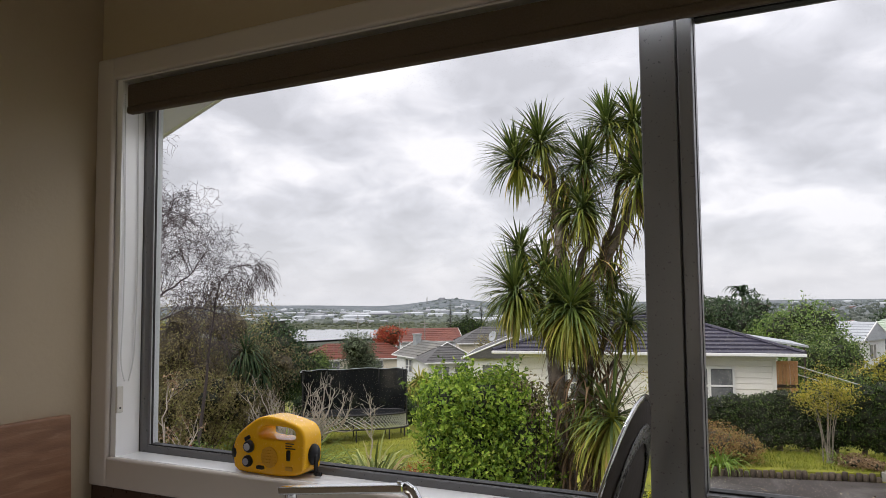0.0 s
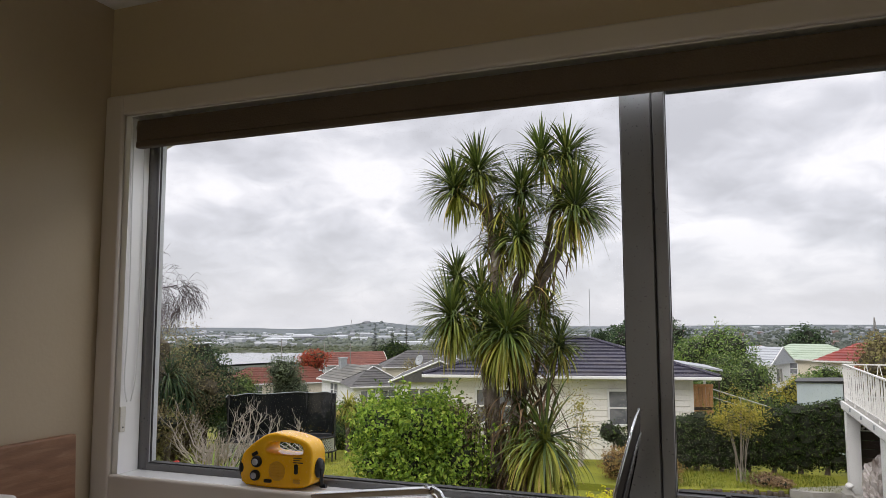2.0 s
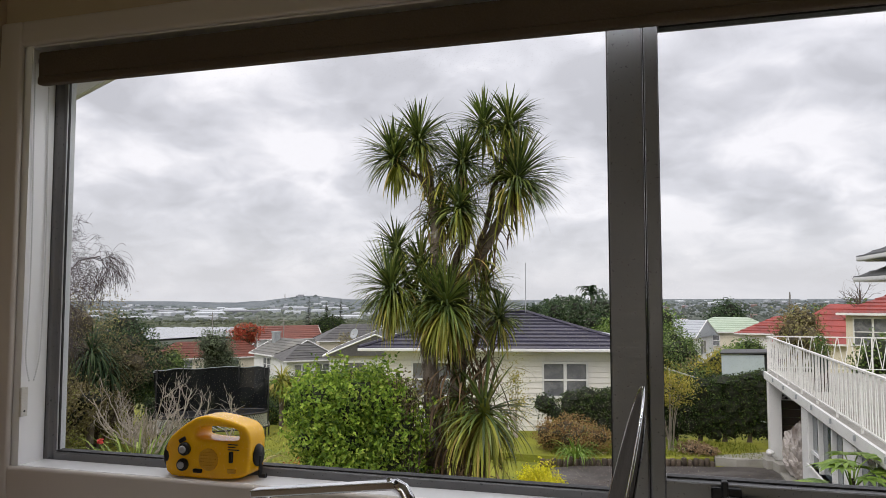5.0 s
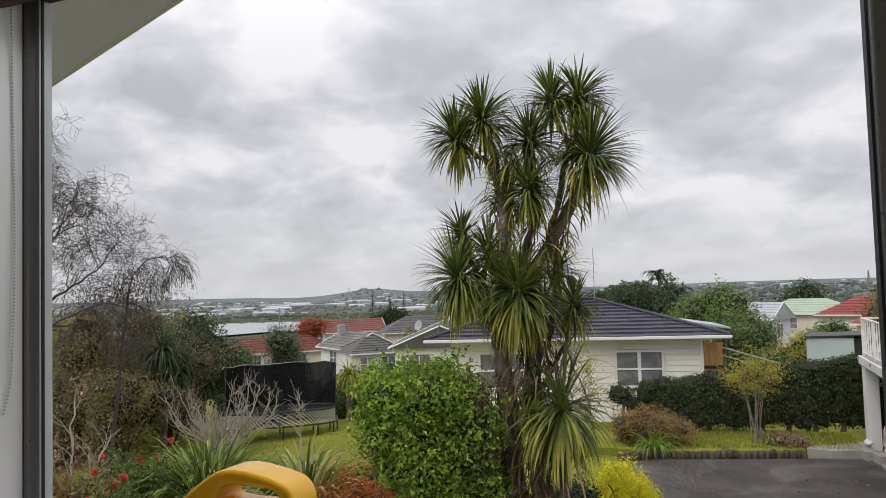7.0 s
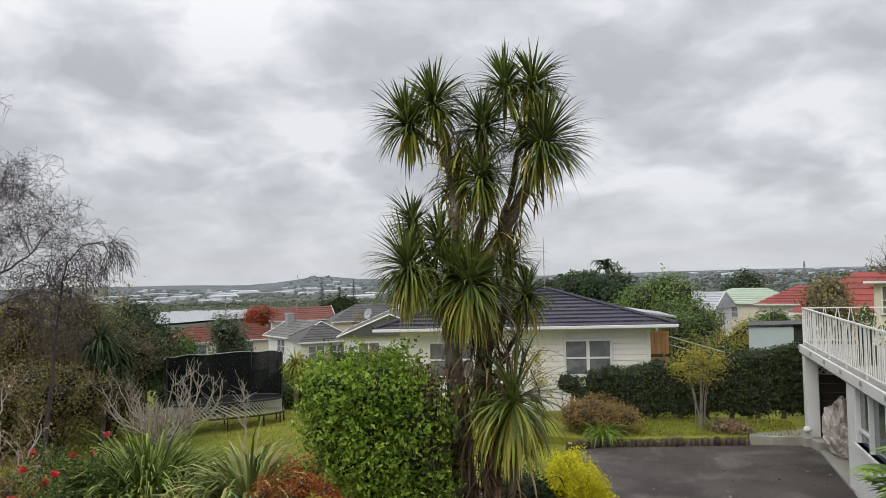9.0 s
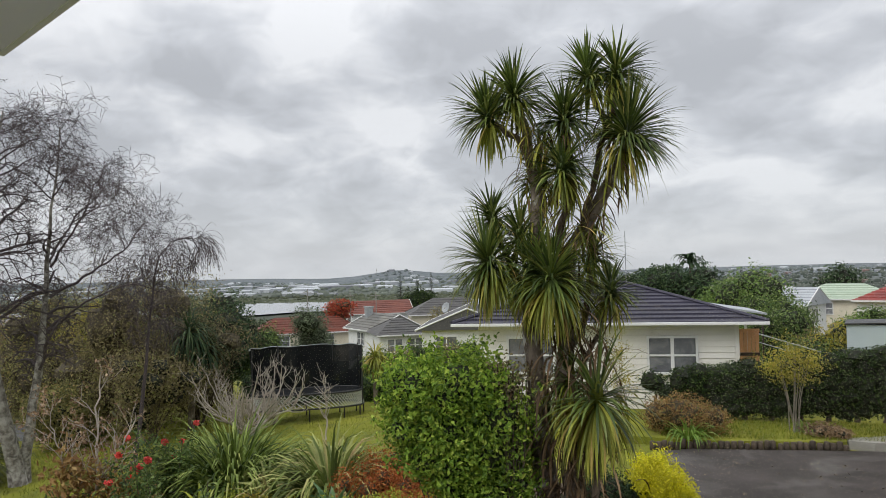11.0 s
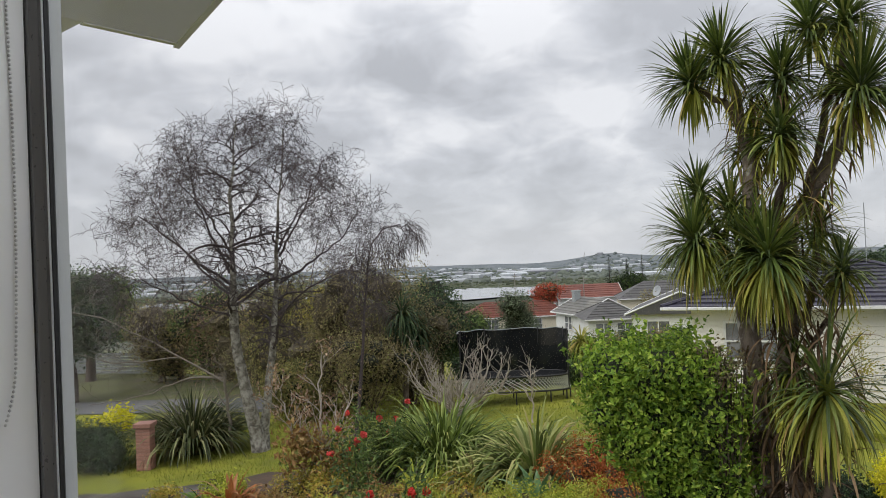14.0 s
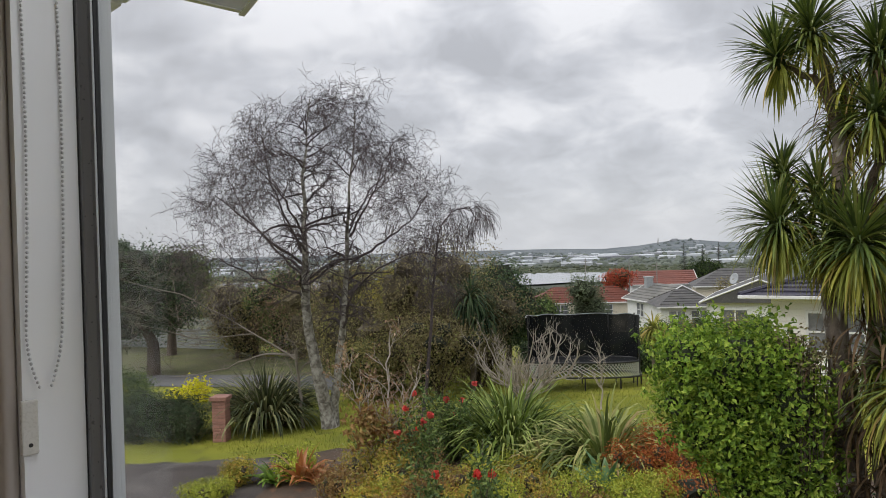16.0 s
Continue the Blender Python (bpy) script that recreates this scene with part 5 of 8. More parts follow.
HEADS = [((-1.60, 7.85, 3.68), 0.58, (0, 0, 1), 95, 0.3), ((-1.95, 7.75, 3.46), 0.56, (-0.45, -0.1, 1), 80, 0.4), ((-0.76, 8.17, 3.90), 0.50, (-0.1, 0, 1), 60, 0.4), ((-0.42, 8.28, 3.94), 0.52, (0.1, 0, 1), 75, 0.4),
         ((-0.99, 7.89, 3.36), 0.56, (0, -0.1, 1), 85, 0.3), ((-0.28, 8.20, 3.16), 0.74, (0.35, 0, 1), 125, 0.4), ((-0.98, 7.66, 2.74), 0.52, (0, -0.2, 1), 65, 0.7), ((-1.38, 8.2, 2.72), 0.50, (-0.2, 0.2, 1), 45, 0.3),
         ((-1.98, 7.98, 2.22), 0.44, (-0.3, 0, 1), 60, 0.3), ((-1.62, 8.02, 1.98), 0.52, (0, -0.1, 1), 70, 0.5), ((-1.93, 7.60, 1.66), 0.66, (-0.4, -0.2, 1), 95, 0.8), ((-1.14, 7.60, 1.46), 0.72, (0.0, -0.3, 1), 80, 1.5, 0.031),
         ((-1.42, 7.85, 1.55), 0.62, (-0.1, 0, 1), 60, 0.8), ((-0.80, 8.45, 1.74), 0.50, (0.2, 0, 1), 60, 0.3), ((-0.55, 8.2, 1.28), 0.44, (0.1, 0, 1), 50, 0.6), ((-0.63, 7.60, 0.10), 0.80, (0.15, -0.3, 1), 34, 2.8, 0.036, 1.2),
         ((-1.02, 7.95, 0.22), 0.52, (0.2, 0, 1), 45, 1.2)]
for h in HEADS:
    cab_head(*h)


def cab_trunk(pts, r0, r1, n=16):
    q = along(np.array(pts, float) - (CX, CY, CZ), n)
    q[-2:, 2] -= (0.04, 0.10)
    q[1:-1] += 0.018 * RNG.normal(size=(n - 2, 3))
    rr = np.linspace(r0, r1, n) * (0.8 if r0 < 0.1 else 0.95) * (1 + 0.09 * RNG.normal(size=n))
    part("trunk", Geo().tube(q, rr, 11), bark_cab if r0 > 0.1 else bark_cab_upper, cab, smooth=True)


cab_trunk([(-1.30, 8.02, -2.55), (-1.34, 8.05, -1.3), (-1.44, 8.02, 0.0), (-1.52, 7.98, 0.7), (-1.45, 7.98, 1.4), (-1.36, 8.0, 2.2), (-1.42, 7.95, 2.9), (-1.58, 7.88, 3.6)], 0.20, 0.055)
cab_trunk([(-0.98, 8.05, -2.55), (-1.02, 8.05, -1.0), (-1.10, 8.0, 0.3), (-1.06, 8.05, 1.2), (-0.98, 8.1, 1.8), (-0.62, 8.15, 2.3), (-0.42, 8.2, 2.8), (-0.30, 8.2, 3.15)], 0.15, 0.06)
cab_trunk([(-1.05, 8.06, 1.3), (-1.12, 8.0, 1.9), (-0.90, 7.98, 2.5), (-0.98, 7.9, 3.3)], 0.07, 0.045, 9)
cab_trunk([(-0.85, 8.1, 2.0), (-0.62, 8.2, 2.8), (-0.52, 8.24, 3.4), (-0.42, 8.28, 3.9)], 0.055, 0.04, 9)
cab_trunk([(-0.55, 8.24, 3.2), (-0.7, 8.2, 3.6), (-0.76, 8.17, 3.88)], 0.04, 0.035, 6)
cab_trunk([(-1.44, 7.95, 2.95), (-1.72, 7.85, 3.2), (-1.93, 7.76, 3.42)], 0.05, 0.04, 7)
cab_trunk([(-1.46, 7.98, 1.2), (-1.75, 7.9, 1.6), (-1.95, 7.95, 2.15)], 0.05, 0.04, 8)
cab_trunk([(-1.08, 8.0, 0.4), (-0.85, 8.2, 1.0), (-0.8, 8.4, 1.7)], 0.05, 0.035, 8)
cab_trunk([(-0.95, 8.0, 0.2), (-0.68, 8.1, 0.7), (-0.56, 8.2, 1.25)], 0.035, 0.028, 8)
cab_trunk([(-0.78, 7.9, -2.55), (-0.72, 7.8, -1.2), (-0.64, 7.66, 0.08)], 0.07, 0.06, 9)
# dead leaves hanging against the trunks
hang = RNG.uniform(0, 1, 460)
hb = np.stack([np.interp(hang, [0, 1], [-1.30, -0.75]) + 0.18 * RNG.normal(size=460) - CX, 7.92 + 0.14 * RNG.normal(size=460) - CY, RNG.uniform(-1.6, 1.1, 460) - CZ], 1)
hd = np.stack([0.55 * RNG.normal(size=460), 0.55 * RNG.normal(size=460), RNG.uniform(-0.9, 0.25, 460)], 1)
part("dead_leaves", Geo().blades(hb, hd, RNG.uniform(0.35, 0.75, 460), 0.03, 0.7, 5), leaf_dead, cab, "dead brown leaves hanging on the trunks")

hang = RNG.uniform(0, 1, 520)
line = along([(-1.45, 7.98, 1.1), (-1.38, 8.0, 2.2), (-1.5, 7.92, 3.2), (-1.0, 7.92, 3.0), (-0.95, 8.05, 1.7), (-0.62, 8.15, 2.3), (-0.38, 8.2, 2.95), (-0.55, 8.22, 3.4)], 400)
hb = line[(hang * 399).astype(int)] + 0.07 * RNG.normal(size=(520, 3)) - (CX, CY, CZ)
hd = np.stack([0.6 * RNG.normal(size=520), 0.6 * RNG.normal(size=520), RNG.uniform(-1.0, 0.2, 520)], 1)
part("dead_leaves", Geo().blades(hb[:260], hd[:260], RNG.uniform(0.3, 0.62, 260), 0.024, 0.8, 5), leaf_dead, cab, "dead brown leaves hanging from the limbs")
part("old_leaves", Geo().blades(hb[260:], hd[260:], RNG.uniform(0.3, 0.66, 260), 0.026, 0.7, 5), leaf_cab_old, cab, "yellowing older leaves")

# ---- shrubs round the tree ----
RNG = np.random.default_rng(22)
bush_blobs = []
for i in range(6):
    for j in range(7):
        u, z = -0.68 + 0.272 * i + RNG.uniform(-0.13, 0.13), 0.22 + 0.40 * j + RNG.uniform(-0.17, 0.15)
        w = 1.0 - 0.20 * max(0.0, (z - 1.8) / 0.9) ** 2 - 0.14 * max(0.0, (0.8 - z) / 0.8)
        edge = -0.80 + 0.95 * min(max(0.0, (2.25 - z) / 1.0), 1.2)
        u = edge + (u + 0.80) / 1.6 * (0.80 - edge)
        rad = RNG.uniform(0.20, 0.37)
        for v in (-0.32, 0.30):
            v += RNG.uniform(-0.12, 0.12)
            bush_blobs.append(((u * w * 0.93 - v * 0.35, u * w * 0.38 + v * 0.93, z - 0.05 * abs(u)), (rad, rad, rad * RNG.uniform(0.75, 1.0))))
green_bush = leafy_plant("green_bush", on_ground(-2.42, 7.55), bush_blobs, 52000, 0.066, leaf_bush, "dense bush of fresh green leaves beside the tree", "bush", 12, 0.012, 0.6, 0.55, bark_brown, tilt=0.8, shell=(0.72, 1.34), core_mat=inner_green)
p, d = blob_points(bush_blobs, 900, (0.95, 1.15), 0.15)
d = d / np.linalg.norm(d, axis=1, keepdims=True) * (1, 1, 0.6) + (0, 0, 0.45)
k = np.tile(np.linspace(0.02, 0.26, 16), len(p))[:, None] * np.repeat(RNG.uniform(0.5, 1.25, len(p)), 16)[:, None]
sp, sd = np.repeat(p, 16, 0) + np.repeat(d, 16, 0) * k + 0.022 * RNG.normal(size=(len(p) * 16, 3)), np.repeat(d, 16, 0) + 0.9 * RNG.normal(size=(len(p) * 16, 3))
part("shoots", Geo().leaves(sp, sd, 0.070, 0.56, tilt=0.9), leaf_bush, green_bush, "young leafy shoots")
leafy_plant("twiggy_shrub", on_ground(-1.60, 7.42), [((-0.12, 0, 2.85), (0.26, 0.24, 0.20)), ((0.12, 0.05, 2.80), (0.24, 0.22, 0.2)), ((0.0, -0.05, 2.6), (0.24, 0.2, 0.2))], 520, 0.05, leaf_umber, "brown twiggy shrub between bush and tree", "bush", 26, 0.010, 0.0, 0.5, bark_brown, shell=(0.2, 1.1))
leafy_plant("golden_conifer", on_ground(-0.36, 10.9), [((0, 0, 0.66), (0.42, 0.42, 0.52)), ((0.26, 0.05, 0.45), (0.32, 0.32, 0.38)), ((-0.2, -0.1, 0.8), (0.28, 0.28, 0.36)), ((0.12, 0, 0.25), (0.5, 0.45, 0.35))], 14000, 0.055, leaf_yellow,
            "rounded golden yellow conifer bush by the drive", "bush", 5, 0.02, 0.7, 0.35, core_mat=inner_gold)
leafy_plant("dark_low_conifer", on_ground(-1.12, 10.9), [((0, 0, 0.42), (0.5, 0.45, 0.42)), ((0.4, 0.0, 0.32), (0.45, 0.4, 0.34)), ((-0.35, 0.0, 0.35), (0.4, 0.4, 0.4))], 7000, 0.075, leaf_dark, "low dark green conifer under the tree", "bush", 4, 0.02, 0.6, 0.3)
leafy_plant("bronze_shrub", on_ground(-5.0, 11.0), [((0, 0, 0.5), (0.55, 0.5, 0.5)), ((0.5, 0.3, 0.45), (0.4, 0.4, 0.42)), ((-0.35, -0.2, 0.3), (0.4, 0.4, 0.32)), ((0.4, -0.6, 0.3), (0.5, 0.4, 0.35))], 3600, 0.07, leaf_red, "small red-bronze leaved shrub in the bed", "bush", 6, 0.012, 0.6, 0.4, shell=(0.5, 1.15))
for bx, by in ((-4.45, 10.4), (-4.0, 10.9), (-4.95, 10.0)):
    leafy_plant("bronze_shrub", on_ground(bx, by), [((0, 0, 0.45), (0.45, 0.4, 0.45)), ((0.3, 0.25, 0.3), (0.4, 0.35, 0.35)), ((-0.3, -0.2, 0.6), (0.25, 0.25, 0.3))], 3000, 0.06, leaf_red, "feathery red-bronze shrub beside the bush", "bush", 8, 0.012, 0.4, 0.35, shell=(0.4, 1.25), core_mat=inner_brown)
leafy_plant("bronze_shrub", on_ground(-3.7, 9.3), [((0, 0, 0.4), (0.5, 0.45, 0.42)), ((0.5, 0.2, 0.35), (0.4, 0.4, 0.35))], 1900, 0.06, leaf_red, "small red-bronze leaved shrub in the bed", "bush", 6, 0.012, 0.55, 0.4, shell=(0.5, 1.15))

# flax clumps and small strap plants
RNG = np.random.default_rng(23)
strap_plant("green_flax", on_ground(-8.6, 11.1), 720, 1.75, 0.062, leaf_flax, "large clump of upright green flax", "flax", 0.9, 0.65, 0.55)
strap_plant("green_flax", on_ground(-8.0, 10.6), 300, 1.15, 0.058, leaf_flax, "drooping clump of green flax", "flax", 0.8, 0.9, 0.3)
strap_plant("striped_flax", on_ground(-6.15, 10.8), 380, 1.65, 0.07, leaf_flax2, "arching clump of pale striped flax", "flax", 0.95, 0.85, 0.34)
strap_plant("striped_flax", on_ground(-7.0, 10.1), 150, 1.15, 0.065, leaf_flax2, "low arching clump of pale striped flax", "flax", 0.7, 0.9, 0.25)
strap_plant("grey_flax", on_ground(-16.21, 10.05), 760, 1.95, 0.066, leaf_flax_dark, "big grey-green flax clump on the lawn", "flax", 0.95, 0.7, 0.5)
strap_plant("agave", on_ground(-5.38, 9.62), 34, 0.82, 0.17, leaf_agave, "pale blue-green agave rosette in the bed", "agave", 0.9, 0.28, 0.06, 5)
strap_plant("orange_bromeliad", on_ground(-10.75, 7.45), 34, 0.85, 0.10, leaf_brom, "orange-tipped bromeliad beside the path", "bromeliad", 0.75, 0.45, 0.08, 5)
strap_plant("orange_bromeliad", on_ground(-10.2, 7.5), 24, 0.65, 0.09, leaf_brom, "orange-tipped bromeliad beside the path", "bromeliad", 0.7, 0.5, 0.08, 5)
strap_plant("green_bromeliad", on_ground(-11.1, 7.1), 26, 0.62, 0.12, weed_leaf, "bright green bromeliad beside the path", "bromeliad", 0.7, 0.5, 0.08, 5)
strap_plant("lime_bromeliad", on_ground(-8.0, 9.5), 30, 0.62, 0.09, leaf_limeground, "lime green bromeliad among the flowers", "bromeliad", 0.8, 0.5, 0.08, 5)
strap_plant("lime_bromeliad", on_ground(-7.6, 9.1), 26, 0.55, 0.09, leaf_limeground, "lime green bromeliad among the flowers", "bromeliad", 0.8, 0.5, 0.08, 5)
strap_plant("strap_lily", (-0.40, 16.3, -2.33), 70, 0.75, 0.045, weed_leaf, "bright green strap-leaved lily by the logs", "lily", 0.9, 0.9, 0.16)
strap_plant("strap_lily", (2.05, 17.55, -2.33), 40, 0.5, 0.03, weed_leaf, "small strap-leaved lily on the lawn", "lily", 0.9, 0.8, 0.1)


def flower_bush(loc, stems, height, width, mat, flowers, label, seed_mat):
    t = thing("flowering_shrub", loc, 0, label, "shrub", "red flowering shrubs")
    base = np.zeros((stems, 3)) + 0.08 * RNG.normal(size=(stems, 3)) * (1, 1, 0)
    tip = np.stack([width * RNG.normal(size=stems) * 0.5, width * RNG.normal(size=stems) * 0.5, height * RNG.uniform(0.6, 1.1, stems)], 1)
    path = np.stack([base + (tip - base) * k + np.array([0, 0, 0.1]) * math.sin(k * 3) for k in np.linspace(0, 1, 6)], 1)
    part("stems", Geo().tubes(path, np.broadcast_to(np.linspace(0.010, 0.004, 6), (stems, 6)), 4), bark_brown, t)
    n = stems * 120
    i = RNG.integers(0, stems, n)
    k = RNG.uniform(0.2, 1.02, n)[:, None]
    p = base[i] + (tip[i] - base[i]) * k + 0.09 * RNG.normal(size=(n, 3))
    part("foliage", Geo().leaves(p, RNG.normal(size=(n, 3)) + (0, 0, 0.5), 0.10, 0.4), mat, t)
    for j in range(flowers):
        c = tip[j % stems] + (0, 0, 0.05)
        m = 46
        d = RNG.normal(size=(m, 3))
        d /= np.linalg.norm(d, axis=1, keepdims=True)
        part("flower", Geo().leaves(c + d * 0.055 * RNG.uniform(0.4, 1, (m, 1)), d, 0.07, 0.7), seed_mat, t, "clustered red petals")
    return t


flower_bush(on_ground(-9.25, 10.15), 20, 1.35, 1.05, leaf_mid, 7, "dark-leaved shrub with coral red flower heads", petal_pink)
flower_bush(on_ground(-7.9, 8.1), 7, 1.45, 0.5, leaf_mid, 4, "tall dark-leaved shrub with coral red flower heads", petal_pink)
flower_bush(on_ground(-5.7, 7.0), 7, 1.2, 0.5, leaf_mid, 2, "low shrub with bright red flower heads", petal)
flower_bush(on_ground(-6.3, 6.6), 5, 1.0, 0.4, leaf_mid, 1, "low shrub with bright red flower heads", petal)
flower_bush(on_ground(-9.6, 8.9), 10, 0.8, 0.9, leaf_mid, 2, "low shrub with bright red flower heads", petal)
FRONT = ((-5.2, 11.1, 0.85, leaf_red, "rusty red feathery shrub before the bush"), (-4.7, 10.5, 0.75, leaf_red, "rusty red feathery shrub before the bush"), (-4.1, 9.75, 0.6, leaf_limeground, "yellow-green ground cover before the bush"),
         (-3.6, 9.45, 0.55, leaf_limeground, "yellow-green ground cover before the bush"), (-4.5, 9.5, 0.5, leaf_ground, "yellow and russet ground cover before the bush"), (-3.15, 9.1, 0.5, leaf_limeground, "yellow-green ground cover before the bush"))
COVER = ((leaf_ground, "low yellow and russet ground cover"), (leaf_limeground, "lime green ground cover"), (leaf_limeground, "low yellow-green ground cover"), (leaf_orange, "feathery orange-brown heath"), (leaf_ground, "low yellow and russet ground cover"), (leaf_orange, "feathery orange-brown heath"))
for k in range(46):
    x = -11.6 + 9.0 * ((k * 0.618) % 1.0)
    lo = 5.6 + 0.28 * (x + 11.6)
    y = lo + (3.4 if x > -9 else 2.2) * RNG.uniform(0.0, 1.0)
    if min(math.hypot(x - px_, y - py_) for px_, py_ in ((-5.5, 9.6), (-10.7, 7.0), (-10.2, 7.1), (-6.2, 10.0), (-8.0, 9.0))) < 0.95:
        continue
    m, lb = COVER[(k * 5 + k // 6) % 6]
    w, h = RNG.uniform(0.45, 0.85), RNG.uniform(0.28, 0.62)
    bl_ = [((RNG.uniform(-0.6, 0.6) * w, RNG.uniform(-0.6, 0.6) * w, h * RNG.uniform(0.25, 0.6)), (w * RNG.uniform(0.25, 0.5), w * RNG.uniform(0.25, 0.5), h * RNG.uniform(0.4, 0.7))) for _ in range(6)]
    leafy_plant("ground_cover", on_ground(x, y), bl_, 3000, RNG.uniform(0.05, 0.08), m, lb + (" under the bush" if x > -4 else " in the garden bed"), "ground cover", 4, 0.008, 0.45, 0.4, group="low planting in the garden bed", shell=(0.6, 1.3), core_mat=inner_brown)
for x, y, h in ((-1.6, 9.9, 0.5), (-2.3, 9.4, 0.45), (-6.3, 12.2, 0.35), (-10.0, 9.4, 0.5)):
    leafy_plant("ground_cover", on_ground(x, y), [((0, 0, h * 0.4), (0.6, 0.5, h * 0.6)), ((0.5, 0.2, h * 0.3), (0.5, 0.5, h * 0.5)), ((-0.4, 0.2, h * 0.3), (0.5, 0.4, h * 0.6))], 3600, 0.07, leaf_mid, "low dark green ground cover by the lawn", "ground cover", 4, 0.008, 0.45, 0.4, group="low planting in the garden bed", shell=(0.5, 1.25), core_mat=inner_green)

for k, (x, y) in enumerate(((-8.0, 7.6), (-7.3, 7.9), (-6.4, 8.3), (-5.6, 8.7), (-4.8, 9.1), (-4.05, 9.4), (-8.7, 8.7), (-6.8, 9.3), (-7.7, 8.5), (-6.0, 7.7), (-5.0, 8.2), (-4.3, 8.6))):
    m, lb = COVER[(k * 3 + k // 2) % 6]
    w, h = RNG.uniform(0.5, 0.8), RNG.uniform(0.3, 0.55)
    bl_ = [((RNG.uniform(-0.6, 0.6) * w, RNG.uniform(-0.6, 0.6) * w, h * RNG.uniform(0.25, 0.6)), (w * RNG.uniform(0.25, 0.5), w * RNG.uniform(0.25, 0.5), h * RNG.uniform(0.4, 0.7))) for _ in range(6)]
    leafy_plant("ground_cover", on_ground(x, y), bl_, 3000, RNG.uniform(0.05, 0.075), m, lb + " along the front of the bed", "ground cover", 4, 0.008, 0.45, 0.4, group="low planting in the garden bed", shell=(0.6, 1.3), core_mat=inner_brown)

for k, (x, y, h, m, lb) in enumerate(FRONT):
    bl_ = [((RNG.uniform(-0.35, 0.35), RNG.uniform(-0.35, 0.35), h * RNG.uniform(0.3, 0.7)), (RNG.uniform(0.18, 0.32), RNG.uniform(0.18, 0.32), h * RNG.uniform(0.35, 0.55))) for _ in range(7)]
    leafy_plant("ground_cover", on_ground(x, y), bl_, 3400, 0.055, m, lb, "ground cover", 6, 0.008, 0.45, 0.35, group="low planting in the garden bed", shell=(0.6, 1.3), core_mat=inner_brown)


# ---- bare trees ----
RNG = np.random.default_rng(24)
def bare_tree(name, loc, stems, levels, label, mat, twig_mat, category="tree", sides=(9, 6, 4, 3), buds=None, bud_size=0.05, extra=None):
    """stems: (points from the foot, base radius, tip radius). levels: arguments for limbs()."""
    t = thing(name, loc, 0, label, category)
    p0 = [along(s[0], 14) for s in stems]
    for s, p in zip(stems, p0):
        p[1:] += 0.02 * RNG.normal(size=(13, 3))
        part("trunk", Geo().tube(p, s[2] + (s[1] - s[2]) * np.linspace(1, 0, 14) ** 1.35 * (1 + 0.05 * RNG.normal(size=14)), sides[0]), mat if s[1] > 0.08 else twig_mat, t, smooth=True)
    par, rad = np.stack(p0), np.stack([np.linspace(s[1], s[2], 14) for s in stems])
    ends = None
    for k, lv in enumerate(levels):
        q, r = limbs(par, rad, **lv)
        r = np.clip(r, 0.0040, (0.034, 0.013, 0.006)[min(k, 2)])
        last = k == len(levels) - 1
        part("twigs" if last else "branches", Geo().tubes(q, r, sides[min(k + 1, 3)]), twig_mat, t)
        par, rad, ends = q, r, q[:, -1]
    if buds is not None:
        n = buds[1]
        i = RNG.integers(0, len(ends), n)
        j = RNG.integers(2, par.shape[1], n)
        part("leaves", Geo().leaves(par[i, j] + 0.03 * RNG.normal(size=(n, 3)), RNG.normal(size=(n, 3)), bud_size), buds[0], t, buds[2])
    return t


BX, BY = -14.35, 10.75
bz = float(ground_z(BX, BY))


def across(*pts):
    """Points given as (along the crown's breadth, through its depth, height)."""
    return [(u * 0.593 - v * 0.805, u * 0.805 + v * 0.593, z) for u, v, z in pts]


birch_levels = [dict(n=170, length=1.5, spread=0.75, lift=0.2, droop=0.14, seg=8, t0=0.3, thick=0.55, wild=0.18, bias=0.62), dict(n=1250, length=0.95, spread=0.75, lift=0.1, droop=0.22, seg=6, t0=0.2, thick=0.7, wild=0.24, bias=0.8),
                dict(n=9500, length=0.46, spread=0.7, lift=0.02, droop=0.28, seg=5, t0=0.22, thick=0.75, wild=0.22)]
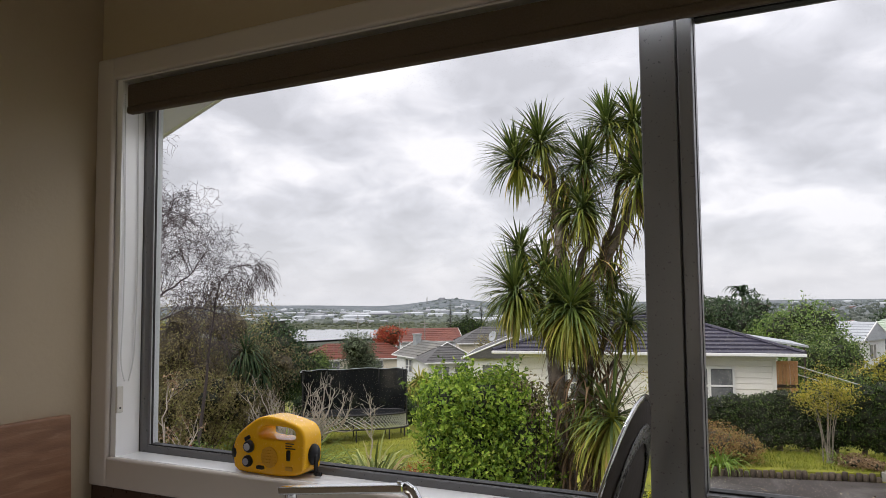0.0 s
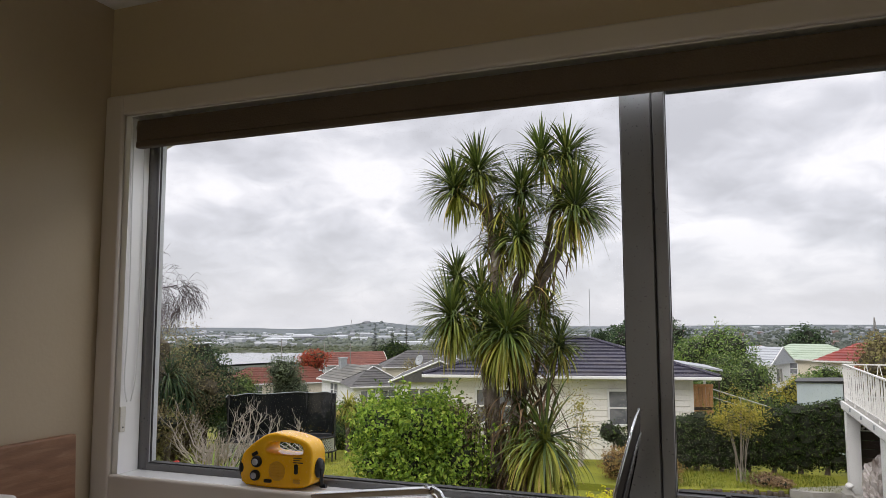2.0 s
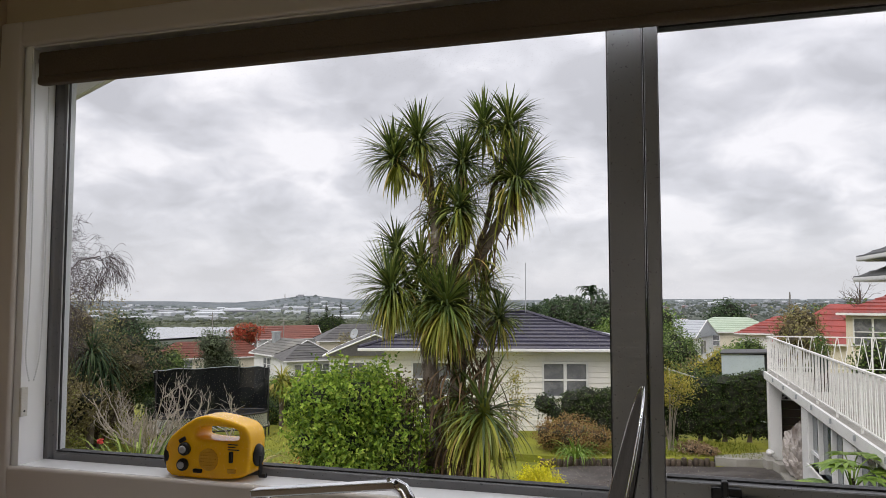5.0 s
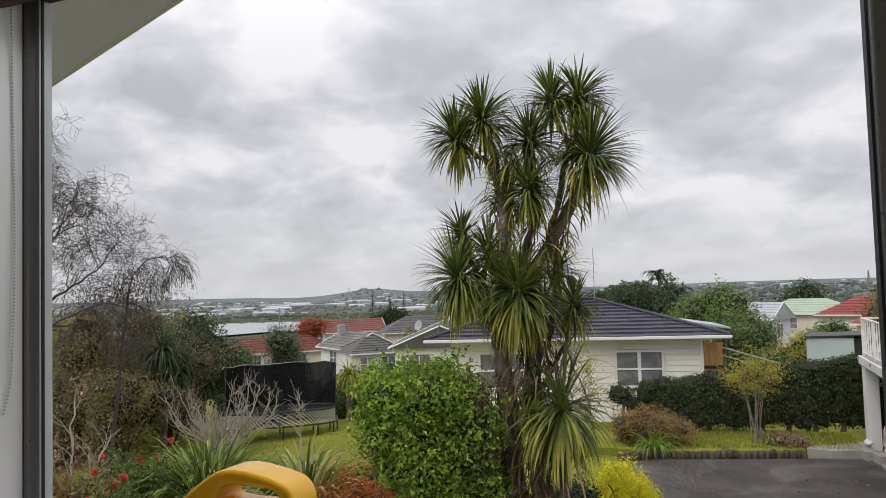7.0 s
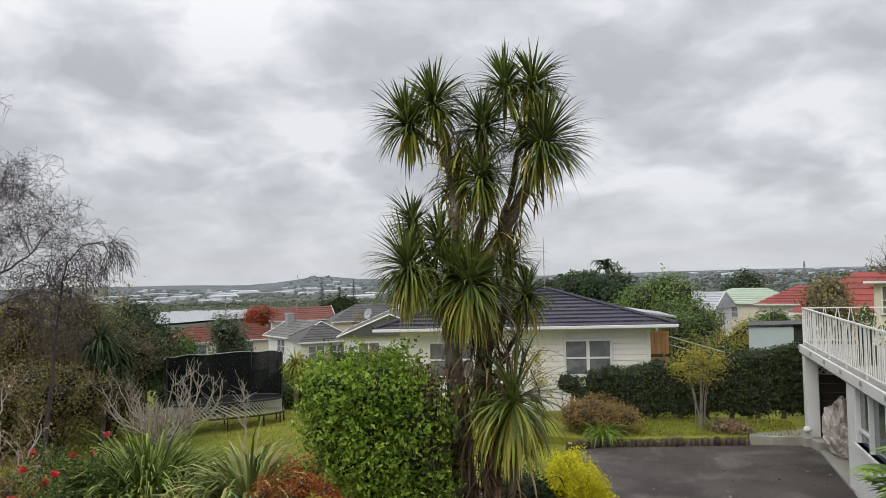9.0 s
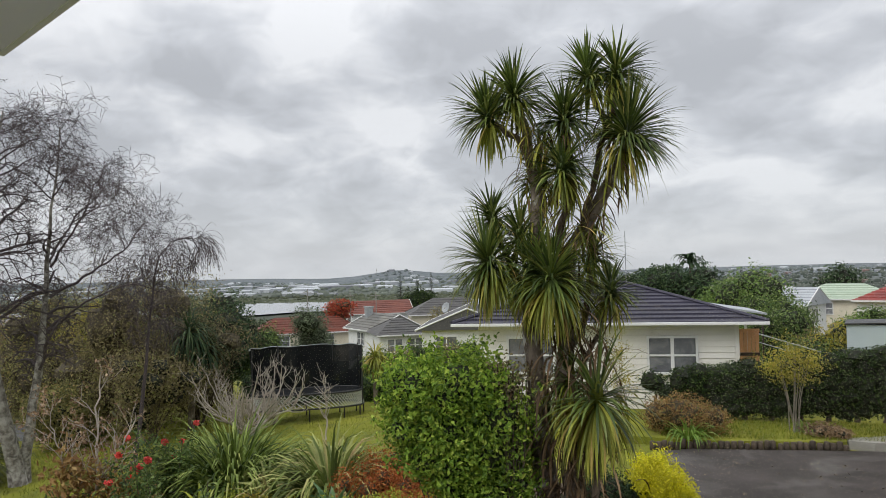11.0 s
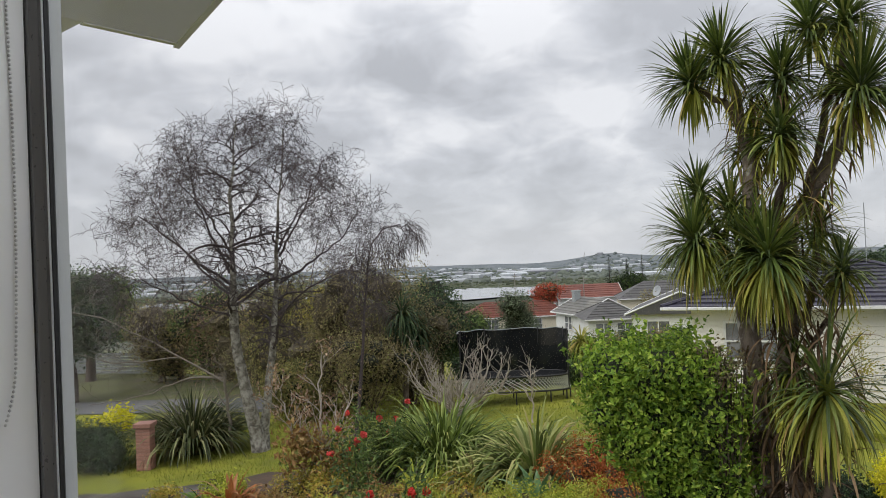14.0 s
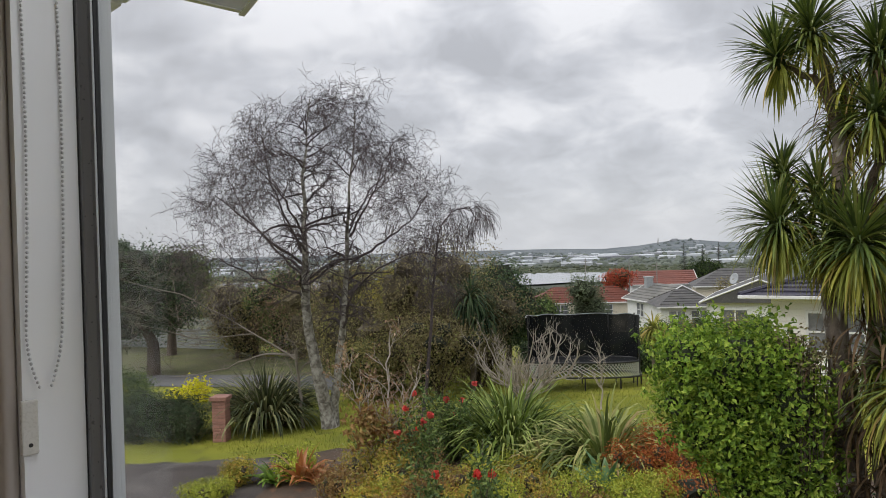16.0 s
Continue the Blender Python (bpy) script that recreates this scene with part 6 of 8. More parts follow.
bare_tree("birch_tree", (BX, BY, bz), [(across((0.02, 0, -0.1), (-0.2, 0, 1.2), (-0.5, 0, 2.9), (-0.47, 0, 4.5), (-0.45, 0, 6.6), (-0.25, 0, 8.45)), 0.205, 0.014), (across((0.14, 0.1, -0.1), (0.30, 0.1, 1.6), (0.52, 0.1, 3.4), (0.68, 0.1, 5.6), (0.92, 0.1, 8.2)), 0.14, 0.014),
                                       (across((-0.47, 0, 4.4), (-0.95, 0.3, 5.4), (-1.35, 0.5, 6.5), (-1.5, 0.6, 7.6)), 0.040, 0.014), (across((-0.5, 0, 4.2), (-1.5, -0.3, 5.0), (-2.3, -0.5, 5.8), (-2.6, -0.6, 6.0), (-2.8, -0.6, 5.6)), 0.040, 0.013),
                                       (across((-0.5, 0, 3.9), (-1.3, 0.6, 4.7), (-2.1, 1.0, 5.7), (-2.5, 1.1, 6.6)), 0.034, 0.013), (across((0.66, 0.1, 4.2), (1.5, 0.3, 4.7), (2.3, 0.5, 5.3), (2.8, 0.6, 6.0)), 0.040, 0.013),
                                       (across((0.68, 0.1, 4.9), (1.3, -0.4, 6.0), (1.75, -0.7, 7.1)), 0.032, 0.013), (across((-0.45, 0, 4.9), (-0.95, -0.9, 5.9), (-1.75, -1.3, 6.9)), 0.032, 0.012), (across((0.7, 0.1, 5.2), (1.25, 0.9, 6.1), (2.0, 1.3, 6.9)), 0.032, 0.012),
                                       (across((-0.5, 0, 3.4), (-1.7, -0.8, 4.0), (-2.5, -1.3, 4.5), (-3.0, -1.6, 4.2)), 0.032, 0.012), (across((0.6, 0.1, 3.4), (1.4, -0.5, 4.1), (2.3, -0.9, 4.5), (3.0, -1.1, 4.2)), 0.030, 0.012)],
          birch_levels, "bare weeping birch with two pale mottled trunks", bark_birch, twig_birch)
bare_tree("birch_tree", on_ground(-12.9, 12.7), [([(0, 0, -0.1), (0.1, 0.2, 1.8), (0.15, 0.4, 3.6), (0.28, 0.55, 5.0), (0.58, 0.9, 5.6), (0.85, 1.2, 5.55), (0.95, 1.3, 5.1)], 0.06, 0.012)],
          [dict(n=16, length=0.9, spread=0.5, lift=0.15, droop=0.35, seg=7, t0=0.5, thick=0.5, wild=0.14), dict(n=70, length=0.6, spread=0.6, lift=0.05, droop=0.5, seg=6, t0=0.2, thick=0.6, wild=0.16), dict(n=620, length=0.7, spread=0.45, lift=-0.1, droop=0.9, seg=6, t0=0.2, thick=0.7, wild=0.1)],
          "bare birch with long hanging twigs", bark_brown, twig_birch)
bare_tree("bare_low_tree", on_ground(-15.0, 10.4), [([(0, 0, -0.1), (-0.05, -0.05, 1.0), (-0.15, -0.1, 2.0)], 0.045, 0.035), ([(-0.1, -0.1, 1.9), (-1.0, -0.6, 1.9), (-1.9, -1.3, 1.5), (-3.0, -2.2, 1.3)], 0.03, 0.009), ([(-0.1, -0.1, 1.8), (-1.2, -0.9, 2.6), (-2.6, -1.8, 3.5), (-4.0, -2.8, 3.9)], 0.028, 0.009), ([(-1.0, -0.7, 2.45), (-2.2, -1.9, 2.4), (-3.4, -3.0, 2.9)], 0.02, 0.008)],
          [dict(n=30, length=1.4, spread=0.6, lift=0.3, droop=0.0, seg=6, t0=0.2, thick=0.5, wild=0.2), dict(n=170, length=0.8, spread=0.6, lift=0.2, droop=0.0, seg=5, t0=0.2, thick=0.55, wild=0.22), dict(n=600, length=0.4, spread=0.6, lift=0.1, droop=0.1, seg=4, t0=0.2, thick=0.6, wild=0.2)],
          "low bare tree with crooked pale branches", bark_dull, bark_dull)
mag = bare_tree("magnolia", on_ground(-9.4, 8.5), [([(0, 0, -0.05), (0.05, 0.0, 1.0), (0.0, 0.05, 2.1), (0.05, 0.1, 2.75)], 0.032, 0.012), ([(0.02, 0, 0.7), (0.3, 0.3, 1.4), (0.45, 0.5, 2.0)], 0.03, 0.01), ([(0.02, 0, 0.6), (-0.35, -0.3, 1.2), (-0.5, -0.45, 1.9)], 0.03, 0.01)],
          [dict(n=26, length=0.8, spread=0.55, lift=0.3, droop=-0.1, seg=5, t0=0.15, thick=0.55, wild=0.14), dict(n=110, length=0.4, spread=0.55, lift=0.25, droop=-0.1, seg=4, t0=0.2, thick=0.6, wild=0.15)],
          "young magnolia with dry brown leaves and buds", bark_grey, bark_grey, "tree", (7, 5, 4, 3), (leaf_rust, 800, "dry brown leaves and pale buds"), 0.075)
p, d = blob_points([((-0.25, -0.25, 1.0), (0.5, 0.45, 0.55)), ((0.25, 0.1, 0.8), (0.4, 0.4, 0.45))], 1000, (0.2, 1.1))
part("hanging_leaves", Geo().leaves(p, d, 0.13, 0.55, tilt=1.5), leaf_orange, mag, "dry brown hanging leaves")
bare_tree("bare_shrub", on_ground(-12.1, 16.0), [([(0.15 * math.cos(k), 0.15 * math.sin(k), 0), (0.75 * math.cos(k * 1.3), 0.7 * math.sin(k * 1.3), 0.55), (1.3 * math.cos(k * 1.3), 1.1 * math.sin(k * 1.3), 0.95 + 0.25 * math.sin(k * 2.3)), (1.65 * math.cos(k * 1.3), 1.3 * math.sin(k * 1.3), 1.55 + 0.3 * math.sin(k * 2.3))], 0.036, 0.015) for k in range(13)],
          [dict(n=120, length=0.8, spread=0.6, lift=0.35, droop=-0.35, seg=6, t0=0.15, thick=0.75, wild=0.22), dict(n=420, length=0.42, spread=0.6, lift=0.3, droop=-0.3, seg=5, t0=0.2, thick=0.85, wild=0.2)],
          "bare shrub with pale knobbly branches", bark_grey, bark_grey, "shrub", (7, 5, 5, 4))
bare_tree("bare_sapling", on_ground(-9.3, 15.6), [([(0, 0, 0), (0.02, 0, 0.9), (0.0, 0.0, 1.7)], 0.025, 0.01)], [dict(n=14, length=0.6, spread=0.6, lift=0.3, droop=-0.2, seg=5, t0=0.3, thick=0.7, wild=0.15), dict(n=30, length=0.3, spread=0.6, lift=0.2, droop=0, seg=4, t0=0.2, thick=0.8, wild=0.15)],
          "small bare sapling on the lawn", bark_grey, bark_grey)

for x, y in ((-14.6, 19.6), (-13.7, 20.4), (-12.8, 21.1), (-11.9, 21.7), (-11.0, 22.2)):
    leafy_plant("low_hedge_shrub", on_ground(x, y), [((0, 0, 0.5), (0.6, 0.5, 0.55)), ((0.4, 0.2, 0.45), (0.5, 0.5, 0.5)), ((-0.3, 0.1, 0.85), (0.4, 0.4, 0.4))], 2600, 0.09, leaf_dark, "dark low shrub behind the trampoline", "bush", 5, 0.02, 0.6, 0.5, group="shrubs behind the trampoline")

# ---- trampoline with a net ----
RNG = np.random.default_rng(25)
tr = thing("trampoline", (-11.68, 18.35, float(ground_z(-11.68, 18.35))), 38, "large black trampoline with angled rods and a net", "trampoline")
RX, RY = 1.72, 0.66
ang = np.linspace(0, 2 * np.pi, 49)


def oval(a, z, k=1.0):
    c, s = np.cos(a), np.sin(a)
    return np.stack([RX * k * np.sign(c) * np.abs(c) ** 0.72, RY * k * np.sign(s) * np.abs(s) ** 0.72, np.full_like(a, z)], -1)


part("mat", Geo().add(np.concatenate([oval(ang[:-1], 0.85, 0.93), oval(ang[:-1], 0.82, 0.93)]), [tuple(range(48)), tuple(range(95, 47, -1))]).add(np.concatenate([oval(ang[:-1], 0.85, 0.93), oval(ang[:-1], 0.82, 0.93)]), [(i, 48 + i, 48 + (i + 1) % 48, (i + 1) % 48) for i in range(48)]), net_black, tr)
part("mat_edge", Geo().tube(oval(ang, 0.84, 0.97), 0.035, 6), tramp_frame, tr, smooth=True)
part("base_ring", Geo().tube(oval(ang, 0.40, 1.0), 0.03, 6), tramp_frame, tr, smooth=True)
rodm = Geo().tube([(0, 0, 0), (0, 0, 1)], 0.013, 5).mesh("rod")
rodm.materials.append(tramp_rod)
ra = np.linspace(0, 2 * np.pi, 91)[:-1]
for k, a in enumerate(ra):
    p0, p1 = Vector(oval(np.array([a]), 0.41)[0]), Vector(oval(np.array([a - 0.24]), 0.83, 0.96)[0])
    q = (p1 - p0)
    piece("rod", rodm, tr, Matrix.Translation(p0) @ q.to_track_quat("Z", "Y").to_matrix().to_4x4() @ Matrix.Diagonal((1, 1, q.length, 1)))
for a in np.linspace(0, 2 * np.pi, 13)[:-1]:
    p = oval(np.array([a]), 0.0)[0]
    part("leg", Geo().tube([(p[0], p[1], -0.02), (p[0], p[1], 0.40)], 0.022, 6), tramp_frame, tr)
nm_, nd, ln, b = material("trampoline_net")
b.inputs["Base Color"].default_value, b.inputs["Roughness"].default_value = (0.008, 0.009, 0.010, 1), 0.95
b.inputs["Specular IOR Level"].default_value = 0.1
tp, mx = nd.new("ShaderNodeBsdfTransparent"), nd.new("ShaderNodeMixShader")
ln.new(ranged(nd, ln, noise_fac(nd, ln, 1.2, 3.0), 0.3, 0.7, 0.93, 0.985), mx.inputs["Fac"])
ln.new(tp.outputs[0], mx.inputs[1])
ln.new(b.outputs[0], mx.inputs[2])
ln.new(mx.outputs[0], nd["Material Output"].inputs["Surface"])
na = np.linspace(-0.35, np.pi + 0.35, 73)
top = oval(na, 2.18, 1.0) + np.stack([0 * na, 0 * na, 0.018 * np.cos(na * 9)], -1)
rows_ = [oval(na, 0.87, 0.95), oval(na, 1.5, 0.97), top]
part("net", Geo().add(np.concatenate(rows_), [(r * 73 + i, r * 73 + i + 1, (r + 1) * 73 + i + 1, (r + 1) * 73 + i) for r in range(2) for i in range(72)]), nm_, tr, "sagging black safety net")
part("net_hem", Geo().tube(top, 0.012, 5), galv, tr, "grey net hem", smooth=True)
for a in np.linspace(-0.35, np.pi + 0.35, 6):
    p, q = oval(np.array([a]), 0.4, 1.0)[0], oval(np.array([a]), 2.22, 1.0)[0]
    part("net_pole", Geo().tube([p, q], 0.02, 6), tramp_frame, tr)

# ---- brick post, hedge on the road side ----
bpost = thing("brick_post", (-15.65, 8.45, float(ground_z(-15.65, 8.45))), 40, "slim weathered pinkish brick gate post with a cap", "post")
bpost.scale = (0.85, 0.85, 1.0)
part("core", Geo().box((-0.185, -0.185, -0.1), (0.185, 0.185, 1.02)), mortar, bpost)
part("cap", bevelled((-0.25, -0.25, 1.02), (0.25, 0.25, 1.12), 0.015), brick_red, bpost)
brk = bevelled((-0.094, -0.005, -0.034), (0.094, 0.012, 0.034), 0.004, 1)
brk = to_mesh(brk, "brick")
brk.materials.append(brick_red)
for c in range(12):
    for s in range(4):
        for j in (-1, 1):
            off = 0.1 * j * (1 if (c + s) % 2 else 0.96)
            piece("brick", brk, bpost, pose(0, 0, 0.055 + 0.082 * c, 0, 0, 90 * s) @ pose(off, -0.194, 0))
for x, y, s in ((-16.9, 7.7, 1.0), (-18.2, 7.0, 1.1), (-19.6, 6.4, 1.15), (-21.2, 7.6, 1.2), (-23.0, 9.0, 1.3)):
    leafy_plant("roadside_shrub", on_ground(x, y), [((0, 0, 0.6 * s), (0.7, 0.65, 0.6)), ((-0.5, 0.5, 0.5 * s), (0.6, 0.6, 0.55)), ((0.45, 0.3, 0.45), (0.5, 0.5, 0.5)), ((0.1, -0.4, 0.9 * s), (0.4, 0.4, 0.4))], 7000, 0.075, leaf_dark if s < 1.15 else leaf_mid, "dark green shrub in the roadside hedge" if s > 1 else "dark green shrub beside the brick post", "bush", 6, 0.02, 0.6, 0.5, group="roadside shrubs", core_mat=inner_green, shell=(0.6, 1.15))
leafy_plant("yellow_shrub", on_ground(-17.6, 8.8), [((0, 0, 1.0), (0.45, 0.4, 0.45)), ((-0.5, -0.35, 0.8), (0.4, 0.4, 0.35))], 900, 0.12, leaf_yellow, "small shrub with bright yellow leaves", "bush", 5, 0.015, 0, 0.5)
leafy_plant("yellow_shrub", on_ground(-18.6, 7.0), [((0, 0, 0.7), (0.5, 0.45, 0.7)), ((-0.6, -0.4, 0.6), (0.5, 0.5, 0.6))], 1300, 0.1, leaf_autumn, "thin shrub with yellow-green leaves", "bush", 5, 0.015, 0.4, 0.4)

# ---- planting between drive and neighbour ----
RNG = np.random.default_rng(26)
BK = -2.33
leafy_plant("russet_bush", (-0.55, 16.75, BK), [((0, 0, 0.45), (0.75, 0.5, 0.45)), ((0.55, 0.1, 0.35), (0.5, 0.4, 0.36)), ((-0.5, 0.1, 0.35), (0.45, 0.4, 0.4))], 9000, 0.055, leaf_orange, "rounded russet and green bush by the drive", "bush", 6, 0.015, 0.66, 0.5, core_mat=inner_brown)
leafy_plant("small_dark_shrub", (-1.35, 18.0, BK), [((0, 0, 0.95), (0.36, 0.3, 0.3)), ((0.28, 0, 0.7), (0.25, 0.25, 0.25))], 900, 0.07, leaf_hedge, "small dark topiary shrub with bare stems", "bush", 5, 0.025, 0.7)
leafy_plant("small_dark_shrub", (-0.45, 18.25, BK), [((0, 0, 0.85), (0.22, 0.25, 0.3))], 500, 0.07, leaf_hedge, "small dark topiary shrub with bare stems", "bush", 4, 0.025, 0.7)
leafy_plant("lime_twig_shrub", (-2.2, 18.2, BK), [((0, 0, 1.55), (0.45, 0.4, 0.6)), ((0.1, 0, 0.9), (0.5, 0.4, 0.5))], 900, 0.06, leaf_autumn, "thin twiggy shrub with lime yellow leaves", "bush", 16, 0.012, 0, 0.5, bark_grey, shell=(0.1, 1.1))
leafy_plant("yellow_tree", (1.78, 17.6, BK), [((0, 0, 1.75), (0.5, 0.45, 0.5)), ((-0.42, 0, 1.5), (0.38, 0.38, 0.35)), ((0.38, 0.1, 1.55), (0.4, 0.4, 0.4)), ((0.0, 0, 1.25), (0.45, 0.4, 0.3))], 2700, 0.06, leaf_autumn, "small multi-stemmed tree with yellowing leaves", "tree", 9, 0.016, 0, 0.45, bark_dull, shell=(0.15, 1.15))
leafy_plant("red_low_shrub", (2.35, 17.35, BK), [((0, 0, 0.12), (0.45, 0.3, 0.18)), ((0.3, -0.1, 0.1), (0.25, 0.2, 0.14))], 2200, 0.06, leaf_rust, "low red-brown shrub at the lawn edge", "bush", 3, 0.01, 0.6)
hd_ = thing("hedge", (0, 0, BK), 0, "clipped dark green hedge with bare stems beneath", "hedge")
hs = np.linspace(0, 1, 17)
hblobs = []
for k, s in enumerate(hs):
    x, y = -0.75 + s * 5.9, 18.40 + s * 1.1
    zt = 1.24 + 0.70 * s + 0.05 * math.sin(k * 2.1)
    hblobs += [((x + 0.1, y, zt - 1.08), (0.34, 0.36, 0.30)), ((x, y + 0.03, 0.34 + 0.06 * math.sin(k * 1.7)), (0.30, 0.30, 0.30)), ((x, y, zt - 0.38), (0.36, 0.42, 0.40)), ((x, y - 0.02, zt - 0.72), (0.36, 0.40, 0.36)), ((x + 0.12, y, zt - 0.16), (0.34, 0.38, 0.22))]
p, d = blob_points(hblobs, 46000, (0.82, 1.05), 0.12)
hg = Geo().leaves(p, d, 0.058, 0.55, tilt=0.7)
part("foliage", hg, leaf_hedge, hd_)
# near-black solid core puts the hedge's inner shade into its colour
part("foliage_core", blob_core(Geo(), hblobs, 0.72), inner_dark, hd_, "near-black core that carries the shade inside the hedge")
for s in np.linspace(0.04, 0.98, 10):
    x, y = -0.75 + s * 5.9, 18.40 + s * 1.1
    part("stem", Geo().tube(along([(x, y, -0.05), (x + 0.04, y, 0.25), (x, y + 0.03, 0.6)], 5), [0.08, 0.06, 0.06, 0.05, 0.05], 7), bark_brown, hd_, smooth=True)
tree_fern = thing("large_leaf_shrub", (3.74, 8.5, -2.478), 0, "shrub with big glossy lobed leaves beside the wing", "shrub")
part("stems", Geo().tube(along([(0, 0, -0.02), (0.05, 0.02, 0.9), (0.0, 0.05, 1.75)], 8), np.linspace(0.05, 0.03, 8), 8), bark_brown, tree_fern, smooth=True)
lg = Geo()
for k in range(44):
    a, tilt_ = RNG.uniform(0, 6.28), RNG.uniform(0.1, 0.8)
    c = np.array([0.40 * math.cos(a) * RNG.uniform(0.3, 1.2), 0.40 * math.sin(a) * RNG.uniform(0.3, 1.2), 1.58 + RNG.uniform(-0.6, 0.45)])
    m9 = 9
    fa = np.linspace(-1.5, 1.5, m9) + a
    lg.blades(np.repeat(c[None], m9, 0), np.stack([np.cos(fa), np.sin(fa), np.full(m9, 0.25 - tilt_ * 0.3)], 1), np.interp(np.abs(np.linspace(-1.5, 1.5, m9)), [0, 1.5], [0.36, 0.2]), 0.09, 0.35, 4, 0.2, (0.7, 1, 0.9, 0.5, 0.05))
    lg.tube(along([(0, 0.05, 1.6), c * (0.6, 0.6, 1), c], 4), 0.008, 4)
part("leaves", lg, weed_leaf, tree_fern)

# grass blades on the lawns nearest the house
ng = 26000
gxs, gys = RNG.uniform(-17.5, -6.5, ng), RNG.uniform(7.8, 19.5, ng)
keep = (gys > 0.9 * (gxs + 11.4) + 10.0) | (gxs < -13.5)
gxs, gys = gxs[keep], gys[keep]
gb = np.stack([gxs, gys, ground_z(gxs, gys) - 0.005], 1)
gd = np.stack([0.5 * RNG.normal(size=len(gb)), 0.5 * RNG.normal(size=len(gb)), np.ones(len(gb))], 1)
part("lawn_grass", Geo().blades(gb, gd, RNG.uniform(0.04, 0.10, len(gb)), 0.012, 0.5, 2, 0.2, (1, 0.7, 0.05)), grass_blade, kind="stuff", label="short blades of yellow-green lawn grass")
ng = 6000
gxs = RNG.uniform(-1.0, 3.9, ng)
gys = 16.35 + 0.25 * np.clip(gxs, -0.3, 2.7) + RNG.uniform(0, 2.0, ng)
gb = np.stack([gxs, gys, np.full(ng, BK - 0.004)], 1)
gd = np.stack([0.5 * RNG.normal(size=ng), 0.5 * RNG.normal(size=ng), np.ones(ng)], 1)
part("bank_grass", Geo().blades(gb[gys < 18.9], gd[gys < 18.9], RNG.uniform(0.04, 0.13, ng)[gys < 18.9], 0.012, 0.5, 2, 0.2, (1, 0.7, 0.05)), grass_blade, kind="stuff", label="short blades of grass on the bank")

# ---- the neighbour's house ----
nb = thing("neighbour_house", (-1.1, 20.4, -2.5), 12, "single-storey cream weatherboard house with a dark tiled roof", "house")
EZ = 2.37  # height of the eaves over the ground
part("wall", Geo().box((-5.4, 0.03, -0.4), (1.68, 6.5, EZ)), board_paint, nb)
wb = Geo().add([(-3.54, 0.0, 0), (3.54, 0.0, 0), (3.54, -0.028, 0.012), (-3.54, -0.028, 0.012), (-3.54, 0.0, 0.165), (3.54, 0.0, 0.165), (3.54, -0.006, 0.165), (-3.54, -0.006, 0.165)], [(0, 1, 2, 3), (3, 2, 6, 7), (7, 6, 5, 4), (0, 3, 7, 4), (1, 5, 6, 2)]).mesh("weatherboard")
wb.materials.append(board_paint)
for k in range(17):
    piece("weatherboard", wb, nb, pose(-1.86, 0.028, -0.36 + 0.16 * k))
part("corner_board", Geo().box((1.66, -0.03, -0.3), (1.76, 0.1, EZ)), board_paint, nb)
part("soffit", Geo().box((-6.07, -0.5, EZ - 0.02), (2.39, 7.0, EZ)), white_paint, nb)
part("gutter", bevelled((-6.12, -0.56, EZ - 0.01), (2.44, -0.49, EZ + 0.075), 0.012), white_paint, nb)
part("gutter", bevelled((2.38, -0.49, EZ - 0.01), (2.44, 7.0, EZ + 0.075), 0.012), white_paint, nb)


def house_window(parent, x, z, w, h, y=0.0, panes=2, transom=True, mat=None):
    wd = part("window", Geo().box((x - w / 2, y - 0.02, z - h / 2), (x + w / 2, y + 0.01, z + h / 2)), mat or house_glass, parent, "dark pane with pale net curtain")
    for a, c in (((x - w / 2 - 0.06, z + h / 2), (x + w / 2 + 0.06, z + h / 2 + 0.07)), ((x - w / 2 - 0.06, z - h / 2), (x - w / 2, z + h / 2)), ((x + w / 2, z - h / 2), (x + w / 2 + 0.06, z + h / 2))):
        part("frame", Geo().box((a[0], y - 0.07, a[1]), (c[0], y - 0.005, c[1])), white_paint, wd)
    part("sill", Geo().box((x - w / 2 - 0.1, y - 0.11, z - h / 2 - 0.06), (x + w / 2 + 0.1, y - 0.005, z - h / 2)), white_paint, wd)
    for k in range(1, panes):
        xx = x - w / 2 + w * k / panes
        part("mullion", Geo().box((xx - 0.045, y - 0.062, z - h / 2), (xx + 0.045, y - 0.005, z + h / 2)), white_paint, wd)
    if transom:
        part("transom", Geo().box((x - w / 2, y - 0.05, z - 0.03), (x + w / 2, y - 0.005, z + 0.02)), white_paint, wd)
    return wd


house_window(nb, 0.0, 1.5, 1.24, 0.94, -0.01)
house_window(nb, -3.9, 1.5, 1.24, 0.94, -0.01)


def hip_courses(parent, x0, x1, y0, depth, z0, rise, hip, n, mat, name="tile_course"):
    """Front slope of a hipped roof, laid in overlapping courses."""
    for k in range(n):
        a, c = k / n, (k + 1) / n
        ya, yc = y0 + depth * a, y0 + depth * (c + 0.02)
        za, zc = z0 + rise * a + 0.035, z0 + rise * c
        xa0, xa1, xc0, xc1 = x0 + hip * a, x1 - hip * a, x0 + hip * c, x1 - hip * c
        v = [(xa0, ya, za), (xa1, ya, za), (xc1, yc, zc), (xc0, yc, zc), (xa0, ya, za - 0.05), (xa1, ya, za - 0.05)]
        g = Geo().add(v, [(0, 1, 2, 3), (4, 5, 1, 0)])
        part(name, g, mat, parent)


hip_courses(nb, -6.1, 2.42, -0.52, 4.0, EZ + 0.06, 0.98, 3.45, 11, roof_slate)
